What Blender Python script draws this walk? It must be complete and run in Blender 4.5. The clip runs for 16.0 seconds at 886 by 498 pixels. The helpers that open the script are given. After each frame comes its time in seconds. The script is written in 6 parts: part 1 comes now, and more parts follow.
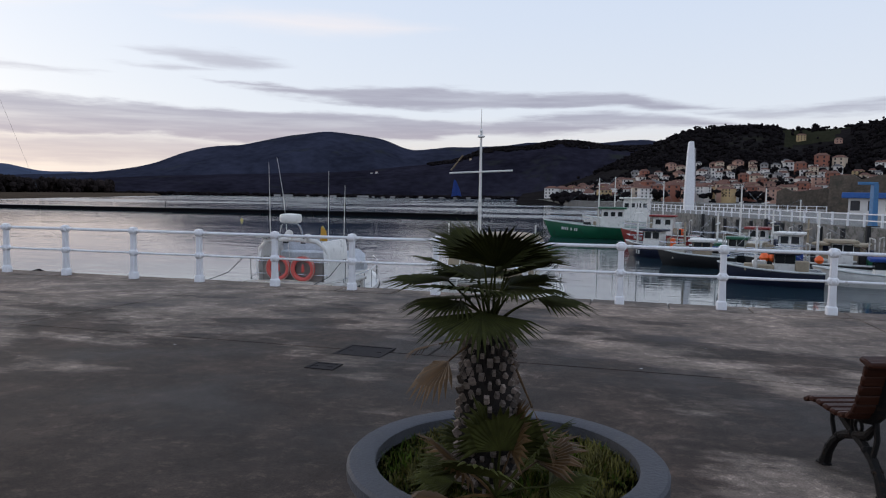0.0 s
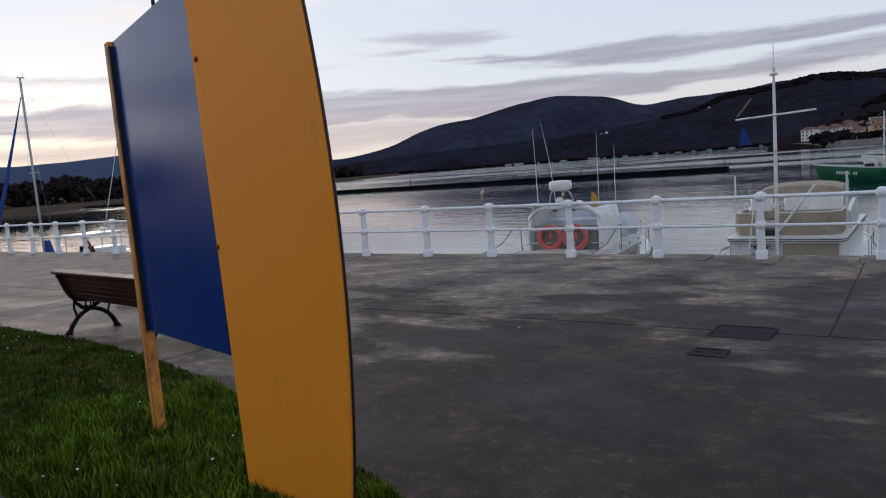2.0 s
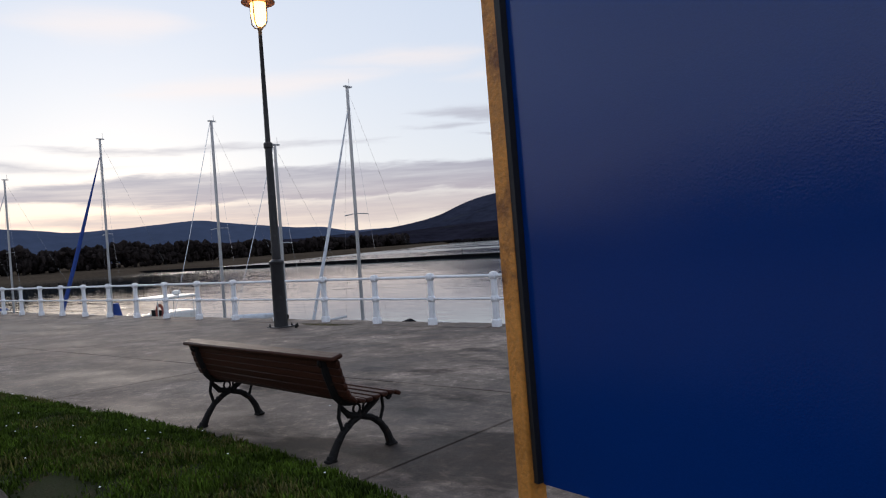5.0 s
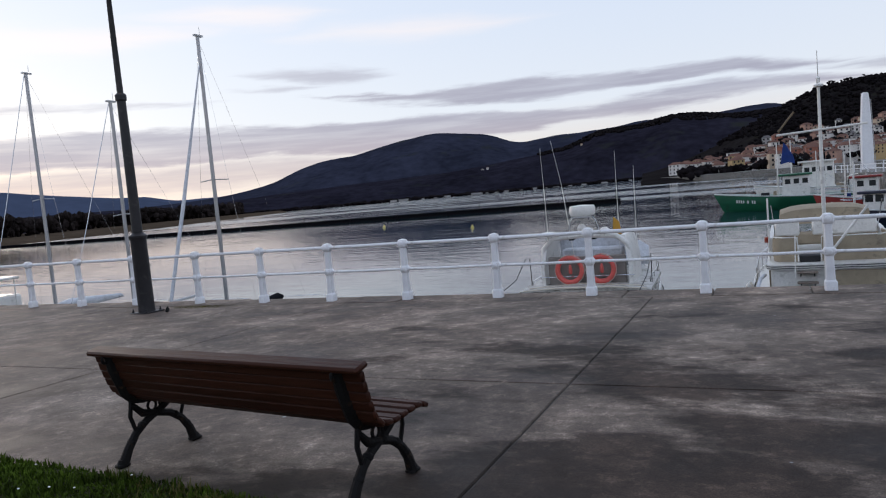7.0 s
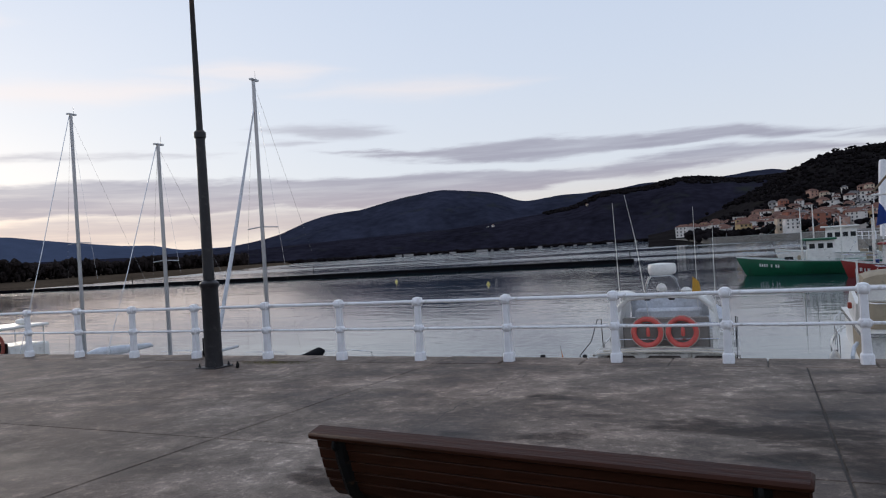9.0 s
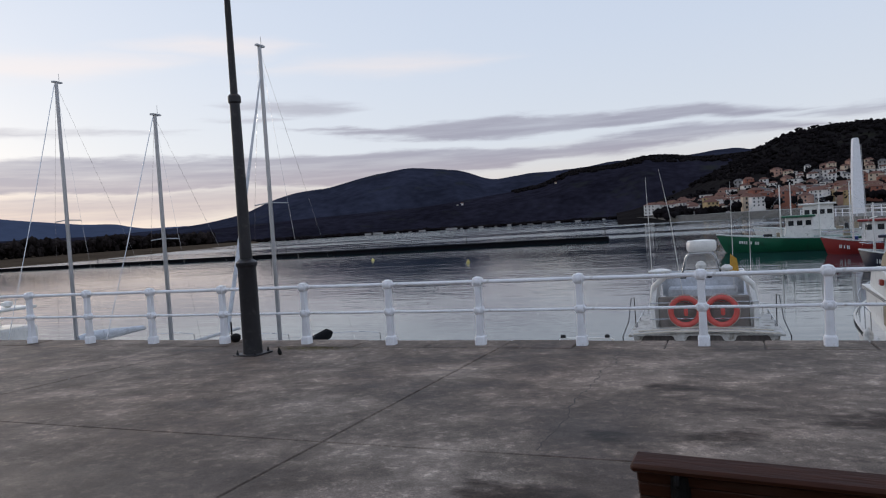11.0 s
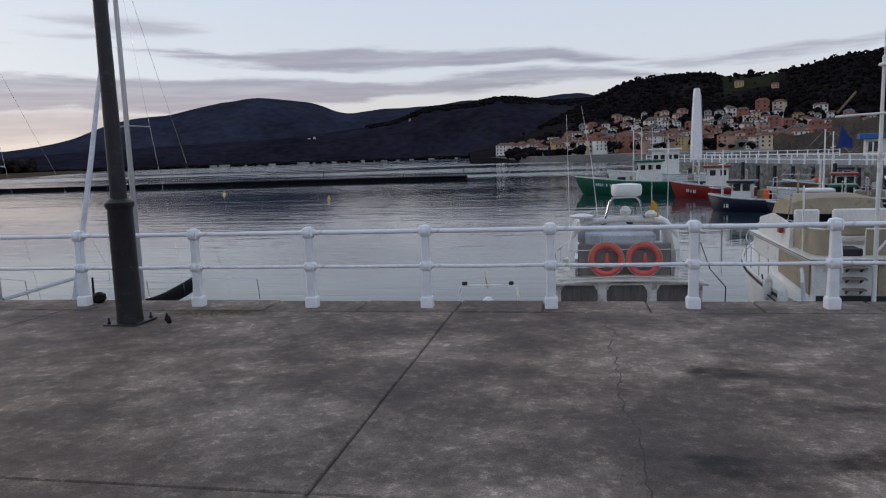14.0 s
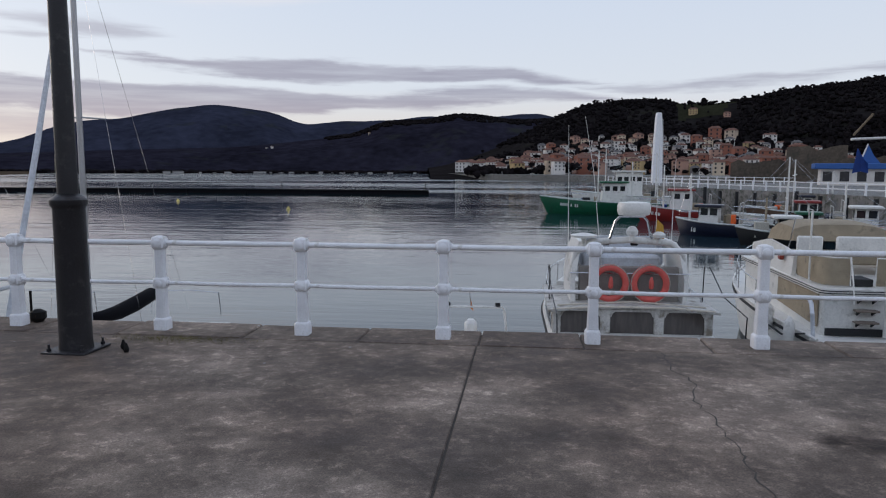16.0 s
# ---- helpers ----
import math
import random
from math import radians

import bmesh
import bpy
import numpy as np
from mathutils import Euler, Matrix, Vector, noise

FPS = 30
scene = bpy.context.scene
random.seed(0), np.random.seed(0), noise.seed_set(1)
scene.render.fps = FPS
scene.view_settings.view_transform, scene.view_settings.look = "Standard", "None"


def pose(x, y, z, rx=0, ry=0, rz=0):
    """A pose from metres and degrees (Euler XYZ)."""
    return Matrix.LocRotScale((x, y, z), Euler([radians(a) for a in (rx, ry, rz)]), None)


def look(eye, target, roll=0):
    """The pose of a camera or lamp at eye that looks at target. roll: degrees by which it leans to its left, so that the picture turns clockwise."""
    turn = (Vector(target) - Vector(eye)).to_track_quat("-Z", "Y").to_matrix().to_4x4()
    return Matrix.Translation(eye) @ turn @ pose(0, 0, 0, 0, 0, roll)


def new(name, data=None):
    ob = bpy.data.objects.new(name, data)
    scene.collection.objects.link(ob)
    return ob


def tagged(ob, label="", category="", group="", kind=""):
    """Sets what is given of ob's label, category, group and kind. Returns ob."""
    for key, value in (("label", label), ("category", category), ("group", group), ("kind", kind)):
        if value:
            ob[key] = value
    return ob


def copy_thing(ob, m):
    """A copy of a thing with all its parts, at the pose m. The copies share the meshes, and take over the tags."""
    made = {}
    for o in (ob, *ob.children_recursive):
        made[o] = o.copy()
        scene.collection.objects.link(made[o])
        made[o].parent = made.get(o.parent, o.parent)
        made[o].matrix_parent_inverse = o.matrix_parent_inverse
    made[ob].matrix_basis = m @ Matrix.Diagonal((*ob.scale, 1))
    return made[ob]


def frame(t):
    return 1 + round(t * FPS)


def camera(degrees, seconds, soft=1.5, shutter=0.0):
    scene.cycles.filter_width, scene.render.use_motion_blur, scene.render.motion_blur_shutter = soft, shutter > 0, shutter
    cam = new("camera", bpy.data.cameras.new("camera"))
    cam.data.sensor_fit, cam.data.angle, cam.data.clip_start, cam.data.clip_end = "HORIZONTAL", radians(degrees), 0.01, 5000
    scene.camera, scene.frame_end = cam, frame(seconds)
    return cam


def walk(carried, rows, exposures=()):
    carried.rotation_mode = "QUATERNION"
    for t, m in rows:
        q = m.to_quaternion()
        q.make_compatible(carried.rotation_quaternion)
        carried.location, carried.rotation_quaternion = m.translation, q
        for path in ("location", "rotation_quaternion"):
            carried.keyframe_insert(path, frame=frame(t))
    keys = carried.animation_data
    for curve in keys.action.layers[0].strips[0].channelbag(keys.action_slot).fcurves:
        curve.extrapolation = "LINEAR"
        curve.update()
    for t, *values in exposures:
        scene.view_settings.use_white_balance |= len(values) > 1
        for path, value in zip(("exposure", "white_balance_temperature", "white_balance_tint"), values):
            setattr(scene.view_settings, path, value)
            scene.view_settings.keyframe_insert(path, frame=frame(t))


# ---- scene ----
cam = camera(64.4, 16.0, soft=1.15)
PATH = [
    (0, (0.911, -11.99, 1.786), (0.389, -10.066, 1.631), 0.8),
    (0.5, (0.72, -11.799, 1.786), (-0.18, -10.023, 1.602), -2.3),
    (1, (0.369, -11.745, 1.749), (-0.629, -10.021, 1.577), -0.5),
    (1.5, (-0.046, -11.764, 1.794), (-1.106, -10.084, 1.56), -1.4),
    (2, (-0.481, -11.691, 1.798), (-1.597, -10.048, 1.567), -4.5),
    (2.5, (-0.926, -11.716, 1.744), (-1.93, -9.989, 1.635), -2.4),
    (3, (-1.384, -11.724, 1.698), (-2.569, -10.115, 1.622), -1.4),
    (3.5, (-1.828, -11.597, 1.684), (-3.115, -10.066, 1.688), -2.3),
    (6, (-3.954, -10.796, 1.709), (-5.064, -9.133, 1.629), -3.2),
    (6.5, (-4.339, -10.697, 1.704), (-5.35, -8.976, 1.582), -1.4),
    (7, (-4.876, -10.6, 1.751), (-5.703, -8.786, 1.594), -5.1),
    (7.5, (-5.394, -10.485, 1.798), (-6.296, -8.703, 1.691), -3.9),
    (8, (-5.845, -10.383, 1.795), (-6.58, -8.524, 1.729), -3.5),
    (8.5, (-6.31, -10.352, 1.784), (-7.142, -8.533, 1.795), -3.7),
    (11, (-8.458, -10.073, 1.842), (-9.205, -8.219, 1.777), -3.7),
    (11.5, (-8.81, -9.958, 1.835), (-9.539, -8.096, 1.796), -4.9),
    (12, (-9.135, -9.771, 1.841), (-9.853, -7.905, 1.803), -4.2),
    (12.5, (-9.473, -9.489, 1.847), (-9.961, -7.557, 1.686), -2.2),
    (13, (-9.691, -9.164, 1.851), (-10.158, -7.227, 1.68), -4.4),
    (13.5, (-9.953, -8.749, 1.814), (-10.283, -6.787, 1.608), -3.7),
    (14, (-10.243, -8.505, 1.892), (-10.593, -6.554, 1.627), -2.0),
    (14.5, (-10.44, -8.207, 1.896), (-11.021, -6.307, 1.665), -1.2),
    (15, (-10.653, -7.929, 1.825), (-11.037, -5.975, 1.639), -1.8),
    (15.5, (-10.878, -7.533, 1.773), (-11.121, -5.556, 1.599), -1.3),
    (16, (-11.175, -7.206, 1.765), (-11.4, -5.232, 1.541), 0.2),
]
walk(cam, [(t, look(eye, target, roll)) for t, eye, target, roll in PATH],
     ((0, 0.05), (0.5, -0.10), (1, -0.05), (2.5, -0.10), (3, -0.15), (3.5, -0.10), (6, 0.0), (7, 0.10), (8, 0.0), (11, -0.08), (12, -0.04), (13, 0.08), (13.5, 0.06), (14, -0.14), (14.5, 0.12), (15, 0.16), (15.5, 0.18), (16, -0.05)))

# ---- light ----
def make_world():
    w = bpy.data.worlds.new("dusk_sky")
    scene.world = w
    w.use_nodes = True
    nt = w.node_tree
    nt.nodes.clear()
    N, L = nt.nodes.new, nt.links.new
    out, bg = N("ShaderNodeOutputWorld"), N("ShaderNodeBackground")
    sky = N("ShaderNodeTexSky")
    sky.sky_type = "NISHITA"
    sky.sun_disc = False
    sky.sun_elevation = radians(6)
    sky.sun_rotation = radians(-62)
    sky.air_density, sky.dust_density, sky.ozone_density = 1.0, 1.2, 2.0
    co = N("ShaderNodeTexCoord")
    sep = N("ShaderNodeSeparateXYZ")
    L(co.outputs["Generated"], sep.inputs[0])

    def op(kind, a, b=None, clamp=False):
        n = N("ShaderNodeMath")
        n.operation, n.use_clamp = kind, clamp
        for i, v in enumerate((a, b)):
            if v is None:
                continue
            if isinstance(v, (int, float)):
                n.inputs[i].default_value = v
            else:
                L(v, n.inputs[i])
        return n.outputs[0]

    def mix(fac, a, b):
        n = N("ShaderNodeMix")
        n.data_type = "RGBA"
        for sock, v in ((n.inputs[0], fac), (n.inputs[6], a), (n.inputs[7], b)):
            if isinstance(v, tuple):
                sock.default_value = (*v, 1)
            elif isinstance(v, (int, float)):
                sock.default_value = v
            else:
                L(v, sock)
        return n.outputs[2]

    z = op("MAXIMUM", sep.outputs[2], 0.0)
    # a thin veil of high cloud whitens the clear sky
    ramp = N("ShaderNodeValToRGB")
    L(z, ramp.inputs[0])
    e = ramp.color_ramp.elements
    e[0].position, e[0].color = 0.0, (0.76, 0.70, 0.71, 1)
    e[1].position, e[1].color = 1.0, (0.56, 0.64, 0.82, 1)
    for p, c in ((0.05, (0.86, 0.81, 0.79, 1)), (0.11, (0.82, 0.88, 0.98, 1)), (0.24, (0.74, 0.83, 0.99, 1)), (0.5, (0.61, 0.73, 0.96, 1))):
        k = e.new(p)
        k.color = c
    nish = N("ShaderNodeMix")
    nish.data_type, nish.blend_type = "RGBA", "MULTIPLY"
    nish.inputs[0].default_value = 1.0
    L(sky.outputs[0], nish.inputs[6])
    nish.inputs[7].default_value = (SKY_GAIN, SKY_GAIN, SKY_GAIN, 1)
    clear = mix(0.90, nish.outputs[2], ramp.outputs[0])
    # cloud shapes by bearing and height in degrees, their edges ruffled by noise
    bearing_ = op("MULTIPLY", op("ARCTAN2", sep.outputs[0], sep.outputs[1]), 57.2958)
    height = op("MULTIPLY", op("ARCSINE", sep.outputs[2]), 57.2958)

    def noise_of(loc, scale, detail, rough):
        mp, n = N("ShaderNodeMapping"), N("ShaderNodeTexNoise")
        mp.inputs["Location"].default_value, mp.inputs["Scale"].default_value = loc, scale
        L(co.outputs["Generated"], mp.inputs["Vector"])
        L(mp.outputs[0], n.inputs["Vector"])
        n.inputs["Scale"].default_value, n.inputs["Detail"].default_value, n.inputs["Roughness"].default_value = 1.0, detail, rough
        return op("SUBTRACT", n.outputs[0], 0.5)

    ruffle = noise_of((1.3, 0.4, 0.35), (9, 9, 60), 6.0, 0.58)
    sway = noise_of((4.3, 2.4, 0.1), (4.5, 4.5, 14), 2.0, 0.5)
    thin = noise_of((7.3, 1.4, 2.1), (5, 5, 90), 5.0, 0.6)
    el = op("ADD", op("ADD", height, op("MULTIPLY", ruffle, 1.5)), op("MULTIPLY", sway, 1.3))
    az = op("ADD", bearing_, op("MULTIPLY", sway, 9.0))

    def smooth(v, lo, hi):
        n = N("ShaderNodeMapRange")
        n.interpolation_type = "SMOOTHSTEP"
        L(v, n.inputs[0])
        n.inputs[1].default_value, n.inputs[2].default_value = lo, hi
        return n.outputs[0]

    def cloud(a0, half, e0, thick, tilt=0.0, soft=0.3, body=2.0):
        """A lens that thins towards both ends; body is how late it thins."""
        off = op("SUBTRACT", az, a0)
        u = op("POWER", op("ABSOLUTE", op("DIVIDE", off, half)), body)
        mid = op("SUBTRACT", op("SUBTRACT", el, e0), op("MULTIPLY", off, tilt))
        d = op("SUBTRACT", op("MULTIPLY", op("SUBTRACT", 1.0, u), thick), op("ABSOLUTE", mid))
        return smooth(d, -soft, soft)

    def most(*vs):
        v = vs[0]
        for w_ in vs[1:]:
            v = op("MAXIMUM", v, w_)
        return v

    bank = most(cloud(-41, 31, 5.15, 1.2, 0.0, 0.25, 4.0), cloud(-15, 13, 5.2, 0.55, 0.0), cloud(-2, 10, 5.6, 0.55, -0.01))
    under = op("MULTIPLY", cloud(-46, 24, 2.9, 0.95, 0.0, 0.45, 3.0), 0.75)
    streak = most(cloud(-13.5, 17, 7.5, 0.75, -0.022, 0.25), cloud(0, 7, 7.05, 0.35, -0.02), cloud(-29, 5, 8.1, 0.12, -0.02, 0.2))
    small = most(cloud(-34, 5, 9.9, 0.5, -0.06, 0.4), cloud(-37.5, 3, 9.05, 0.15), cloud(-57, 8, 8.3, 0.2, -0.03), cloud(-48, 4, 8.1, 0.12))
    right = most(cloud(12, 7, 6.4, 0.3), cloud(18, 5, 6.6, 0.22), cloud(25, 5, 6.9, 0.22))
    other = most(cloud(75, 42, 5.0, 1.3, 0.0, 0.5), cloud(130, 60, 8.0, 1.8, 0.0, 0.6), cloud(-120, 55, 7.0, 1.6, 0.0, 0.6))
    veil = op("MULTIPLY_ADD", thin, 1.3, True)
    veil.node.inputs[2].default_value = 0.88
    low = most(bank, under, streak, op("MULTIPLY", small, 0.7), op("MULTIPLY", right, 0.8), other)
    low = op("MULTIPLY", low, veil)
    pale = most(cloud(-51, 9, 12.9, 0.8, 0.06, 0.9), cloud(-39, 6, 14.5, 0.6, 0.0, 0.8), cloud(-25, 8, 13.0, 0.5, 0.0, 0.9), cloud(-62, 6, 17.0, 0.9, 0.05, 1.0))
    tone = mix(smooth(z, 0.03, 0.115), (0.50, 0.42, 0.47), (0.385, 0.39, 0.49))
    c = mix(op("MULTIPLY", low, 0.92), clear, tone)
    c = mix(op("MULTIPLY", pale, 0.6), c, (0.98, 0.89, 0.88))
    # the afterglow where the sun has gone down
    glow = N("ShaderNodeVectorMath")
    glow.operation = "DOT_PRODUCT"
    L(co.outputs["Generated"], glow.inputs[0])
    glow.inputs[1].default_value = (math.sin(radians(-62)), math.cos(radians(-62)), 0.10)
    g = op("POWER", op("MAXIMUM", glow.outputs["Value"], 0.0), 6.0)
    c2 = N("ShaderNodeMix")
    c2.data_type, c2.blend_type = "RGBA", "ADD"
    L(op("MULTIPLY", g, 0.13), c2.inputs[0])
    L(c, c2.inputs[6])
    c2.inputs[7].default_value = (1.0, 0.86, 0.66, 1)
    L(c2.outputs[2], bg.inputs[0])
    bg.inputs[1].default_value = SKY_STRENGTH
    L(bg.outputs[0], out.inputs[0])


SKY_GAIN = 0.10
SKY_STRENGTH = 0.95
make_world()
sun = new("sun", bpy.data.lights.new("sun", "SUN"))
sun.data.energy, sun.data.angle, sun.data.color = 0.5, radians(14), (1.0, 0.86, 0.74)
sun.matrix_world = look((-88, 47, 22), (0, 0, 0))


# ---- materials ----
MATS = {}


def mat(name, col, rough=0.6, metal=0.0, vary=0.25, scale=3.0, fine=40.0, bump=0.15, dirt=None, dirt_amt=0.3, spec=0.5, island=0.0, emit=None, stretch=(1, 1, 1), alpha_rand=0.0):
    """A surface with broad and fine variation, relief, and an optional stain colour. Sizes are per metre."""
    if name in MATS:
        return MATS[name]
    m = bpy.data.materials.new(name)
    m.use_nodes = True
    nt = m.node_tree
    N, L = nt.nodes.new, nt.links.new
    p = nt.nodes["Principled BSDF"]
    tc, mp = N("ShaderNodeTexCoord"), N("ShaderNodeMapping")
    mp.inputs["Scale"].default_value = stretch
    L(tc.outputs["Object"], mp.inputs[0])
    a, b = N("ShaderNodeTexNoise"), N("ShaderNodeTexNoise")
    a.inputs["Scale"].default_value, a.inputs["Detail"].default_value = scale, 4
    b.inputs["Scale"].default_value, b.inputs["Detail"].default_value = fine, 5
    L(mp.outputs[0], a.inputs[0])
    L(mp.outputs[0], b.inputs[0])
    s = N("ShaderNodeMath")
    s.operation = "ADD"
    L(a.outputs[0], s.inputs[0])
    L(b.outputs[0], s.inputs[1])
    r = N("ShaderNodeMapRange")
    L(s.outputs[0], r.inputs[0])
    r.inputs[1].default_value, r.inputs[2].default_value = 0.7, 1.3
    r.inputs[3].default_value, r.inputs[4].default_value = 1 - vary, 1 + vary
    base = N("ShaderNodeMix")
    base.data_type, base.blend_type = "RGBA", "MULTIPLY"
    base.inputs[0].default_value = 1
    base.inputs[6].default_value = (*col, 1)
    L(r.outputs[0], base.inputs[7])
    colour = base.outputs[2]
    if dirt:
        d = N("ShaderNodeTexNoise")
        d.inputs["Scale"].default_value, d.inputs["Detail"].default_value, d.inputs["Roughness"].default_value = scale * 1.7, 8, 0.65
        L(mp.outputs[0], d.inputs[0])
        q = N("ShaderNodeMapRange")
        L(d.outputs[0], q.inputs[0])
        q.inputs[1].default_value, q.inputs[2].default_value = 0.62 - 0.3 * dirt_amt, 0.78 - 0.3 * dirt_amt
        x = N("ShaderNodeMix")
        x.data_type = "RGBA"
        L(q.outputs[0], x.inputs[0])
        L(colour, x.inputs[6])
        x.inputs[7].default_value = (*dirt, 1)
        colour = x.outputs[2]
    if island:
        g, oi = N("ShaderNodeNewGeometry"), N("ShaderNodeObjectInfo")
        ad = N("ShaderNodeMath")
        ad.operation = "ADD"
        L(g.outputs["Random Per Island"], ad.inputs[0])
        L(oi.outputs["Random"], ad.inputs[1])
        fr = N("ShaderNodeMath")
        fr.operation = "FRACT"
        L(ad.outputs[0], fr.inputs[0])
        k = N("ShaderNodeMapRange")
        L(fr.outputs[0], k.inputs[0])
        k.inputs[3].default_value, k.inputs[4].default_value = 1 - island, 1 + island
        y = N("ShaderNodeMix")
        y.data_type, y.blend_type = "RGBA", "MULTIPLY"
        y.inputs[0].default_value = 1
        L(colour, y.inputs[6])
        L(k.outputs[0], y.inputs[7])
        colour = y.outputs[2]
    L(colour, p.inputs["Base Color"])
    rr = N("ShaderNodeMapRange")
    L(s.outputs[0], rr.inputs[0])
    rr.inputs[1].default_value, rr.inputs[2].default_value = 0.7, 1.3
    rr.inputs[3].default_value, rr.inputs[4].default_value = max(0.02, rough - 0.08), min(1, rough + 0.08)
    L(rr.outputs[0], p.inputs["Roughness"])
    p.inputs["Metallic"].default_value = metal
    p.inputs["Specular IOR Level"].default_value = spec
    if bump:
        bp = N("ShaderNodeBump")
        bp.inputs["Strength"].default_value, bp.inputs["Distance"].default_value = bump, 0.01
        L(b.outputs[0], bp.inputs["Height"])
        L(bp.outputs[0], p.inputs["Normal"])
    if emit:
        p.inputs["Emission Color"].default_value = (*emit[0], 1)
        p.inputs["Emission Strength"].default_value = emit[1]
    MATS[name] = m
    return m


def concrete_mat():
    """Old quay concrete: dry pale blotches, damp dark ones, fine aggregate."""
    m = bpy.data.materials.new("quay_concrete")
    m.use_nodes = True
    nt = m.node_tree
    N, L = nt.nodes.new, nt.links.new
    p = nt.nodes["Principled BSDF"]
    tc = N("ShaderNodeNewGeometry")

    def noise_at(scale, detail, rough, stretch=(1, 1, 1)):
        mp, n = N("ShaderNodeMapping"), N("ShaderNodeTexNoise")
        mp.inputs["Scale"].default_value = stretch
        L(tc.outputs["Position"], mp.inputs[0])
        L(mp.outputs[0], n.inputs[0])
        n.inputs["Scale"].default_value, n.inputs["Detail"].default_value, n.inputs["Roughness"].default_value = scale, detail, rough
        return n.outputs[0]

    def ramp(v, *stops):
        r = N("ShaderNodeValToRGB")
        L(v, r.inputs[0])
        e = r.color_ramp.elements
        e[0].position, e[0].color = stops[0][0], (*stops[0][1], 1)
        e[1].position, e[1].color = stops[-1][0], (*stops[-1][1], 1)
        for pos, c in stops[1:-1]:
            e.new(pos).color = (*c, 1)
        return r.outputs[0]

    def mult(a, b, fac=1.0, kind="MULTIPLY"):
        x = N("ShaderNodeMix")
        x.data_type, x.blend_type = "RGBA", kind
        x.inputs[0].default_value = fac
        L(a, x.inputs[6])
        L(b, x.inputs[7])
        return x.outputs[2]

    blot = noise_at(0.55, 8, 0.62, (0.9, 1.05, 1))
    c = ramp(blot, (0.39, (0.084, 0.066, 0.055)), (0.465, (0.122, 0.099, 0.082)), (0.52, (0.165, 0.137, 0.114)), (0.61, (0.222, 0.187, 0.158)))
    mid = noise_at(1.9, 10, 0.68)
    c = mult(c, ramp(mid, (0.36, (0.66, 0.65, 0.64)), (0.46, (0.92, 0.91, 0.90)), (0.52, (1.03, 1.02, 1.01)), (0.56, (1.28, 1.27, 1.25)), (0.66, (1.55, 1.53, 1.50))))
    c = mult(c, ramp(noise_at(9, 10, 0.78), (0.36, (0.78, 0.77, 0.76)), (0.50, (0.98, 0.97, 0.96)), (0.555, (1.06, 1.05, 1.04)), (0.58, (1.50, 1.49, 1.47)), (0.68, (1.95, 1.93, 1.90))))
    c = mult(c, ramp(noise_at(85, 4, 0.7), (0.34, (0.68, 0.68, 0.68)), (0.5, (1, 1, 1)), (0.66, (1.38, 1.38, 1.38))))
    # the inner part of the quay is darker, in broad ragged patches round one point
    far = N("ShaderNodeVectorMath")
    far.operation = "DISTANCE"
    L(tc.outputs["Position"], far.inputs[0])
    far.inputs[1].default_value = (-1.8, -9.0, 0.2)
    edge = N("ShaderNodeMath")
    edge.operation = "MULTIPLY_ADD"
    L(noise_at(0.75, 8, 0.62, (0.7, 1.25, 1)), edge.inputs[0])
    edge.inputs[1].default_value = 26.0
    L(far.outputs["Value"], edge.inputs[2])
    dark_zone = N("ShaderNodeMapRange")
    dark_zone.interpolation_type = "SMOOTHSTEP"
    L(edge.outputs[0], dark_zone.inputs[0])
    dark_zone.inputs[1].default_value, dark_zone.inputs[2].default_value = 17.3, 20.3
    c = mult(c, ramp(dark_zone.outputs[0], (0.0, (0.235, 0.212, 0.205)), (1.0, (1.0, 1.0, 1.0))))
    warm = noise_at(0.23, 4, 0.5)
    c = mult(c, ramp(warm, (0.4, (1.01, 1.0, 1.01)), (0.62, (1.06, 0.985, 0.96))))
    # pale lichen and droppings
    spots = N("ShaderNodeTexVoronoi")
    spots.inputs["Scale"].default_value = 1.4
    L(tc.outputs["Position"], spots.inputs["Vector"])
    sp = ramp(spots.outputs["Distance"], (0.0, (0.55, 0.55, 0.54)), (0.018, (0.5, 0.5, 0.49)), (0.026, (0, 0, 0)), (1.0, (0, 0, 0)))
    c = mult(c, sp, 0.8, "LIGHTEN")
    L(c, p.inputs["Base Color"])
    L(ramp(blot, (0.36, (0.60, 0.60, 0.60)), (0.50, (0.78, 0.78, 0.78)), (0.62, (0.88, 0.88, 0.88))), p.inputs["Roughness"])
    p.inputs["Specular IOR Level"].default_value = 0.22
    bp = N("ShaderNodeBump")
    bp.inputs["Strength"].default_value, bp.inputs["Distance"].default_value = 0.45, 0.008
    L(mult(noise_at(45, 6, 0.75), noise_at(6, 5, 0.6), 0.5, "ADD"), bp.inputs["Height"])
    L(bp.outputs[0], p.inputs["Normal"])
    return m


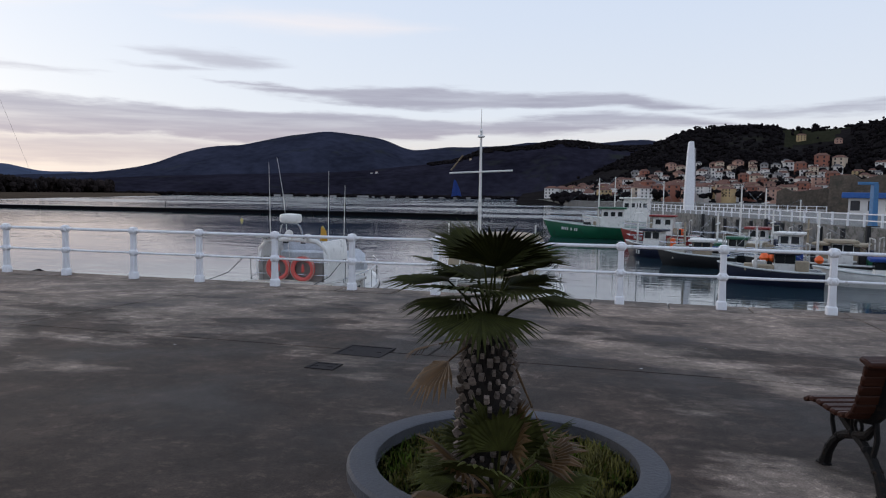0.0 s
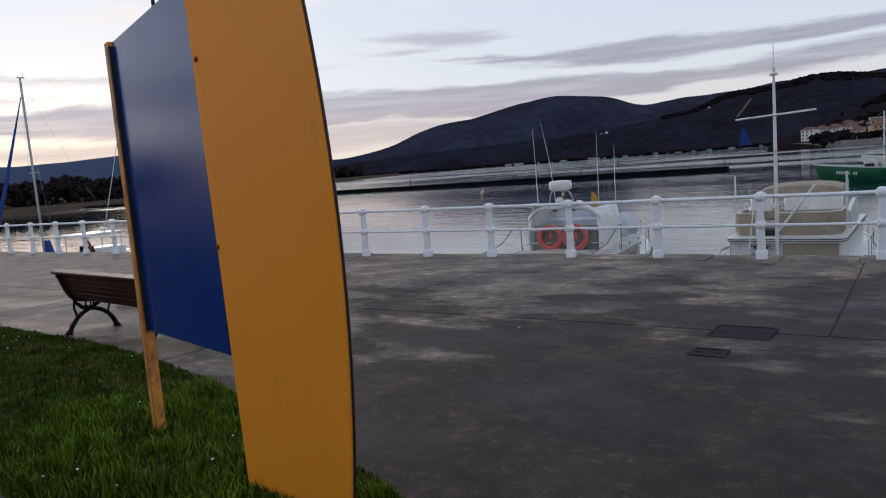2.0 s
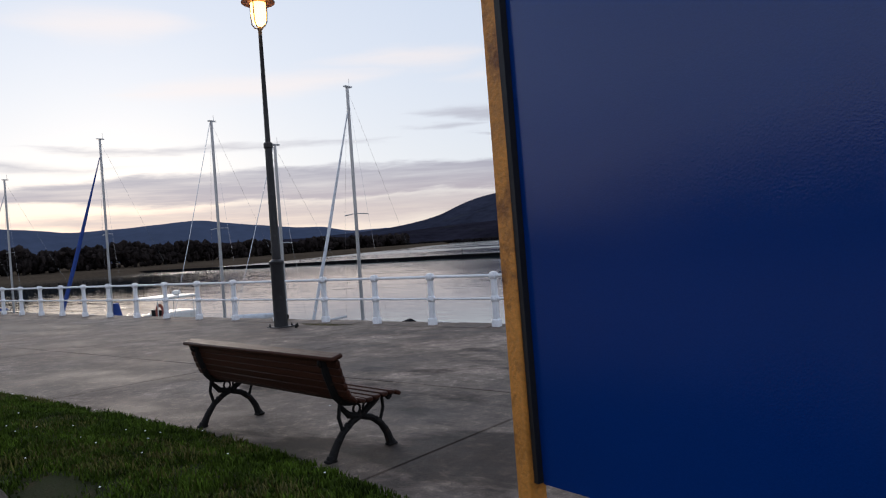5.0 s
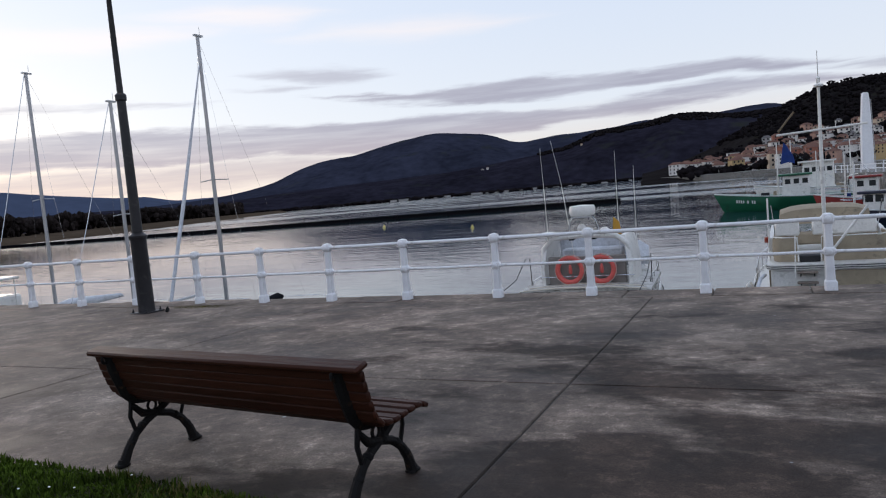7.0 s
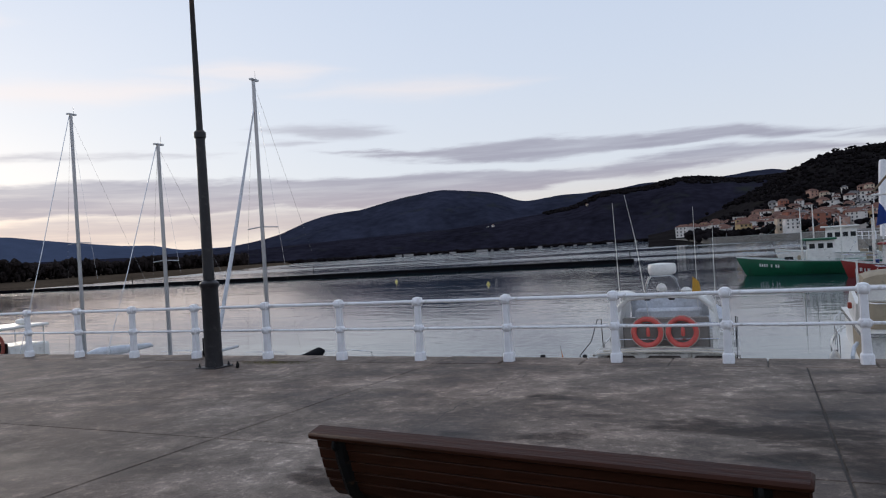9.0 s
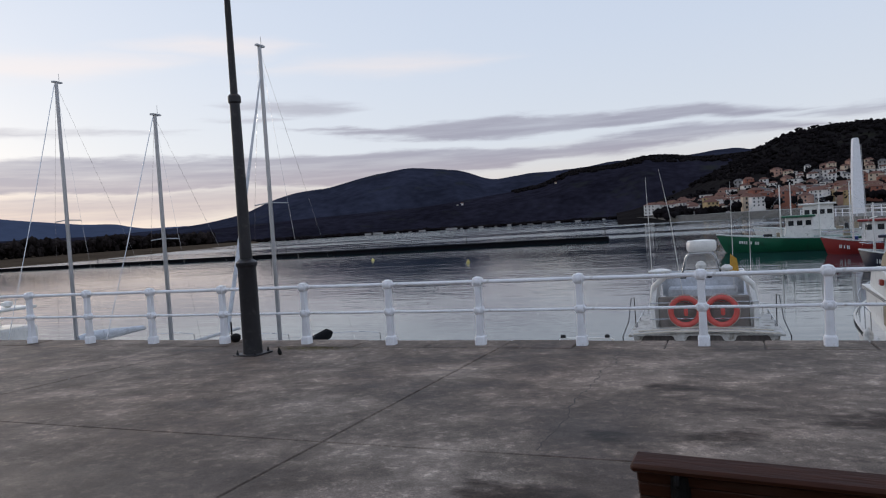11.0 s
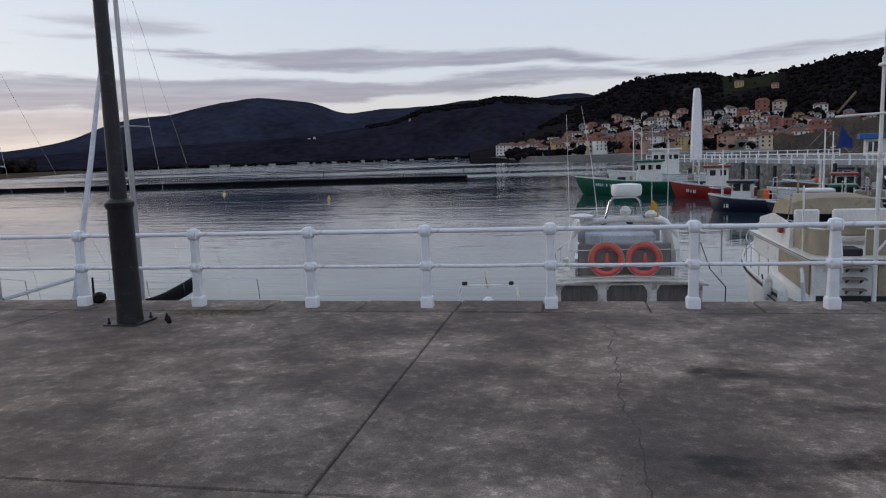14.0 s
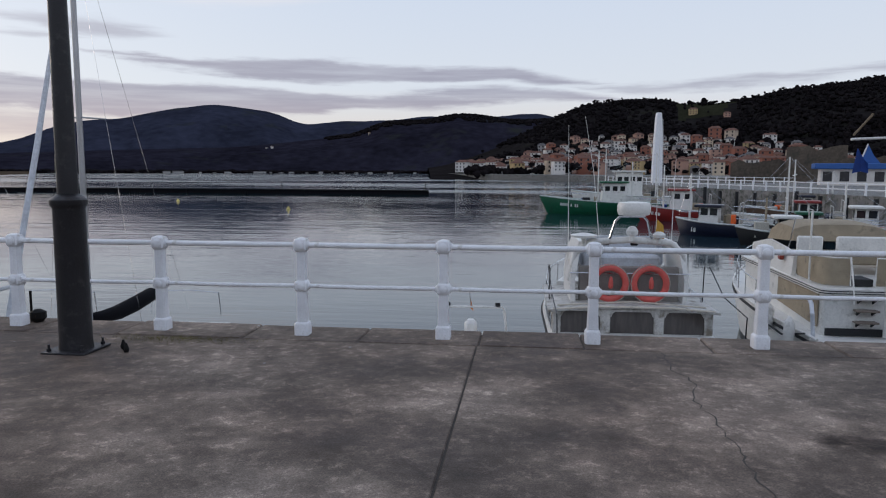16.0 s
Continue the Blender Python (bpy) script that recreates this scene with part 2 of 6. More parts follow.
def water_mat():
    m = bpy.data.materials.new("harbour_water")
    m.use_nodes = True
    nt = m.node_tree
    N, L = nt.nodes.new, nt.links.new
    p = nt.nodes["Principled BSDF"]
    p.inputs["Base Color"].default_value = (0.016, 0.034, 0.046, 1)
    p.inputs["Specular IOR Level"].default_value = 0.75
    p.inputs["Roughness"].default_value = 0.035
    p.inputs["IOR"].default_value = 1.33
    g = N("ShaderNodeNewGeometry")

    def wave(scale, stretch, detail, rough=0.55):
        mp, n = N("ShaderNodeMapping"), N("ShaderNodeTexNoise")
        mp.inputs["Scale"].default_value = stretch
        mp.inputs["Rotation"].default_value = (0, 0, radians(8))
        L(g.outputs["Position"], mp.inputs[0])
        L(mp.outputs[0], n.inputs[0])
        n.inputs["Scale"].default_value, n.inputs["Detail"].default_value, n.inputs["Roughness"].default_value = scale, detail, rough
        return n.outputs[0]

    # ripples come and go in long patches
    patch = N("ShaderNodeMapRange")
    patch.interpolation_type = "SMOOTHSTEP"
    L(wave(0.018, (0.35, 1.5, 1), 4), patch.inputs[0])
    patch.inputs[1].default_value, patch.inputs[2].default_value = 0.40, 0.62
    patch.inputs[3].default_value, patch.inputs[4].default_value = 0.25, 1.0
    b1, b2 = N("ShaderNodeBump"), N("ShaderNodeBump")
    b1.inputs["Distance"].default_value, b2.inputs["Distance"].default_value = 0.016, 0.085
    b1.inputs["Strength"].default_value = 0.6
    # outside the harbour a light wind roughens the water
    sp = N("ShaderNodeSeparateXYZ")
    L(g.outputs["Position"], sp.inputs[0])
    open_w = N("ShaderNodeMapRange")
    open_w.interpolation_type = "SMOOTHSTEP"
    L(sp.outputs[1], open_w.inputs[0])
    open_w.inputs[1].default_value, open_w.inputs[2].default_value = 70, 150
    gust = N("ShaderNodeMath")
    gust.operation = "MULTIPLY"
    L(open_w.outputs[0], gust.inputs[0])
    L(patch.outputs[0], gust.inputs[1])
    rg = N("ShaderNodeMapRange")
    L(gust.outputs[0], rg.inputs[0])
    rg.inputs[3].default_value, rg.inputs[4].default_value = 0.012, 0.22
    L(rg.outputs[0], p.inputs["Roughness"])
    st = N("ShaderNodeMath")
    st.operation = "MULTIPLY_ADD"
    L(gust.outputs[0], st.inputs[0])
    st.inputs[1].default_value = 3.0
    L(patch.outputs[0], st.inputs[2])
    L(wave(1.3, (0.30, 1.7, 1), 3), b1.inputs["Height"])
    # cat's paws a metre or two long
    b3 = N("ShaderNodeBump")
    b3.inputs["Distance"].default_value = 0.040
    L(patch.outputs[0], b3.inputs["Strength"])
    L(wave(0.62, (0.28, 1.8, 1), 2), b3.inputs["Height"])
    L(b1.outputs[0], b3.inputs["Normal"])
    L(st.outputs[0], b2.inputs["Strength"])
    L(wave(0.20, (0.30, 1.6, 1), 4), b2.inputs["Height"])
    L(b3.outputs[0], b2.inputs["Normal"])
    L(b2.outputs[0], p.inputs["Normal"])
    return m


def glass_mat():
    m = bpy.data.materials.new("cabin_glass")
    m.use_nodes = True
    p = m.node_tree.nodes["Principled BSDF"]
    p.inputs["Base Color"].default_value = (0.02, 0.022, 0.024, 1)
    p.inputs["Roughness"].default_value = 0.08
    p.inputs["Specular IOR Level"].default_value = 0.6
    return m


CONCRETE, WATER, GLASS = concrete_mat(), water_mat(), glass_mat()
WHITE_PAINT = mat("white_rail_paint", (0.82, 0.82, 0.84), 0.42, vary=0.10, scale=5, fine=60, bump=0.2, dirt=(0.42, 0.38, 0.33), dirt_amt=0.05)
GELCOAT = mat("white_gelcoat", (0.76, 0.74, 0.70), 0.35, vary=0.12, scale=2, fine=25, bump=0.05, dirt=(0.38, 0.36, 0.32), dirt_amt=0.15)
WORN_WHITE = mat("stained_white_paint", (0.52, 0.50, 0.47), 0.5, vary=0.25, scale=3, fine=30, bump=0.2, dirt=(0.20, 0.17, 0.13), dirt_amt=0.42)
CREAM = mat("cream_gelcoat", (0.60, 0.54, 0.45), 0.4, vary=0.12, scale=2, fine=25, bump=0.05, dirt=(0.30, 0.26, 0.2), dirt_amt=0.15)
CANVAS = mat("tan_canvas", (0.33, 0.27, 0.19), 0.85, vary=0.22, scale=3, fine=120, bump=0.3, dirt=(0.18, 0.15, 0.11), dirt_amt=0.2)
TARP = mat("white_tarpaulin", (0.58, 0.60, 0.64), 0.55, vary=0.2, scale=4, fine=20, bump=0.4)
BLACK_CLOTH = mat("black_cloth", (0.006, 0.006, 0.008), 0.9, spec=0.1, vary=0.3, scale=8, fine=90, bump=0.4)
BLUE_CLOTH = mat("blue_cloth", (0.012, 0.045, 0.22), 0.8, vary=0.25, scale=6, fine=90, bump=0.4)
STEEL = mat("stainless_steel", (0.55, 0.56, 0.58), 0.22, 1.0, vary=0.1, scale=4, fine=50, bump=0.05)
ALU = mat("mast_aluminium", (0.42, 0.42, 0.43), 0.38, 0.6, vary=0.12, scale=2, fine=30, bump=0.05)
IRON = mat("black_cast_iron", (0.008, 0.007, 0.007), 0.7, 0.0, spec=0.2, vary=0.35, scale=10, fine=90, bump=0.5, dirt=(0.05, 0.028, 0.015), dirt_amt=0.12)
LAMP_PAINT = mat("dark_lamp_paint", (0.018, 0.017, 0.020), 0.45, 0.2, vary=0.3, scale=5, fine=70, bump=0.3, dirt=(0.048, 0.043, 0.045), dirt_amt=0.25)
SLAT = mat("varnished_slat_wood", (0.040, 0.013, 0.007), 0.5, spec=0.15, vary=0.35, scale=5, fine=60, bump=0.3, stretch=(0.12, 1, 1), dirt=(0.07, 0.04, 0.03), dirt_amt=0.0, island=0.18)
RUBBER = mat("dark_rubber", (0.014, 0.014, 0.016), 0.7, vary=0.3, bump=0.3)
BUOY_RED = mat("lifebuoy_orange_red", (0.66, 0.112, 0.092), 0.5, vary=0.15, scale=6, fine=60, bump=0.2)
ROPE = mat("pale_rope", (0.45, 0.42, 0.36), 0.9, vary=0.3, scale=20, fine=200, bump=0.6)
YELLOW = mat("ochre_board_paint", (0.88, 0.300, 0.026), 0.40, spec=0.3, vary=0.07, scale=1.2, fine=260, bump=0.06, stretch=(1, 1, 0.6), dirt=(0.55, 0.21, 0.02), dirt_amt=0.0)
BLUE = mat("deep_blue_board_paint", (0.000, 0.031, 0.185), 0.14, vary=0.08, scale=1.5, fine=220, bump=0.05)
POST_YELLOW = mat("rusting_ochre_post", (0.60, 0.235, 0.040), 0.6, vary=0.25, scale=5, fine=70, bump=0.5, dirt=(0.14, 0.045, 0.014), dirt_amt=0.32)
BLACK_EDGE = mat("black_edge_and_shadow_gap", (0.010, 0.010, 0.012), 0.6, vary=0.2)
SOIL = mat("planter_soil", (0.07, 0.055, 0.035), 0.95, vary=0.4, scale=6, fine=60, bump=0.8)
TURF = mat("turf_soil", (0.022, 0.026, 0.008), 0.95, vary=0.4, scale=3, fine=70, bump=0.9, dirt=(0.045, 0.032, 0.016), dirt_amt=0.3, spec=0.1)
BRIGHT_BLADE = mat("long_grass_blades", (0.084, 0.130, 0.010), 0.7, vary=0.6, scale=3.2, fine=11, bump=0.0, island=0.5, spec=0.06)
BLADE = mat("grass_blades", (0.048, 0.077, 0.008), 0.7, vary=0.65, scale=2.4, fine=9, bump=0.0, island=0.5, spec=0.06)
DRY_BLADE = mat("weed_blades", (0.105, 0.092, 0.022), 0.7, vary=0.35, scale=2, fine=9, bump=0.0, island=0.4, spec=0.2)
PALM = mat("palm_frond", (0.028, 0.030, 0.008), 0.8, spec=0.08, vary=0.35, scale=3, fine=20, bump=0.1, island=0.3)
YOUNG_PALM = mat("young_palm_frond", (0.050, 0.052, 0.013), 0.75, spec=0.1, vary=0.35, scale=3, fine=20, bump=0.1, island=0.3)
PALM_DRY = mat("dry_palm_frond", (0.095, 0.048, 0.014), 0.7, vary=0.35, scale=3, fine=20, bump=0.1, island=0.3)
BARK = mat("palm_stub", (0.20, 0.155, 0.130), 0.9, vary=0.4, scale=8, fine=60, bump=0.7, island=0.35)
FIBRE = mat("palm_fibre", (0.016, 0.011, 0.009), 0.95, vary=0.4, scale=14, fine=90, bump=0.8)
RING = mat("planter_kerb_concrete", (0.062, 0.063, 0.074), 0.75, vary=0.25, scale=4, fine=60, bump=0.5, dirt=(0.07, 0.07, 0.075), dirt_amt=0.25)
KERB = mat("earth_stained_kerb", (0.038, 0.030, 0.025), 0.9, vary=0.4, scale=4, fine=50, bump=0.8, dirt=(0.028, 0.024, 0.018), dirt_amt=0.4, spec=0.15)
PATH_MAT = mat("dark_path_asphalt", (0.013, 0.010, 0.008), 0.95, vary=0.45, scale=2.5, fine=90, bump=0.7, spec=0.15)
QUAY_WALL = mat("quay_wall_stone", (0.20, 0.19, 0.18), 0.85, vary=0.35, scale=1.2, fine=20, bump=0.6, dirt=(0.06, 0.065, 0.05), dirt_amt=0.5)
MANHOLE = mat("cast_manhole", (0.034, 0.031, 0.032), 0.9, 0.0, spec=0.08, vary=0.3, scale=10, fine=80, bump=0.6)
MORTAR = mat("joint_filler", (0.055, 0.047, 0.040), 0.9, vary=0.3, bump=0.5)


# ---- mesh tools ----
class Shape:
    """Vertices and faces gathered for one mesh."""

    def __init__(self):
        self.v, self.f = [], []

    def add(self, verts, faces, m=None):
        n = len(self.v)
        self.v += [tuple(m @ Vector(p)) if m else tuple(p) for p in verts]
        self.f += [tuple(i + n for i in q) for q in faces]
        return self

    def box(self, c, s, m=None, bevel=0.0):
        x, y, z = (k / 2 for k in s)
        if bevel:
            b, vs, out = bevel, [], []
            for sx in (-1, 1):
                for sy in (-1, 1):
                    for sz in (-1, 1):
                        vs += [(sx * (x - b), sy * (y - b), sz * z), (sx * (x - b), sy * y, sz * (z - b)), (sx * x, sy * (y - b), sz * (z - b))]
            bm = bmesh.new()
            for p in vs:
                bm.verts.new((p[0] + c[0], p[1] + c[1], p[2] + c[2]))
            bmesh.ops.convex_hull(bm, input=bm.verts)
            bm.verts.index_update()
            self.add([w.co.copy() for w in bm.verts], [[w.index for w in q.verts] for q in bm.faces], m)
            bm.free()
            return self
        vs = [(c[0] + i * x, c[1] + j * y, c[2] + k * z) for i in (-1, 1) for j in (-1, 1) for k in (-1, 1)]
        return self.add(vs, [(0, 1, 3, 2), (4, 6, 7, 5), (0, 4, 5, 1), (2, 3, 7, 6), (0, 2, 6, 4), (1, 5, 7, 3)], m)

    def tube(self, pts, r, n=8, m=None, closed=False):
        """A tube along points; r is one radius or one per point."""
        pts = [Vector(p) for p in pts]
        k = len(pts)
        rs = r if isinstance(r, (list, tuple)) else [r] * k
        vs, fs, side = [], [], None
        for i, p in enumerate(pts):
            if closed:
                d = pts[(i + 1) % k] - pts[i - 1]
            else:
                d = pts[min(i + 1, k - 1)] - pts[max(i - 1, 0)]
            d.normalize()
            if side is None:
                side = d.cross(Vector((0, 0, 1)) if abs(d.z) < 0.9 else Vector((1, 0, 0))).normalized()
            side = (side - d * side.dot(d)).normalized()
            up = d.cross(side)
            for j in range(n):
                a = 2 * math.pi * j / n
                vs.append(p + (side * math.cos(a) + up * math.sin(a)) * rs[i])
        for i in range(k if closed else k - 1):
            for j in range(n):
                a, b = i * n + j, i * n + (j + 1) % n
                c, d2 = ((i + 1) % k) * n + (j + 1) % n, ((i + 1) % k) * n + j
                fs.append((a, b, c, d2))
        if not closed:
            fs.append(tuple(range(n - 1, -1, -1)))
            fs.append(tuple((k - 1) * n + j for j in range(n)))
        return self.add(vs, fs, m)

    def lathe(self, prof, n=16, m=None, centre=(0, 0, 0)):
        """Radius and height pairs spun about z."""
        vs = [(centre[0] + r * math.cos(2 * math.pi * j / n), centre[1] + r * math.sin(2 * math.pi * j / n), centre[2] + h) for r, h in prof for j in range(n)]
        fs = [(i * n + j, i * n + (j + 1) % n, (i + 1) * n + (j + 1) % n, (i + 1) * n + j) for i in range(len(prof) - 1) for j in range(n)]
        fs += [tuple(range(n - 1, -1, -1)), tuple((len(prof) - 1) * n + j for j in range(n))]
        return self.add(vs, fs, m)

    def prism(self, poly, z0, z1, m=None):
        k = len(poly)
        vs = [(x, y, z0) for x, y in poly] + [(x, y, z1) for x, y in poly]
        fs = [(i, (i + 1) % k, k + (i + 1) % k, k + i) for i in range(k)] + [tuple(range(k - 1, -1, -1)), tuple(range(k, 2 * k))]
        return self.add(vs, fs, m)

    def loft(self, rings, m=None, closed=True, caps=True):
        n = len(rings[0])
        vs = [p for r in rings for p in r]
        fs = []
        for i in range(len(rings) - 1):
            for j in range(n if closed else n - 1):
                fs.append((i * n + j, i * n + (j + 1) % n, (i + 1) * n + (j + 1) % n, (i + 1) * n + j))
        if caps and closed:
            fs += [tuple(range(n - 1, -1, -1)), tuple((len(rings) - 1) * n + j for j in range(n))]
        return self.add(vs, fs, m)

    def mesh(self, name, material, smooth=False):
        me = bpy.data.meshes.new(name)
        me.from_pydata(self.v, [], self.f)
        me.materials.append(material)
        bm = bmesh.new()
        bm.from_mesh(me)
        if len(bm.faces) < 20000:
            bmesh.ops.recalc_face_normals(bm, faces=bm.faces)
        bm.to_mesh(me)
        bm.free()
        if smooth:
            for q in me.polygons:
                q.use_smooth = True
            me.set_sharp_from_angle(angle=radians(38))
        return me


def thing(name, label, category, at=None, group="", kind=""):
    ob = new(name)
    ob.matrix_world = at if at is not None else Matrix()
    return tagged(ob, label, category, group, kind)


def part(name, shape, material, parent, label="", smooth=True):
    ob = new(name, shape.mesh(name, material, smooth) if isinstance(shape, Shape) else shape)
    ob.parent = parent
    if label:
        tagged(ob, label)
    return ob


def solid(name, shape, material, label, category="", kind="", group="", smooth=False):
    ob = new(name, shape.mesh(name, material, smooth))
    return tagged(ob, label, category, group, kind)


# ---- the plan ----
SLOPE = 0.0262          # the quay falls towards the water
WATER_Z = -3.0
rng = random.Random(7)


def quay_z(y):
    return -SLOPE * y


def lawn_front(x):
    return -7.66 - 0.034 * max(0.0, x + 9.4) ** 2


def lawn_back(x):
    t = -x - 4.0
    ramp = 0.5 * (t + math.sqrt(t * t + 0.8))
    return -10.42 + 1.75 * math.tanh(0.17 * ramp)


def mound(x, y):
    a = lawn_front(x) - y
    b = y - lawn_back(x)
    return 0.11 * max(0.0, min(1.0, a / 0.6)) * max(0.0, min(1.0, b / 0.5))


def bearing(az, d):
    """The place d metres off at az degrees to the right of straight across the water."""
    return -8 + d * math.sin(radians(az)), -9 + d * math.cos(radians(az))


# ---- water, quay ----
solid("water", Shape().add([(-5000, -60, WATER_Z), (5000, -60, WATER_Z), (5000, 5000, WATER_Z), (-5000, 5000, WATER_Z)], [(0, 1, 2, 3)]), WATER,
      "calm grey harbour water with long ripples at dusk", "water", "structure")
base = Shape()
base.add([(-120, 0.30, -0.022), (60, 0.30, -0.022), (60, -60, quay_z(-60) - 0.014), (-120, -60, quay_z(-60) - 0.014),
          (-120, 0.34, -4.5), (60, 0.34, -4.5), (60, -60, -4.5), (-120, -60, -4.5)],
         [(0, 1, 2, 3), (4, 5, 1, 0), (5, 6, 2, 1), (6, 7, 3, 2), (7, 4, 0, 3), (7, 6, 5, 4)])
solid("quay_wall", base, MORTAR, "dark stone quay body below the pavement", "quay", "structure")

pavement = thing("pavement", "grey concrete quay pavement in large slabs with damp stains and a broad darker area", "pavement", kind="structure")
JX, STEP = -1.08, 5.27


def slab(x0, x1, y0, y1, g=0.005):
    """One cast slab with eased edges, laid on the fall of the quay."""
    s, b, h = Shape(), 0.008, 0.05
    o = [(x0 + g, y0 + g), (x1 - g, y0 + g), (x1 - g, y1 - g), (x0 + g, y1 - g)]
    i = [(x0 + g + b, y0 + g + b), (x1 - g - b, y0 + g + b), (x1 - g - b, y1 - g - b), (x0 + g + b, y1 - g - b)]
    rings = [[(x, y, quay_z(y) - h) for x, y in o], [(x, y, quay_z(y) - 0.010) for x, y in o], [(x, y, quay_z(y)) for x, y in i]]
    return s.loft(rings)


ys = (-0.30, -5.16, -10.4, -15.6, -20.8)
for i in range(-12, 8):
    for j in range(len(ys) - 1):
        x0, x1 = JX + STEP * i, JX + STEP * (i + 1)
        if i == 0 and j > 0:
            continue
        if i == -1 and j > 0:
            x1 += STEP          # one broad pour beside the planter
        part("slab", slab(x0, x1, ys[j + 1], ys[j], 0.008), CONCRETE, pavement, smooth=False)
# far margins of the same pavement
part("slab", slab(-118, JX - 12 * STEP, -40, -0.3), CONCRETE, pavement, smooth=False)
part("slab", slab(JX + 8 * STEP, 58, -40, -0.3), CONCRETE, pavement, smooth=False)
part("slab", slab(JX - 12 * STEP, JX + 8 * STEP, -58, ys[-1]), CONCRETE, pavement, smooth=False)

coping = thing("quay_coping", "worn grey coping stones along the quay edge", "kerb", kind="structure")
x, ob0 = -70.0, None
r2 = random.Random(3)
COP = [Shape().box((0, 0, -0.14), (w - 0.014, 0.66, 0.28), None, 0.014).mesh("coping_stone", CONCRETE) for w in (1.25, 1.05, 1.40)]
while x < 40:
    k = r2.randrange(3)
    w = (1.25, 1.05, 1.40)[k]
    ob = part("coping_stone", COP[k], CONCRETE, coping)
    ob.location = (x + w / 2, 0.05 + r2.uniform(-0.012, 0.012), 0.006 + r2.uniform(-0.006, 0.006))
    ob.rotation_euler = (0, r2.uniform(-0.004, 0.004), r2.uniform(-0.006, 0.006))
    x += w

# a ragged crack with a pale mended seam, and the cross joints' dark filler
def crack(x, y0, y1, seed):
    r = random.Random(seed)
    s, pts, y, dx = Shape(), [], y0, 0.0
    while y > y1:
        dx += r.uniform(-0.035, 0.035)
        w = r.uniform(0.002, 0.007)
        pts.append((x + dx, y, w))
        y -= r.uniform(0.05, 0.12)
    vs, fs = [], []
    for px, py, w in pts:
        vs += [(px - w, py, quay_z(py) + 0.002), (px + w, py, quay_z(py) + 0.002)]
    fs = [(2 * i, 2 * i + 1, 2 * i + 3, 2 * i + 2) for i in range(len(pts) - 1)]
    return s.add(vs, fs)


solid("pavement_crack", crack(-9.85, -0.35, -5.1, 5), MORTAR, "ragged dark crack across a concrete slab", "crack", "structure")

# ---- inspection covers ----
def cover(x, y, w, d, rz):
    c = thing("manhole_cover", "dark iron inspection cover set flush in the concrete", "manhole", pose(x, y, quay_z(y) + 0.002, radians(0), 0, rz), "quay covers")
    f = Shape()
    for sx, sy, cx, cy in ((w + 0.06, 0.03, 0, d / 2 + 0.015), (w + 0.06, 0.03, 0, -d / 2 - 0.015), (0.03, d, w / 2 + 0.015, 0), (0.03, d, -w / 2 - 0.015, 0)):
        f.box((cx, cy, 0.003), (sx, sy, 0.010))
    part("frame", f, MANHOLE, c)
    p = Shape().box((0, 0, 0.0), (w - 0.01, d - 0.01, 0.006))
    for sx in (-0.35, 0.35):
        p.box((sx * w, 0, 0.004), (0.06, 0.03, 0.006))
    part("plate", p, MANHOLE, c)
    return c


cover(-1.76, -5.21, 0.46, 0.40, -2)
cover(-1.86, -6.00, 0.22, 0.18, -2)

# ---- lawn and path ----
def lawn():
    s, nx, ny = Shape(), 110, 24
    xs = np.linspace(-46, -1.55, nx)
    vs, fs = [], []
    for xx in xs:
        a, b = lawn_front(xx), max(lawn_back(xx), -60)
        a = max(a, b + 0.02)
        for j in range(ny):
            yy = b + (a - b) * j / (ny - 1)
            vs.append((xx, yy, quay_z(yy) + 0.012 + mound(xx, yy) + 0.02 * noise.noise((xx * 1.3, yy * 1.3, 0))))
    for i in range(nx - 1):
        for j in range(ny - 1):
            fs.append((i * ny + j, (i + 1) * ny + j, (i + 1) * ny + j + 1, i * ny + j + 1))
    return s.add(vs, fs)


solid("lawn", lawn(), TURF, "strip of lawn on dark soil beside the quay pavement", "lawn", "structure", smooth=True)


def grass_mesh(name, count, place, h0, h1, material, seed, wide=0.007):
    """Many bent blades, each two small faces."""
    r = np.random.RandomState(seed)
    vs, fs = [], []
    for _ in range(count):
        p = place(r)
        if p is None:
            continue
        px, py, pz = p
        a, lean = r.uniform(0, 6.283), r.uniform(0.15, 0.75)
        h = r.uniform(h0, h1) * (0.62 + 0.9 * max(0.0, 0.35 + noise.noise((px * 4.5, py * 4.5, seed))))
        dx, dy = math.cos(a), math.sin(a)
        w = wide * r.uniform(0.6, 1.3)
        n = len(vs)
        vs += [(px - dy * w, py + dx * w, pz), (px + dy * w, py - dx * w, pz),
               (px + dx * h * lean * 0.4 + dy * w * 0.7, py + dy * h * lean * 0.4 - dx * w * 0.7, pz + h * 0.62),
               (px + dx * h * lean * 0.4 - dy * w * 0.7, py + dy * h * lean * 0.4 + dx * w * 0.7, pz + h * 0.62),
               (px + dx * h * lean, py + dy * h * lean, pz + h)]
        fs += [(n, n + 1, n + 2, n + 3), (n + 3, n + 2, n + 4)]
    me = bpy.data.meshes.new(name)
    me.from_pydata(vs, [], fs)
    me.materials.append(material)
    return me


def on_lawn(r):
    x = -1.6 - 17 * r.uniform() ** 1.25
    a, b = lawn_front(x), lawn_back(x)
    y = b + (a + 0.05 - b) * r.uniform()
    if a < b or noise.noise((x * 1.7, y * 1.7, 3.0)) < -0.66 + 0.3 * r.uniform():
        return None
    return x, y, quay_z(y) + mound(x, y) + 0.005


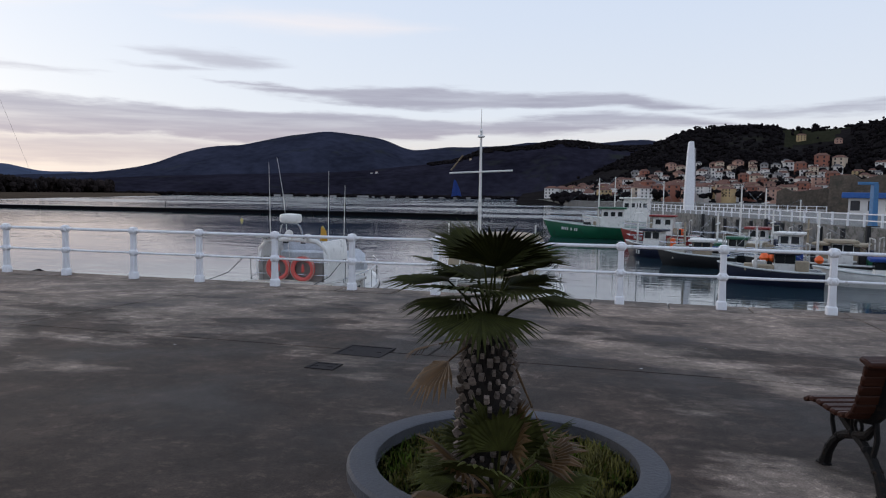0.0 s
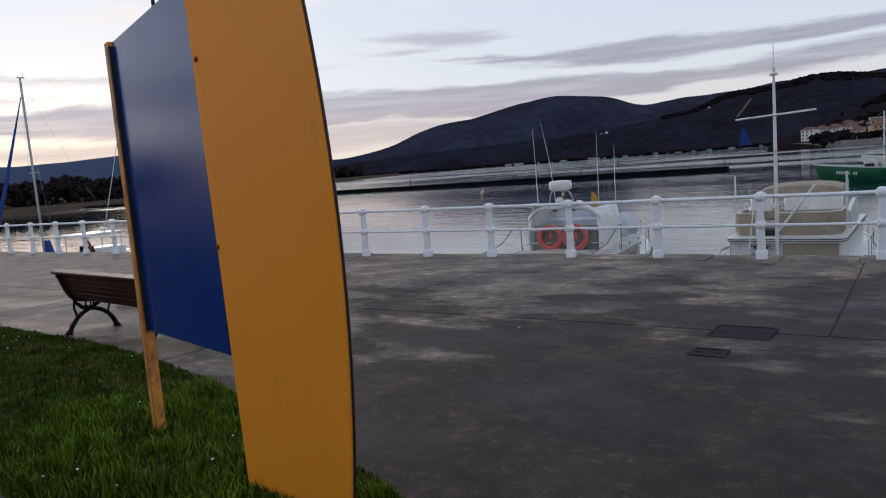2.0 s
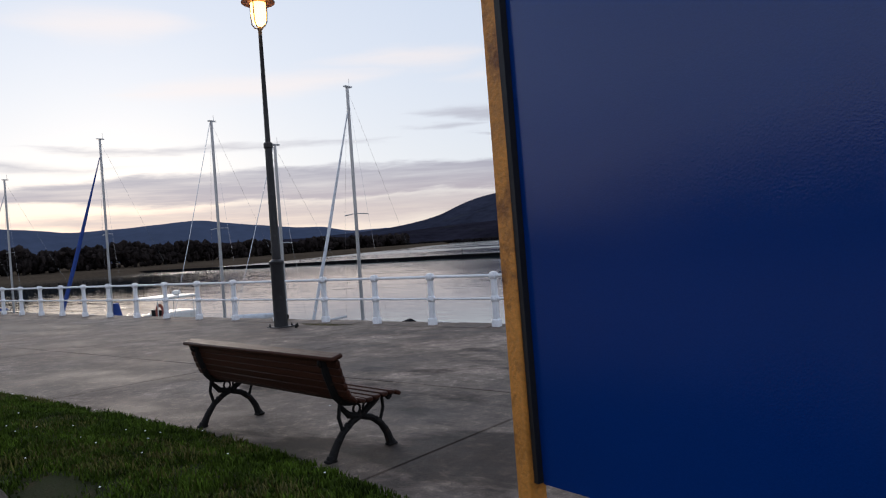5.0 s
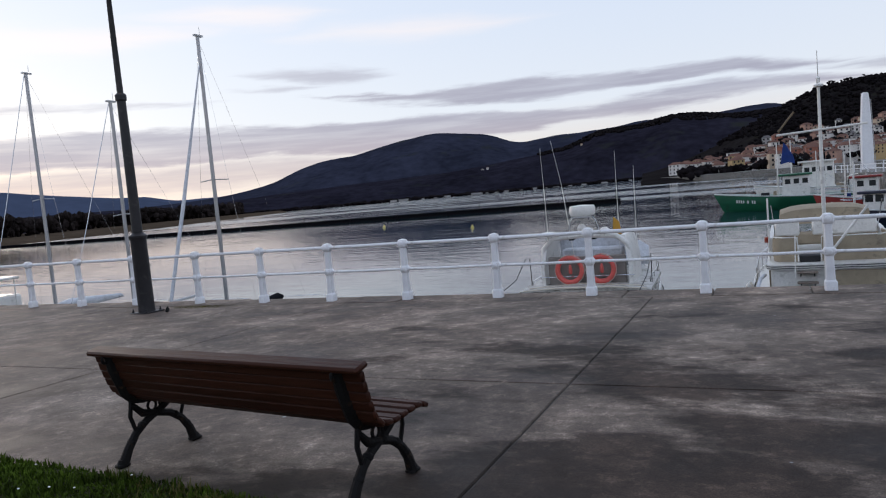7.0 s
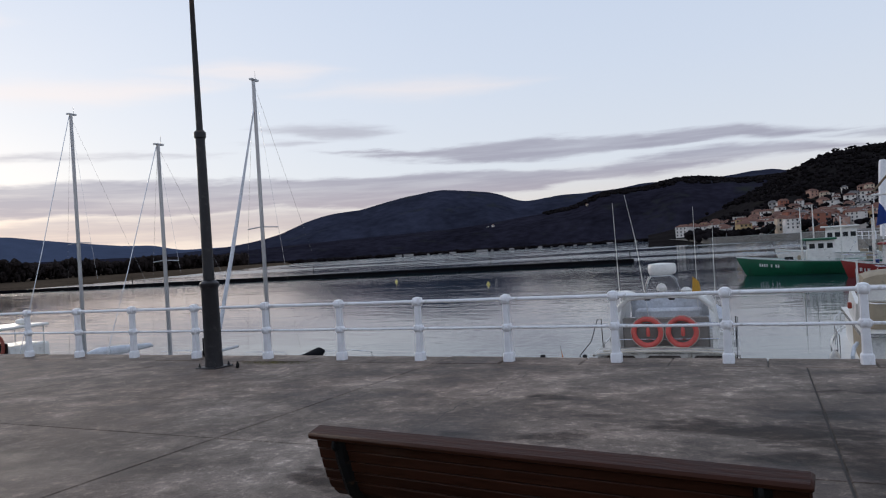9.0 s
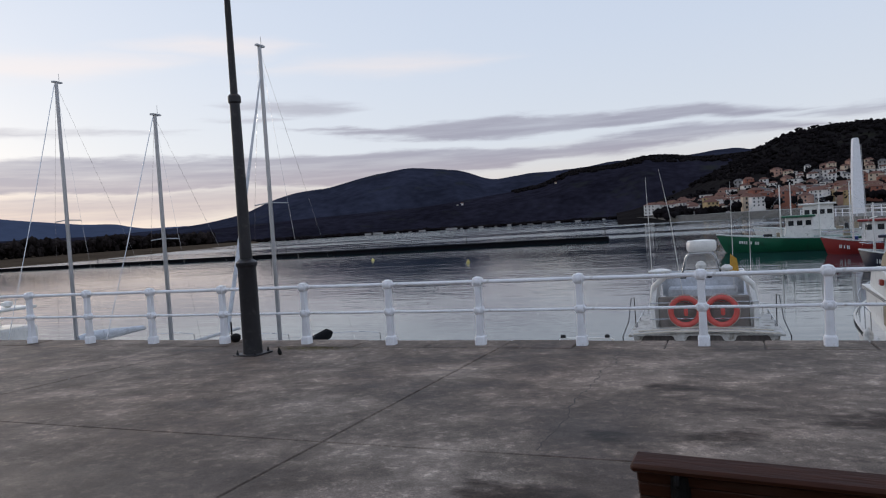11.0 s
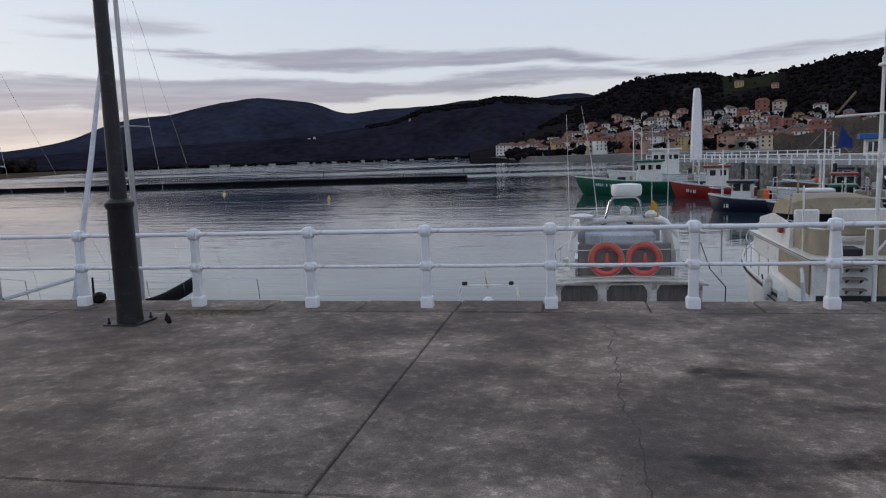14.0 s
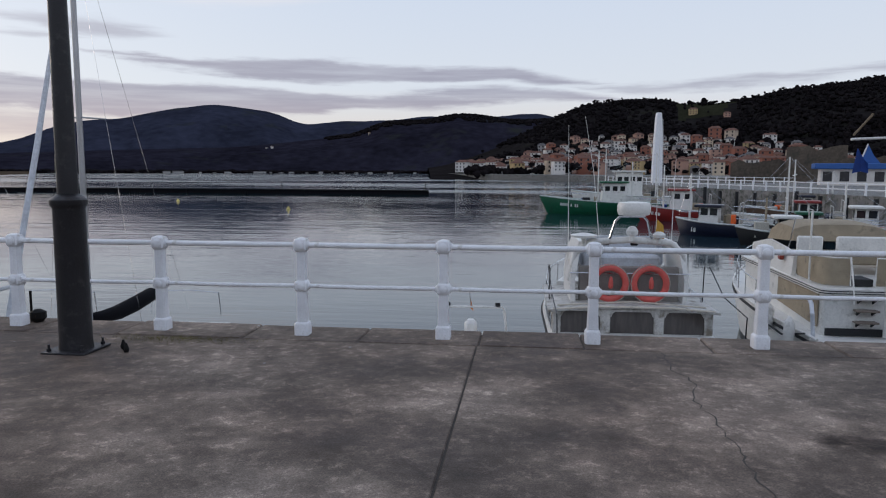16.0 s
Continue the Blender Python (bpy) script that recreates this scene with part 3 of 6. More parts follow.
def near_boards(r):
    x = -5.2 + 3.6 * r.uniform()
    a, b = lawn_front(x), lawn_back(x)
    if a < b:
        return None
    y = b + (a - b) * r.uniform()
    return x, y, quay_z(y) + mound(x, y)


tagged(new("lawn_grass", grass_mesh("lawn_grass", 150000, on_lawn, 0.018, 0.055, BLADE, 1, 0.0055)), "short green grass with bare brown spots on the lawn", "grass", "", "stuff")
tagged(new("long_grass", grass_mesh("long_grass", 26000, near_boards, 0.03, 0.10, BRIGHT_BLADE, 2, 0.005)), "longer green tufts around the painted boards", "grass", "", "stuff")


def dry_spots(r):
    p = on_lawn(r)
    return p if p and noise.noise((p[0] * 1.1, p[1] * 1.1, 9.0)) > 0.02 + 0.3 * r.uniform() else None


tagged(new("lawn_dry_grass", grass_mesh("lawn_dry_grass", 60000, dry_spots, 0.02, 0.06, DRY_BLADE, 3, 0.005)), "yellowing dry grass in patches on the lawn", "grass", "", "stuff")


def on_lawn_daisy(r):
    p = on_lawn(r)
    return None if p is None else (p[0], p[1], p[2] + 0.05)


daisies = Shape()
rd = np.random.RandomState(9)
for _ in range(70):
    p = on_lawn_daisy(rd)
    if p:
        daisies.lathe([(0.002, 0), (0.008, 0.003), (0.005, 0.007)], 6, None, p)
solid("daisies", daisies, mat("daisy_petals", (0.75, 0.75, 0.72), 0.7), "tiny white daisies scattered in the lawn", "flowers", "stuff")

# the worn footpath behind the lawn, on which one walks
path = Shape()
vs, fs = [], []
pxs = np.linspace(-46, -2.2, 80)
for xx in pxs:
    top = max(lawn_back(xx), -60) - 0.0
    for yy in (top, top - 0.10, top - 2.6):
        vs.append((xx, yy, quay_z(yy) + 0.010))
for i in range(len(pxs) - 1):
    for j in range(2):
        fs.append((i * 3 + j, i * 3 + j + 1, (i + 1) * 3 + j + 1, (i + 1) * 3 + j))
solid("footpath", path.add(vs, fs), PATH_MAT, "dark worn asphalt footpath behind the lawn", "path", "structure")

# a low worn earth-stained kerb holds the lawn back from the path
kerb_rings = []
kr = random.Random(31)
for k in range(150):
    xx = -40 + 37.2 * k / 149
    yy = lawn_back(xx)
    z = quay_z(yy)
    w, h = 0.20 + kr.uniform(-0.02, 0.02), 0.085 + kr.uniform(-0.012, 0.012)
    kerb_rings.append([(xx, yy - w, z - 0.05), (xx, yy - w + 0.01, z + h - 0.02), (xx, yy - w + 0.04, z + h), (xx, yy - 0.03, z + h + kr.uniform(-0.006, 0.006)), (xx, yy + 0.05, z + h - 0.01), (xx, yy + 0.06, z - 0.05)])
solid("path_kerb", Shape().loft(kerb_rings), KERB, "low worn brown kerb between the lawn and the footpath", "kerb", "structure", smooth=True)

# ---- white railing ----
railing = thing("railing", "white painted cast-iron railing with two tubular rails along the quay", "railing")
GAP = 1.592
SET_OUT = (-18.45, -16.80, -15.095, -13.507, -11.99, -10.45, -8.80, -7.285, -5.645, -4.07, -2.468, -0.876)
POST_X = [SET_OUT[0] - GAP * k for k in range(24, 0, -1)] + list(SET_OUT) + [SET_OUT[-1] + GAP * k for k in range(1, 14)]
ps = Shape()
ps.loft([[(sx * a, sy * a, h) for sx, sy in ((-1, -0.78), (-0.78, -1), (0.78, -1), (1, -0.78), (1, 0.78), (0.78, 1), (-0.78, 1), (-1, 0.78))]
         for a, h in ((0.077, 0.0), (0.077, 0.118), (0.070, 0.132), (0.057, 0.146), (0.052, 0.30), (0.049, 0.468), (0.062, 0.480), (0.067, 0.495),
                      (0.067, 0.562), (0.062, 0.576), (0.049, 0.590), (0.047, 0.74), (0.047, 0.895), (0.060, 0.908), (0.069, 0.920), (0.069, 1.005), (0.060, 1.030), (0.022, 1.044))])
for zz, rr in ((0.528, 0.038), (0.968, 0.046)):
    for a in (0, 90, 180, 270):
        ps.lathe([(rr, 0.0), (rr, 0.012), (rr * 0.7, 0.020), (rr * 0.35, 0.024)], 10, pose(0, 0, zz, 0, 0, a) @ pose(0, -0.066, 0, 90, 0, 0))
POST = ps.mesh("post", WHITE_PAINT, True)
TOP = Shape().tube([(0.05, 0, 0), (GAP * 0.35, 0, -0.004), (GAP * 0.7, 0, -0.003), (GAP - 0.05, 0, 0)], 0.029, 12).mesh("top_rail", WHITE_PAINT, True)
LOW = Shape().tube([(0.05, 0, 0), (GAP * 0.4, 0, -0.006), (GAP * 0.75, 0, -0.003), (GAP - 0.05, 0, 0)], 0.022, 12).mesh("lower_rail", WHITE_PAINT, True)
rp = random.Random(11)
for i, x in enumerate(POST_X):
    p = part("post", POST, WHITE_PAINT, railing)
    p.location = (x, 0, 0.0)
    p.rotation_euler = (rp.uniform(-0.006, 0.006), rp.uniform(-0.006, 0.006), 0)
    if i < len(POST_X) - 1:
        for nm, me, z in (("top_rail", TOP, 0.968), ("lower_rail", LOW, 0.528)):
            q = part(nm, me, WHITE_PAINT, railing)
            q.location = (x, 0, z)
            q.scale = ((POST_X[i + 1] - x) / GAP, 1, 1)

# ---- street lamp ----
LAMP_X, LAMP_Y = -15.43, -1.02
lamp = thing("street_lamp", "tall dark iron street lamp with a lit amber lantern", "street lamp", pose(LAMP_X, LAMP_Y, quay_z(LAMP_Y)))
part("base_plate", Shape().box((0, 0, 0.012), (0.44, 0.44, 0.024), None, 0.006), LAMP_PAINT, lamp)
for a in (45, 135, 225, 315):
    part("bolt", Shape().lathe([(0.022, 0), (0.022, 0.03), (0.012, 0.032), (0.012, 0.07)], 6, pose(0.235 * math.cos(radians(a)), 0.235 * math.sin(radians(a)), 0.02)), LAMP_PAINT, lamp)
part("lower_column", Shape().lathe([(0.155, 0.02), (0.148, 0.10), (0.142, 1.36), (0.150, 1.38), (0.165, 1.40), (0.165, 1.445), (0.140, 1.47), (0.095, 1.50)], 20), LAMP_PAINT, lamp)
part("middle_column", Shape().lathe([(0.095, 1.49), (0.078, 3.92), (0.10, 3.94), (0.10, 4.03), (0.075, 4.06)], 16), LAMP_PAINT, lamp)
part("upper_column", Shape().lathe([(0.058, 4.05), (0.040, 6.50), (0.06, 6.53), (0.03, 6.58)], 12), LAMP_PAINT, lamp)
cage = Shape()
for a in (20, 110, 200, 290):
    c, s = math.cos(radians(a)), math.sin(radians(a))
    cage.tube([(0.02 * c, 0.02 * s, 6.55), (0.12 * c, 0.12 * s, 6.57), (0.185 * c, 0.185 * s, 6.66), (0.20 * c, 0.20 * s, 6.85), (0.20 * c, 0.20 * s, 7.12)], 0.013, 6)
part("cage", cage, LAMP_PAINT, lamp)
part("shade", Shape().lathe([(0.36, 7.10), (0.365, 7.12), (0.30, 7.19), (0.235, 7.24), (0.225, 7.34), (0.19, 7.40), (0.12, 7.43), (0.11, 7.52), (0.13, 7.53), (0.12, 7.57), (0.02, 7.60)], 24),
     mat("rust_brown_shade", (0.10, 0.045, 0.025), 0.5, 0.3, vary=0.3), lamp, "rust-brown stepped metal shade")
part("lens", Shape().lathe([(0.05, 6.60), (0.13, 6.66), (0.165, 6.80), (0.17, 7.09), (0.05, 7.10)], 20),
     mat("lit_lantern_glass", (0.9, 0.6, 0.3), 0.3, emit=((1.0, 0.46, 0.12), 7.0)), lamp, "glowing amber lantern glass")
bulb = new("lamp_light", bpy.data.lights.new("lamp_light", "POINT"))
bulb.data.energy, bulb.data.color, bulb.data.shadow_soft_size = 25, (1.0, 0.55, 0.22), 0.2
bulb.location = (LAMP_X, LAMP_Y, 6.4)
# stubs of old bolts beside the lamp
for dx, dy in ((0.42, 0.10), (0.52, -0.02)):
    b = Shape().lathe([(0.022, 0.0), (0.03, 0.03), (0.018, 0.06), (0.010, 0.09)], 8, pose(LAMP_X + dx, LAMP_Y + dy, quay_z(LAMP_Y)))
    solid("ground_bolt", b, IRON, "short rusted bolt stub in the concrete beside the lamp", "bolt", group="bolt stubs")


# ---- benches ----
def bench_profile():
    """Slat centres on the seat and the back: y forward, z up, and tilt."""
    seat = [(0.515, 0.415, -20), (0.455, 0.428, -4), (0.385, 0.425, 3), (0.315, 0.418, 5), (0.245, 0.412, 3), (0.175, 0.416, -8)]
    back = [(0.105, 0.436, -42), (0.062, 0.484, -64), (0.036, 0.538, -72), (0.016, 0.592, -75), (-0.002, 0.646, -77), (-0.018, 0.700, -78)]
    return seat + back


def make_bench(m, label, group="quay benches"):
    b = thing("bench", label, "bench", m, group)
    L = 2.14
    for y, z, tilt in bench_profile():
        s = Shape().box((0, 0, 0), (L, 0.062, 0.032), pose(0, y, z, tilt), 0.009)
        part("slat", s, SLAT, b)
    part("top_slat", Shape().box((0, 0, 0), (L + 0.02, 0.105, 0.034), pose(0, -0.036, 0.748, 14), 0.011), SLAT, b)
    leg_r = [0.034, 0.029, 0.026, 0.025, 0.025, 0.026]
    for sx in (-0.92, 0.92):
        leg = Shape()
        leg.tube([(sx, -0.01, 0.012), (sx, 0.035, 0.10), (sx, 0.10, 0.185), (sx, 0.185, 0.245), (sx, 0.28, 0.285), (sx, 0.40, 0.36), (sx, 0.47, 0.405)], leg_r + [0.018], 8)
        leg.tube([(sx, 0.545, 0.012), (sx, 0.515, 0.10), (sx, 0.455, 0.185), (sx, 0.37, 0.245), (sx, 0.27, 0.275), (sx, 0.16, 0.30), (sx, 0.085, 0.375)], leg_r + [0.018], 8)
        leg.tube([(sx, 0.545, 0.385), (sx, 0.45, 0.402), (sx, 0.30, 0.394), (sx, 0.18, 0.388), (sx, 0.10, 0.408), (sx, 0.055, 0.46), (sx, 0.025, 0.54), (sx, -0.014, 0.63), (sx, -0.040, 0.735)], [0.024, 0.024, 0.024, 0.025, 0.030, 0.036, 0.038, 0.036, 0.030], 8)
        for ky, kz in ((0.06, 0.135), (0.15, 0.225), (0.495, 0.135), (0.405, 0.225), (0.28, 0.283), (0.03, 0.53), (0.06, 0.455)):
            leg.box((sx, ky, kz), (0.060, 0.046, 0.046), None, 0.014)
        leg.tube([(sx, 0.085, 0.40), (sx, 0.07, 0.30), (sx, 0.10, 0.20)], 0.015, 6)
        leg.tube([(sx, 0.475, 0.40), (sx, 0.485, 0.30), (sx, 0.45, 0.20)], 0.013, 6)
        for cy in (0.235, 0.325):
            leg.tube([(sx, cy + 0.032 * math.cos(k * math.pi / 5), 0.333 + 0.036 * math.sin(k * math.pi / 5)) for k in range(10)], 0.010, 6, closed=True)
        for cy, cz in ((0.545, 0.375), (-0.060, 0.705)):
            leg.tube([(sx, cy + 0.024 * math.cos(k * math.pi / 5), cz + 0.024 * math.sin(k * math.pi / 5)) for k in range(10)], 0.010, 6, closed=True)
        for cy in (-0.015, 0.552):
            leg.box((sx, cy, 0.012), (0.062, 0.085, 0.024), None, 0.008)
            leg.lathe([(0.034, 0.02), (0.030, 0.035), (0.022, 0.05)], 8, pose(sx, cy, 0))
        part("iron_leg", leg, IRON, b, "black cast-iron scrollwork leg")
    return b


B_ANG = -6.4
fall = math.degrees(math.atan(-SLOPE))
make_bench(pose(-7.735, -7.60, quay_z(-7.60) - 0.0, 0, 0, B_ANG) @ pose(0, 0, 0, fall), "brown slatted wooden bench with black iron legs facing the water")
make_bench(pose(3.11, -7.63, quay_z(-7.63), 0, 0, 17) @ pose(0, 0, 0, fall), "brown slatted wooden bench with iron legs beside the palm planter")

# ---- painted boards ----
boards = thing("notice_board", "ochre and blue painted board standing in the grass, seen from behind", "board")
A0, A1 = Vector((-3.09, -9.655)), Vector((-2.53, -9.64))


def board_edge(z):
    return -2.375 - 0.068 * (z - 1.4) ** 2


yv, yf = [], []
NZ = 28
ztop = 2.95
for i in range(NZ + 1):
    z = 0.30 + (ztop - 0.30) * i / NZ
    lx, rx = -3.115 + 0.028 * (2.6 - z), board_edge(z)
    for px, py in ((lx, A0.y), (rx, A1.y), (rx, A1.y + 0.035), (lx, A0.y + 0.035)):
        yv.append((px, py, z))
for i in range(NZ):
    for j in range(4):
        yf.append((i * 4 + j, i * 4 + (j + 1) % 4, (i + 1) * 4 + (j + 1) % 4, (i + 1) * 4 + j))
yf += [(3, 2, 1, 0), tuple(NZ * 4 + j for j in range(4))]
part("ochre_panel", Shape().add(yv, yf), YELLOW, boards, "flat ochre panel with a curved outer edge", smooth=False)
ev = []
for i in range(NZ + 1):
    z = 0.30 + (ztop - 0.30) * i / NZ
    ev.append((board_edge(z) + 0.002, A1.y + 0.022, z))
part("edge_strip", Shape().tube(ev, 0.007, 6), BLACK_EDGE, boards, "thin black edging strip")
P0, P1 = Vector((-4.203, -9.325)), Vector((-3.085, -9.652))
d = (P1 - P0).normalized()
nrm = Vector((d.y, -d.x))          # towards the footpath
bl = Shape()
q0, q1 = P0 + d * 0.024, P1 - d * 0.004
z0, z1, zt0, zt1 = 0.985, 1.020, 2.63, 2.70
bk = nrm * -0.028
bl.add([(q0.x, q0.y, z0), (q1.x, q1.y, z1), (q1.x, q1.y, zt1), (q0.x - d.x * 0.03, q0.y - d.y * 0.03, zt0),
        (q0.x + bk.x, q0.y + bk.y, z0), (q1.x + bk.x, q1.y + bk.y, z1), (q1.x + bk.x, q1.y + bk.y, zt1), (q0.x + bk.x - d.x * 0.03, q0.y + bk.y - d.y * 0.03, zt0)],
       [(0, 1, 2, 3), (7, 6, 5, 4), (0, 4, 5, 1), (1, 5, 6, 2), (2, 6, 7, 3), (3, 7, 4, 0)])
part("blue_panel", bl, BLUE, boards, "glossy deep blue panel", smooth=False)
rot = math.degrees(math.atan2(d.y, d.x))
part("post", Shape().box((0, 0, 1.46), (0.062, 0.062, 2.36), pose(P0.x, P0.y, 0, 0, 0, rot) @ pose(0.0, -0.012, 0, -0.5, -1.35), 0.005), POST_YELLOW, boards, "ochre post with rust streaks")
# black strip drawn in for the shadow line where the panel is recessed
part("shadow_gap", Shape().box((0, 0, 1.80), (0.036, 0.030, 1.62), pose(P0.x, P0.y, 0, 0, 0, rot) @ pose(0.027, -0.006, 0, 0, -1.2)), BLACK_EDGE, boards, "dark strip in place of the shade between post and panel")
part("post", Shape().box((0, 0, 1.50), (0.06, 0.06, 2.5), pose(-2.80, -9.57, 0), 0.005), POST_YELLOW, boards)
for z in (2.345, 1.52):
    part("screw", Shape().lathe([(0.012, 0), (0.012, 0.004), (0.006, 0.007)], 10, pose(-3.080, -9.656, z, 90)), mat("rusty_screw", (0.14, 0.05, 0.02), 0.7, 0.3), boards)

# ---- hills and far shore ----
def crest(profile, az):
    """The skyline's height in degrees at a bearing, eased between the given bearings."""
    azs, els = [p[0] for p in profile], [p[1] for p in profile]
    return sum(np.interp(az + o, azs, els) for o in (-0.8, -0.4, 0.0, 0.4, 0.8)) / 5


def ridge(land, x, y, rough, seed):
    profile, far, deep = land
    az, d = math.degrees(math.atan2(x + 8, y + 9)), math.hypot(x + 8, y + 9)
    top = 2.8 + far * math.tan(radians(crest(profile, az)))
    wob = noise.fractal((x / rough, y / rough, seed), 0.9, 2.1, 4)
    return top * math.exp(-0.5 * ((d - far) / deep) ** 2) * (1 + 0.022 * wob) + 0.06 * top * wob * min(1.0, abs(d - far) / deep)


def hill(name, land, az0, az1, d0, d1, na, nd, rough, seed, material, label, field=None):
    vs, fs = [], []
    for i in range(na):
        az = az0 + (az1 - az0) * i / (na - 1)
        for j in range(nd):
            dd = d0 + (d1 - d0) * j / (nd - 1)
            x, y = bearing(az, dd)
            rise = min(1.0, j / (0.18 * nd))
            vs.append((x, y, -5.0 + (4.0 + ridge(land, x, y, rough, seed)) * rise * rise * (3 - 2 * rise)))
    for i in range(na - 1):
        for j in range(nd - 1):
            fs.append((i * nd + j, (i + 1) * nd + j, (i + 1) * nd + j + 1, i * nd + j + 1))
    ob = new(name, bpy.data.meshes.new(name))
    ob.data.from_pydata(vs, [], fs)
    ob.data.materials.append(material)
    if field:
        a0, a1, f0, f1, grass = field
        ob.data.materials.append(grass)
    for q in ob.data.polygons:
        q.use_smooth = True
        if field:
            cx, cy, _ = q.center
            az, dd = math.degrees(math.atan2(cx + 8, cy + 9)), math.hypot(cx + 8, cy + 9)
            if a0 < az + 1.6 * noise.noise((cx * 0.03, cy * 0.03, 0)) < a1 and f0 < dd + 60 * noise.noise((cx * 0.02, cy * 0.02, 5)) < f1:
                q.material_index = 1
    return tagged(ob, label, "hill", "", "structure")


# air haze is mixed into the first three hill colours, bluer and paler with distance
FAR_HAZE = mat("haze_blue_distant_hills", (0.065, 0.082, 0.130), 1.0, vary=0.12, scale=0.003, fine=0.02, bump=0, spec=0.0)
MID_HILL = mat("hazy_wooded_mountain", (0.029, 0.032, 0.050), 1.0, vary=0.35, scale=0.006, fine=0.04, bump=0, spec=0.0, dirt=(0.036, 0.040, 0.036), dirt_amt=0.12)
NEAR_HILL = mat("hazy_dark_wooded_hill", (0.019, 0.018, 0.027), 1.0, vary=0.45, scale=0.012, fine=0.09, bump=0, spec=0.0, dirt=(0.028, 0.030, 0.027), dirt_amt=0.2)
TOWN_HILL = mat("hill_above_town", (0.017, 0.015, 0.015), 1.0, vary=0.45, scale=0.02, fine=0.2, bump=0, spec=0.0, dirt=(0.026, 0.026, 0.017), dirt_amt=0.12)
WOODS = mat("dark_tree_crowns", (0.0135, 0.0115, 0.0125), 1.0, vary=0.4, scale=0.05, fine=0.6, bump=0, spec=0.0, island=0.2)
MEADOW = mat("hillside_meadow", (0.026, 0.026, 0.016), 1.0, vary=0.3, scale=0.03, fine=0.4, bump=0, spec=0.0)
REED = mat("reed_bank", (0.075, 0.056, 0.040), 1.0, vary=0.3, scale=0.05, fine=0.8, bump=0, spec=0.0)

A_B = ([(-95, 3.1), (-82, 3.2), (-71, 3.0), (-65, 2.3), (-60, 2.6), (-56, 2.85), (-54, 2.4), (-51.7, 2.1), (-49, 1.75), (-46.4, 1.75), (-45.2, 1.25), (-42, 1.3), (-38, 1.1), (-34, 1.0)], 3200, 300)
B_B = ([(-50, 0.8), (-44, 1.05), (-42, 1.2), (-40.4, 1.35), (-37.7, 1.85), (-35.5, 2.8), (-34.2, 3.2), (-32.8, 3.5), (-31, 3.55), (-27.8, 4.3), (-25.4, 4.7), (-24, 4.85), (-22.6, 4.6), (-21.0, 4.5), (-19.9, 4.3),
        (-17.7, 3.35), (-16.2, 3.6), (-14.7, 3.72), (-13.3, 3.72), (-11, 3.85), (-7.8, 4.2), (-5, 4.0), (-1, 4.3), (1.5, 4.35), (4, 3.5), (8, 2.5)], 2300, 300)
C_B = ([(-58, 0.9), (-50, 0.9), (-43, 0.7), (-36, 1.15), (-28, 1.45), (-23.7, 1.6), (-19.2, 2.05), (-15.6, 2.45), (-13.3, 2.8), (-11.9, 3.55), (-10.5, 3.8), (-8, 3.85), (-6.3, 4.2), (-5.3, 4.35), (-4.2, 4.2), (-3, 4.05),
        (-1, 3.85), (1.5, 3.9), (4, 4.1), (8, 3.9), (16, 3.5)], 1100, 170)
D_B = ([(-8, 0.1), (-6, 0.5), (-3, 1.5), (0, 2.8), (1.5, 3.75), (3.3, 4.4), (4.5, 4.9), (7.4, 5.1), (10.2, 5.05), (11.4, 4.75), (13, 4.8), (15.2, 4.9), (16.6, 5.0), (18.4, 5.6), (21, 5.75), (26, 6.1), (33, 6.8), (44, 7.5), (62, 7.0)], 640, 105)
hill("far_hills_west", A_B, -95, -34, 2500, 3900, 180, 12, 260, 1.0, FAR_HAZE, "distant hills tinted haze-blue under the sunset")
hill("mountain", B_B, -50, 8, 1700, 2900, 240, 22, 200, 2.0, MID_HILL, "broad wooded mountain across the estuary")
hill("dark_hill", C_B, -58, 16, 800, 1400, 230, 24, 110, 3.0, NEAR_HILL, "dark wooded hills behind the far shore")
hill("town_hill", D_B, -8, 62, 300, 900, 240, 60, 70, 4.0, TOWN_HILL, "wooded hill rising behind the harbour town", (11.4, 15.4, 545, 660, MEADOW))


def d_ground(x, y):
    return -1.0 + ridge(D_B, x, y, 70, 4.0)


def clump_base(seed, n=2):
    bm = bmesh.new()
    bmesh.ops.create_icosphere(bm, subdivisions=n, radius=1)
    r = random.Random(seed)
    for v in bm.verts:
        v.co *= 0.72 + 0.5 * r.random()
    vs, fs = [v.co.copy() for v in bm.verts], [[v.index for v in q.verts] for q in bm.faces]
    bm.free()
    return np.array([tuple(v) for v in vs]), fs


CL = [clump_base(s, 1) for s in range(6)]
CL2 = [clump_base(s + 20, 2) for s in range(6)]


def woods(name, places, material, label):
    """Crowns of a far wood, each an uneven clump: x, y, z, half-width, half-height."""
    vs, fs, n = [], [], 0
    r = random.Random(len(places))
    for x, y, z, w, h in places:
        b, f = CL[r.randrange(6)]
        a = r.uniform(0, 6.28)
        c, s = math.cos(a), math.sin(a)
        p = np.stack([(b[:, 0] * c - b[:, 1] * s) * w + x, (b[:, 0] * s + b[:, 1] * c) * w + y, b[:, 2] * h + z], 1)
        vs += p.tolist()
        fs += [[i + n for i in q] for q in f]
        n += len(b)
    me = bpy.data.meshes.new(name)
    me.from_pydata(vs, [], fs)
    me.materials.append(material)
    return tagged(new(name, me), label, "woods", "", "stuff")


rw = random.Random(21)
pl = []
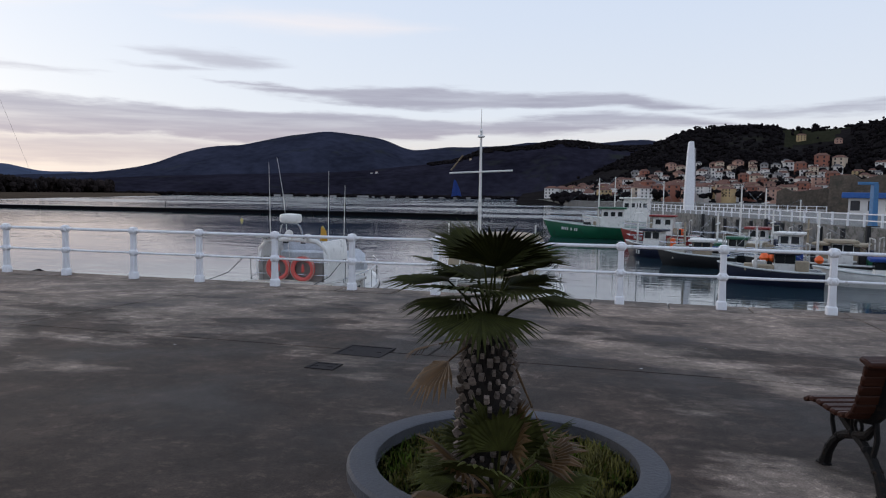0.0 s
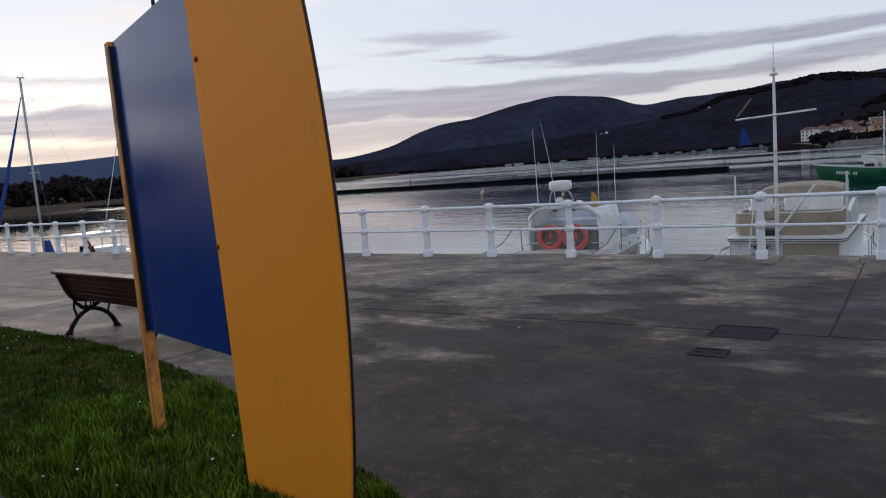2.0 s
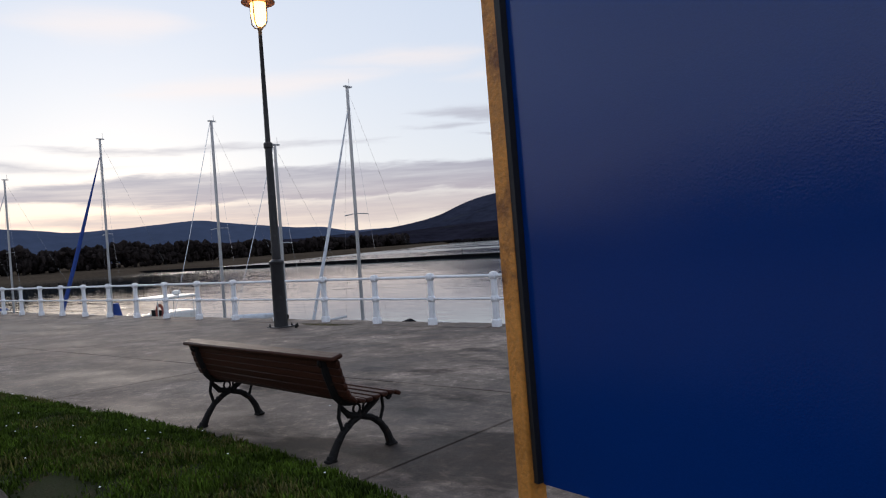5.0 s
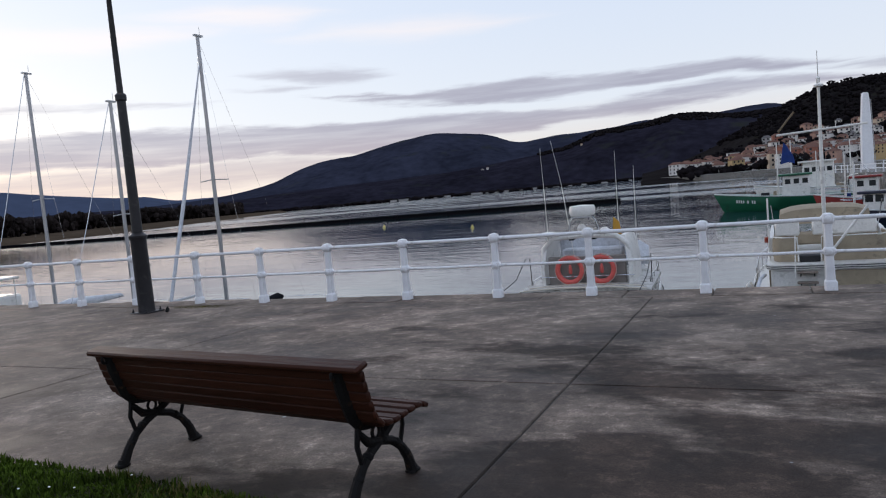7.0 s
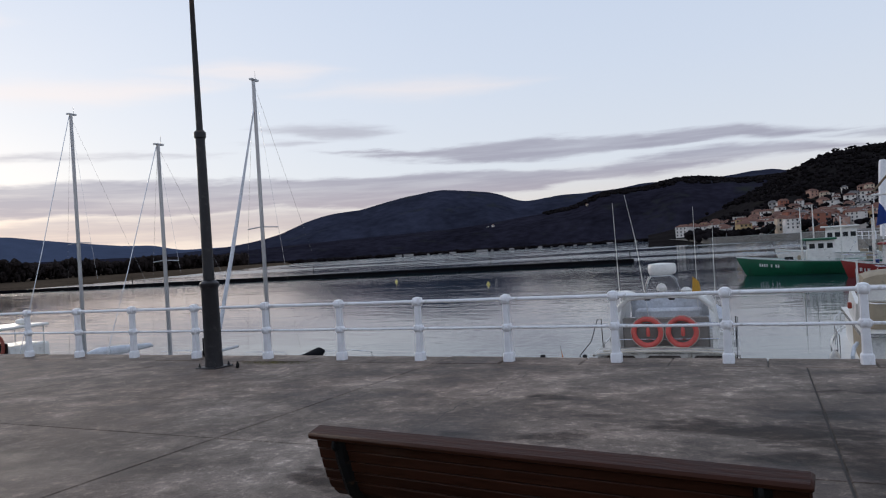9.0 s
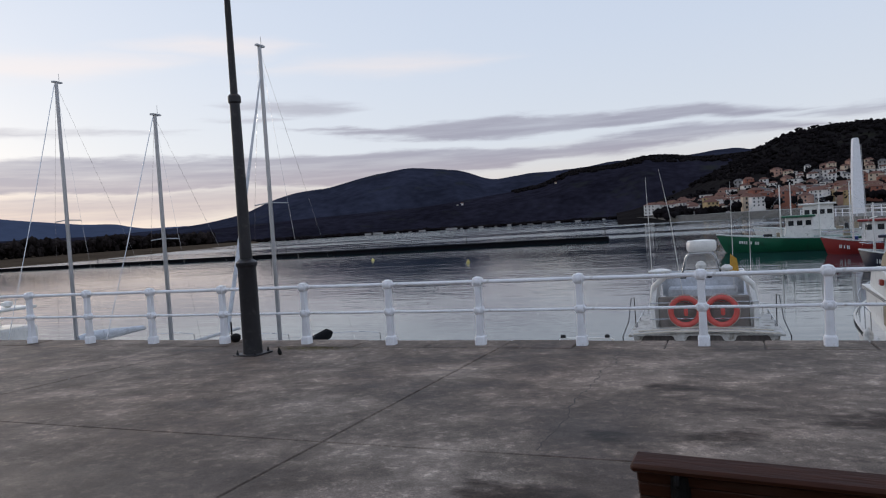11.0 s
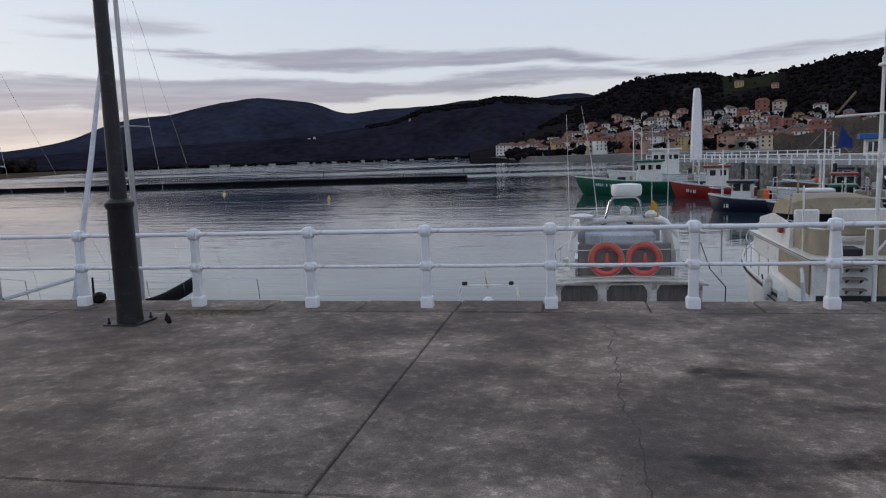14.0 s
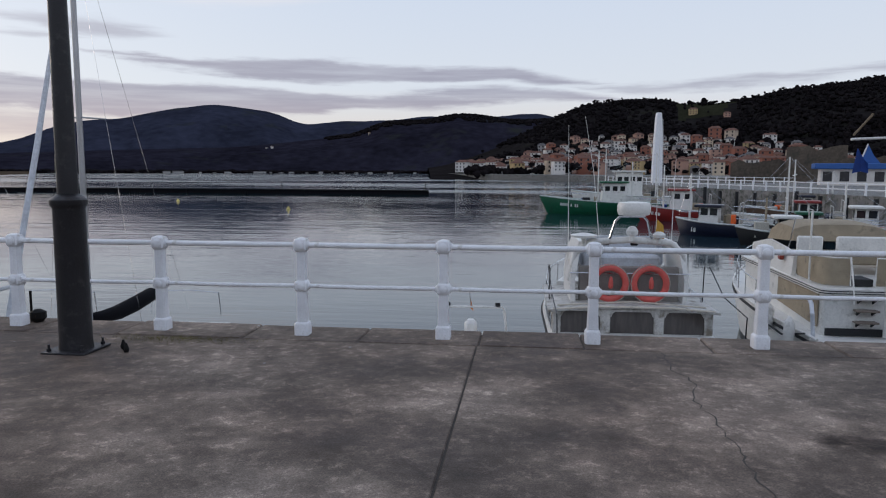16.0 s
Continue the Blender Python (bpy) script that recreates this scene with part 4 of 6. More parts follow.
# crowns on the ridge above the town and over its upper slope
while len(pl) < 5200:
    az, dd = rw.uniform(-4, 30), 460 + 200 * rw.random() ** 0.7
    x, y = bearing(az, dd)
    g = d_ground(x, y)
    if g < 22 and rw.random() < 0.93:
        continue
    if 11.2 < az < 15.6 and dd > 540 and rw.random() < 0.86 + 0.3 * noise.noise((x * 0.03, y * 0.03, 0)):
        continue
    k = rw.uniform(0.45, 0.95)
    for _ in range(rw.choice((1, 2))):
        pl.append((x + rw.uniform(-2, 2), y, g + rw.uniform(0.4, 2.2) * k, rw.uniform(1.2, 2.6) * k, rw.uniform(1.0, 2.4) * k))
# tall pines with flat tops stand along the skyline
for _ in range(240):
    az = rw.choice((rw.uniform(3.2, 10.8), rw.uniform(15.6, 26), rw.uniform(16, 30), 13.2 + rw.uniform(-0.15, 0.15)))
    x, y = bearing(az, rw.uniform(628, 652))
    g, t = d_ground(x, y), rw.uniform(1.6, 4.6)
    pl.append((x, y, g + t, rw.uniform(0.9, 1.9), rw.uniform(0.45, 0.9)))
    pl.append((x + rw.uniform(-1, 1), y, g + t - 0.8, rw.uniform(0.7, 1.4), rw.uniform(0.4, 0.8)))
    pl.append((x, y, g + t * 0.5, 0.22, t * 0.55))
woods("hill_woods", pl, WOODS, "dense dark eucalyptus wood covering the hill above the town")
pl = []
for _ in range(1500):
    az, dd = rw.uniform(-16, 10), rw.uniform(1000, 1160)
    x, y = bearing(az, dd)
    g = -1 + ridge(C_B, x, y, 110, 3.0)
    pl.append((x, y, g + 0.8, rw.uniform(2.5, 5.5), rw.uniform(1.4, 3.2)))
woods("ridge_woods", pl, WOODS, "dark tree crowns along the far ridge")
pl = []
for _ in range(6500):
    az = rw.uniform(-96, -40)
    dd = rw.uniform(330, 430) + max(0, az + 60) * 22
    x, y = bearing(az, dd)
    tall = 4.0 + 3.4 * noise.noise((az * 0.35, 0.3, 5.0)) + 1.5 * noise.noise((az * 2.5, 0.3, 8.0)) + dd * 0.006
    if az > -52:
        tall *= 0.85
    z = rw.random() ** 0.6 * tall * 1.45 - 1
    pl.append((x, y, z, rw.uniform(0.7, 1.9) * dd / 400, rw.uniform(0.9, 2.6) * dd / 400))
woods("marsh_woods", pl, mat("marsh_trees", (0.024, 0.019, 0.018), 1.0, vary=0.4, scale=0.05, fine=0.6, bump=0, spec=0, island=0.4), "brown winter trees along the marsh")

reed = Shape()
edge = [(-250, -60), (-250, 50), (-240, 120), (-262, 220), (-315, 330), (-430, 560), (-560, 720), (-520, 860), (-150, 880), (40, 760), (60, 560)]
out = [(-1500, -60), (-1500, 40), (-1500, 98), (-1500, 400), (-1500, 900), (-1300, 1300), (-1000, 1500), (-600, 1500), (-150, 1500), (200, 1400), (300, 1300)]
vs = []
for (ex, ey), (ox, oy) in zip(edge, out):
    vs += [(ex, ey, -3.1), (ex + (ox - ex) * 0.004, ey + (oy - ey) * 0.004, -2.2), (ex + (ox - ex) * 0.02, ey + (oy - ey) * 0.02, -1.3), (ox, oy, -0.5)]
fs = [(i * 4 + j, i * 4 + j + 1, i * 4 + 5 + j, i * 4 + 4 + j) for i in range(len(edge) - 1) for j in range(3)]
solid("far_bank", reed.add(vs, fs), REED, "low brown reed bank along the estuary", "bank", "structure", smooth=True)

# ---- floating breakwater ----
bwk = thing("floating_breakwater", "long low dark floating breakwater on the water", "breakwater")
PONTOON = mat("wet_dark_pontoon", (0.008, 0.008, 0.009), 0.95, vary=0.3, spec=0.0)
BW = Shape().box((0, 0, 0.2), (11.88, 1.9, 1.3), None, 0.10).mesh("pontoon", PONTOON)
for k in range(19):
    p = part("pontoon", BW, PONTOON, bwk)
    p.location = (-35.2 - 11.9 * k, 126 + 0.3 * math.sin(k), WATER_Z)
for x in (-29.8, -58, -102, -160):
    part("marker_post", Shape().tube([(x, 126, WATER_Z), (x, 126, WATER_Z + 2.4)], 0.10, 8), RUBBER, bwk)

# ---- harbour mole and town quay ----
mole = Shape()
QL = [(1.5, 104), (8.3, 76), (15.0, 51), (22, 28), (31, 0.4)]
RL = [(120, 150), (120, 120), (120, 90), (120, 60), (120, 0.4)]
vs, fs = [], []
for (a, b), (c, e) in zip(QL, RL):
    vs += [(a, b, -4), (a, b, -0.15), (c, e, -0.15), (c, e, -4)]
for i in range(len(QL) - 1):
    for j in range(3):
        fs.append((i * 4 + j, i * 4 + j + 1, i * 4 + 5 + j, i * 4 + 4 + j))
fs += [(3, 2, 1, 0), tuple(4 * (len(QL) - 1) + j for j in range(4))]
solid("fishing_quay", mole.add(vs, fs), QUAY_WALL, "grey stone fishing quay across the basin", "quay", "structure")
tq = Shape().prism([bearing(a, d) for a, d in ((-6.8, 420), (-3.0, 340), (4, 300), (12, 265), (22, 240), (40, 230), (40, 420), (20, 470), (-6.8, 480))], -4, -0.4)
solid("town_quay", tq, QUAY_WALL, "low quay in front of the town", "quay", "structure")
ml = Shape().prism([bearing(a, d) for a, d in ((-7.6, 520), (-2.2, 490), (-2.2, 502), (-7.6, 536))], -4, -0.2)
solid("harbour_mole", ml, QUAY_WALL, "dark stone mole at the harbour mouth", "mole", "structure")

fq = thing("quay_railing", "white railing along the fishing quay", "railing")
for (a, b), (c, e) in zip(QL[:-1], QL[1:]):
    length = math.hypot(c - a, e - b)
    n = int(length / 2.0)
    ang = math.degrees(math.atan2(e - b, c - a))
    me = Shape().box((0, 0, 0.5), (0.13, 0.13, 1.0)).mesh("post", WHITE_PAINT)
    for k in range(n):
        p = part("post", me, WHITE_PAINT, fq)
        p.location = (a + (c - a) * k / n + 0.25, b + (e - b) * k / n, -0.15)
    for z in (0.45, 0.92):
        part("rail", Shape().box((length / 2, 0, z), (length, 0.07, 0.08), pose(a + 0.25, b, -0.15, 0, 0, ang)), WHITE_PAINT, fq)

bq = thing("quay_railing", "white railing at the back of the fishing quay", "railing")
BACK = ((12.0, 112.0), (27.0, 98.0))
n, length = 14, math.hypot(BACK[1][0] - BACK[0][0], BACK[1][1] - BACK[0][1])
ang = math.degrees(math.atan2(BACK[1][1] - BACK[0][1], BACK[1][0] - BACK[0][0]))
for k in range(n + 1):
    p = part("post", me, WHITE_PAINT, bq)
    p.location = (BACK[0][0] + (BACK[1][0] - BACK[0][0]) * k / n, BACK[0][1] + (BACK[1][1] - BACK[0][1]) * k / n, -0.15)
for z in (0.45, 0.92):
    part("rail", Shape().box((length / 2, 0, z), (length, 0.08, 0.08), pose(BACK[0][0], BACK[0][1], -0.15, 0, 0, ang)), WHITE_PAINT, bq)

# the white tapering mast-like monument
tw = thing("white_tower", "tall tapering white fin-shaped monument on the quay", "tower", pose(9.0, 104, -0.15, 0, 0, 12))
part("fin", Shape().loft([[(sx * w, sy * 0.35, h) for sx, sy in ((-1, -1), (1, -1), (1, 1), (-1, 1))] for w, h in ((0.76, 0), (0.72, 3), (0.58, 7), (0.44, 9.6), (0.35, 10.45), (0.24, 10.62))]), WHITE_PAINT, tw)
lad = Shape()
for k in range(24):
    lad.box((0.86 - 0.014 * k, 0, 0.4 + k * 0.4), (0.35, 0.05, 0.05))
lad.tube([(1.06, 0, 0), (0.70, 0, 9.6)], 0.04, 6)
part("ladder", lad, ALU, tw, "thin metal ladder")

# ---- town ----
WALLS = [mat("house_wall_" + n, c, 0.85, vary=0.12, scale=0.15, fine=1.5, bump=0) for n, c in
         (("white", (0.74, 0.70, 0.66)), ("cream", (0.60, 0.48, 0.36)), ("ochre", (0.48, 0.34, 0.17)), ("brick", (0.31, 0.115, 0.075)), ("rose", (0.45, 0.265, 0.200)), ("grey", (0.36, 0.34, 0.33)))]
ROOF = mat("clay_roof_tiles", (0.145, 0.066, 0.046), 0.9, vary=0.3, scale=0.2, fine=3, bump=0)
SLATE = mat("grey_roof", (0.13, 0.12, 0.12), 0.9, vary=0.3, scale=0.2, fine=3, bump=0)
PANE = mat("dark_window", (0.035, 0.035, 0.042), 0.2, vary=0.2)


def house_proto(w, dp, st, wall, roofm, flat=False):
    h = st * 2.9
    hs = thing("house", "%s-storey town house with %s roof" % (("one", "two", "three", "four", "five", "six")[st - 1], "flat grey" if flat else "clay tile"), "house", group="town houses")
    part("wall", Shape().box((0, 0, h / 2 - 3), (w, dp, h + 6)), wall, hs, smooth=False)
    if flat:
        part("roof", Shape().box((0, 0, h + 0.2), (w + 0.5, dp + 0.5, 0.45)), roofm, hs, smooth=False)
    else:
        e, rh = 0.5, 0.22 * dp + 0.5
        part("roof", Shape().add([(-w / 2 - e, -dp / 2 - e, h), (w / 2 + e, -dp / 2 - e, h), (w / 2 + e, dp / 2 + e, h), (-w / 2 - e, dp / 2 + e, h), (-w / 2 + dp * 0.3, 0, h + rh), (w / 2 - dp * 0.3, 0, h + rh)],
                                 [(0, 1, 5, 4), (1, 2, 5), (2, 3, 4, 5), (3, 0, 4), (3, 2, 1, 0)]), roofm, hs, smooth=False)
    wm = Shape().box((0, 0, 0), (1.3, 0.12, 1.5)).mesh("window", PANE)
    cols = max(2, int(w / 3.4))
    for s in range(st):
        for c in range(cols):
            p = part("window", wm, PANE, hs)
            p.location = (-w / 2 + w * (c + 0.5) / cols, -dp / 2 - 0.02, s * 2.9 + 1.7)
    return hs


protos = []
rh = random.Random(5)
for k, (w, dp, st, wl, rf, fl) in enumerate(((7, 6, 2, 0, 0, 0), (9, 7, 3, 1, 0, 0), (6, 6, 2, 0, 1, 0), (10, 7, 3, 3, 0, 0), (7.5, 6, 2, 0, 0, 0), (11, 7, 3, 2, 0, 0), (8, 7, 2, 4, 0, 0), (7, 6, 2, 1, 0, 0), (12, 8, 3, 0, 0, 0), (6, 5, 1, 0, 1, 1), (9, 7, 3, 4, 0, 0), (7, 6, 2, 5, 1, 0), (10, 8, 4, 4, 1, 1), (9, 6, 2, 0, 1, 1))):
    protos.append((house_proto(w, dp, st, WALLS[wl], SLATE if rf else ROOF, fl), st, w))
used = [False] * len(protos)
spots, tries = [], 0
while len(spots) < 285 and tries < 40000:
    tries += 1
    az = rh.uniform(-6.0, 25)
    dd = rh.uniform(345, 540)
    x, y = bearing(az, dd)
    g = d_ground(x, y)
    if az < -2.5 and dd < 415:
        continue
    lim = 5 + max(0, min(17, (az + 3.5) * 2.3)) - max(0, (az - 17) * 2.5)
    # gardens and groves keep some of the slope free
    if noise.noise((x * 0.035, y * 0.035, 7)) > 0.28:
        continue
    if g > lim or (az < 1 and dd > 470) or (g < 3 and rh.random() < 0.66):
        continue
    if any((x - a) ** 2 + (y - b) ** 2 < 40 for a, b in spots):
        continue
    spots.append((x, y))
    low = g < 4
    k = rh.choice((1, 3, 11, 6, 8, 10, 5, 0, 4, 8, 13, 3)) if low else rh.choice((0, 1, 2, 4, 6, 7, 3, 11, 13, 0, 4, 9))
    m = pose(x, y, max(-0.4, g), 0, 0, -az + rh.uniform(-40, 40))
    if not used[k]:
        protos[k][0].matrix_world = m @ Matrix.Diagonal((0.62, 0.62, 0.66, 1))
        used[k] = True
    else:
        sz = rh.uniform(0.46, 0.68) if low else rh.uniform(0.50, 0.78)
        copy_thing(protos[k][0], m).scale = (sz, sz, sz * rh.uniform(0.85, 1.15))
for k, (p, st, w) in enumerate(protos):
    if not used[k]:
        x, y = bearing(2 + k, 420)
        p.matrix_world = pose(x, y, max(-0.4, d_ground(x, y)), 0, 0, -5) @ Matrix.Diagonal((0.62, 0.62, 0.66, 1))
# two farmhouses on the meadow and sheds along the far shore
for az, dd, k in ((12.4, 575, 5), (14.8, 560, 6), (16.3, 470, 5)):
    x, y = bearing(az, dd)
    copy_thing(protos[k][0], pose(x, y, d_ground(x, y) - 0.5, 0, 0, -az + 10)).scale = (0.55, 0.55, 0.5)
# lone white farmhouses on the slopes across the estuary
for az, dd, k, sz in ((-20.6, 975, 9, 0.6), (-20.2, 970, 0, 0.5), (-12.6, 985, 7, 0.45)):
    x, y = bearing(az, dd)
    copy_thing(protos[k][0], pose(x, y, ridge(C_B, x, y, 110, 3.0) - 1.5, 0, 0, -az)).scale = (sz, sz, sz)
shed = thing("shore_shed", "low pale grey shed on the far shore", "shed", group="far shore sheds")
part("wall", Shape().box((0, 0, 1.5), (16, 8, 4.5)), WALLS[5], shed, smooth=False)
part("roof", Shape().add([(-8.4, -4.4, 3.7), (8.4, -4.4, 3.7), (8.4, 4.4, 3.7), (-8.4, 4.4, 3.7), (-8.4, 0, 5.2), (8.4, 0, 5.2)], [(0, 1, 5, 4), (2, 3, 4, 5), (0, 4, 3), (1, 2, 5), (3, 2, 1, 0)]), SLATE, shed, smooth=False)
first = True
for az, dd, sc in ((-28.0, 900, 1.0), (-27.2, 905, 1.3), (-25.6, 905, 0.6), (-24.6, 905, 0.5), (-23.6, 905, 0.8), (-21.2, 900, 1.5), (-20.4, 910, 0.9), (-19.6, 902, 0.5), (-18.8, 905, 0.8), (-17.6, 905, 0.5), (-16.5, 905, 1.0), (-15.6, 905, 0.45), (-14.8, 900, 0.7), (-13.7, 900, 0.5), (-12.6, 890, 0.9), (-11.0, 880, 0.7), (-9.0, 870, 0.8)):
    dd *= 0.885
    sc *= 0.38
    x, y = bearing(az, dd)
    m = pose(x, y, -2.5, 0, 0, -az + 25 * math.sin(az * 3))
    if first:
        shed.matrix_world = m @ Matrix.Diagonal((0.42, 0.42, 0.36, 1))
        first = False
    else:
        c = copy_thing(shed, m)
        c.scale = (sc * (1.0 + 0.5 * math.sin(az * 5)), sc, sc * (0.75 + 0.2 * math.sin(az * 9)))
pl = []
for _ in range(700):
    az, dd = rh.uniform(-46, -3), rh.uniform(806, 835)
    x, y = bearing(az, dd)
    pl.append((x, y, rh.uniform(-2.4, -0.6), rh.uniform(2, 6), rh.uniform(1.0, 2.6)))
woods("shore_woods", pl, WOODS, "dark scrub and trees along the far shore")
pl = []
for _ in range(1700):
    az, dd = rh.uniform(-5, 26), rh.uniform(346, 520)
    x, y = bearing(az, dd)
    pl.append((x, y, d_ground(x, y) + rh.uniform(0.5, 3), rh.uniform(1.0, 2.6), rh.uniform(1.0, 2.4)))
woods("town_trees", pl, WOODS, "dark garden trees between the town houses")

# kiosk, crane and car on the fishing quay
ki = thing("kiosk", "white quayside kiosk with a broad blue roof", "kiosk", pose(32.4, 93.2, -0.15, 0, 0, -16))
part("wall", Shape().box((0, 0, 1.1), (7.6, 3.6, 2.2)), WALLS[0], ki, smooth=False)
part("roof", Shape().box((0, 0, 2.55), (9.2, 5.0, 0.75), None, 0.08), mat("blue_roof_sheet", (0.02, 0.10, 0.34), 0.5, vary=0.15), ki, "bright blue roof slab")
part("roof_fin", Shape().add([(0.9, -0.2, 2.92), (3.3, -0.2, 2.92), (2.5, -0.2, 3.9), (1.75, -0.2, 5.4), (0.9, 0.2, 2.92), (3.3, 0.2, 2.92), (2.5, 0.2, 3.9), (1.75, 0.2, 5.4)],
                             [(0, 1, 2, 3), (7, 6, 5, 4), (0, 4, 5, 1), (1, 5, 6, 2), (2, 6, 7, 3), (3, 7, 4, 0)]), MATS["blue_roof_sheet"], ki, "upright blue sail-shaped fin", smooth=False)
part("fin_edge", Shape().tube([(0.85, -0.22, 2.92), (1.70, -0.22, 5.5)], 0.10, 6), WALLS[0], ki, "white edge of the roof fin")
for x in (-3.0, -1.0, 1.0, 3.0):
    part("window", Shape().box((x, -1.81, 1.2), (1.1, 0.06, 1.3)), PANE, ki)
cr = thing("quay_crane", "slim blue hoist post standing at the quay edge", "crane", pose(17.9, 46.5, -0.15, 0, 0, 20) @ Matrix.Diagonal((0.72, 0.72, 0.82, 1)))
part("post", Shape().loft([[(sx * w, sy * w, z) for sx, sy in ((-1, -1), (1, -1), (1, 1), (-1, 1))] for w, z in ((0.36, 0), (0.30, 0.3), (0.26, 3.4), (0.26, 3.8))]), mat("blue_crane_paint", (0.04, 0.16, 0.34), 0.5, vary=0.2), cr, smooth=False)
part("jib", Shape().box((-0.75, 0, 3.86), (2.1, 0.26, 0.26), None, 0.03), MATS["blue_crane_paint"], cr)
part("base_plate", Shape().box((0, 0, 0.03), (0.9, 0.9, 0.06), None, 0.01), IRON, cr)
car = thing("parked_car", "dark parked car on the fishing quay beside the kiosk", "car", pose(38.5, 91.5, -0.15, 0, 0, -12))
CARP = mat("dark_car_paint", (0.012, 0.012, 0.014), 0.25, vary=0.1)
part("body", Shape().loft([[(x, y, z) for x, y in ((-2.1 + a, -0.85 + b), (2.1 - a, -0.85 + b), (2.1 - a, 0.85 - b), (-2.1 + a, 0.85 - b))] for z, a, b in ((0.35, 0.08, 0.05), (0.55, 0, 0), (0.95, 0.05, 0.03), (1.0, 0.5, 0.1), (1.45, 1.0, 0.25), (1.5, 1.15, 0.3))]), CARP, car)
WH = Shape().tube([(0, -0.11, 0), (0, 0.11, 0)], 0.33, 14).mesh("wheel", RUBBER)
for x in (-1.3, 1.3):
    for y in (-0.8, 0.8):
        w = part("wheel", WH, RUBBER, car)
        w.location = (x, y, 0.33)

# ---- palms in raised bowl planters ----
PX, PY, PR, PH = 0.42, -9.12, 0.71, 0.45
PZ = quay_z(PY)


def bowl_planter(x, y):
    p = thing("bowl_planter", "round grey concrete bowl planter with a flat rim", "planter", pose(x, y, quay_z(y)) @ Matrix.Diagonal((0.94, 0.94, 1, 1)), "bowl planters")
    part("bowl", Shape().lathe([(0.30, 0.0), (0.28, 0.04), (0.34, 0.10), (0.50, 0.24), (0.63, 0.37), (PR - 0.03, PH - 0.045), (0.58, PH - 0.05), (0.575, PH - 0.16), (0.10, PH - 0.18)], 40), RING, p)
    part("rim", Shape().lathe([(0.585, PH - 0.055), (0.585, PH - 0.006), (0.597, PH), (PR - 0.012, PH), (PR, PH - 0.012), (PR, PH - 0.055)], 48), RING, p)
    part("soil", Shape().lathe([(0.57, PH - 0.20), (0.57, PH - 0.08), (0.30, PH - 0.05), (0.02, PH - 0.03)], 32), SOIL, p, "dark planter soil")
    return p


bowl_planter(PX, PY)
bowl_planter(-14.85, -7.70)


def in_ring(r):
    a, q = r.uniform(0, 6.283), 0.535 * math.sqrt(r.uniform())
    return PX + q * math.cos(a), PY + q * math.sin(a), PZ + PH - 0.035 - 0.085 * q


tagged(new("planter_weeds", grass_mesh("planter_weeds", 12000, in_ring, 0.012, 0.055, DRY_BLADE, 4, 0.0042)), "yellowish weeds and moss in the palm bed", "weeds", "", "stuff")
tagged(new("planter_grass", grass_mesh("planter_grass", 4500, in_ring, 0.015, 0.055, BLADE, 5, 0.0042)), "green grass in the palm bed", "grass", "", "stuff")


def fan_leaf(s, base, d, up, length, radius, droop, r, n=22, spread=150, blade=None):
    """A fan palm leaf: a stalk and folded blades round its end."""
    d, up = d.normalized(), up.normalized()
    side = d.cross(up).normalized()
    up = side.cross(d)
    tip = base + d * length
    mid = base + d * length * 0.5 + Vector((0, 0, 0.05 * length))
    s.tube([base, mid, tip], [0.011, 0.008, 0.006], 5)
    tipward = 0.70
    if blade is not None:
        d = blade.normalized()
        side = d.cross(Vector((0, 0, 1))).normalized()
        up = side.cross(d)
    for i in range(n):
        a = radians(-spread + 2 * spread * i / (n - 1))
        dirn = d * math.cos(a) + side * math.sin(a)
        ln = radius * (0.72 + 0.28 * math.cos(a * 0.6)) * r.uniform(0.9, 1.05)
        w = ln * tipward * math.sin(radians(spread / n)) * 1.05
        across = dirn.cross(up).normalized()
        m1 = tip + dirn * ln * tipward + up * (0.03 * ln) - Vector((0, 0, droop * ln * 0.20))
        e1 = tip + dirn * ln - Vector((0, 0, droop * ln * r.uniform(0.35, 0.75)))
        fold = up * (w * 0.45)
        s.add([tip, m1 - across * w, m1 + fold, m1 + across * w, e1], [(0, 1, 2), (0, 2, 3), (1, 4, 2), (2, 4, 3)])


palm = thing("fan_palm", "short fan palm with a shaggy trunk and spreading green fronds", "palm tree", pose(PX - 0.04, PY - 0.21, PZ + PH - 0.06) @ Matrix.Diagonal((0.655, 0.655, 0.655, 1)))
prof = [(0.155, 0.0), (0.170, 0.15), (0.172, 0.35), (0.160, 0.60), (0.140, 0.84), (0.10, 0.98), (0.03, 1.05)]
part("trunk", Shape().lathe(prof, 18), FIBRE, palm, "dark fibrous palm trunk")
stub, rt = Shape(), random.Random(2)
for k in range(250):
    h = 0.02 + 0.94 * k / 250
    a = k * 2.39996 + rt.uniform(-0.1, 0.1)
    rr = np.interp(h, [p[1] for p in prof], [p[0] for p in prof]) - 0.006
    m = pose(rr * math.cos(a), rr * math.sin(a), h, 0, 0, math.degrees(a)) @ pose(0, 0, 0, 0, 34 - 22 * h)
    w, ln = rt.uniform(0.010, 0.022), rt.uniform(0.030, 0.060)
    stub.add([(-0.006, -w, 0), (-0.006, w, 0), (0.026, w * 0.7, 0.01), (0.026, -w * 0.7, 0.01), (0.0, -w * 0.8, ln), (0.0, w * 0.8, ln), (0.028, w * 0.6, ln * 0.92), (0.028, -w * 0.6, ln * 0.92)],
             [(0, 1, 5, 4), (1, 2, 6, 5), (2, 3, 7, 6), (3, 0, 4, 7), (4, 5, 6, 7), (0, 3, 2, 1)], m)
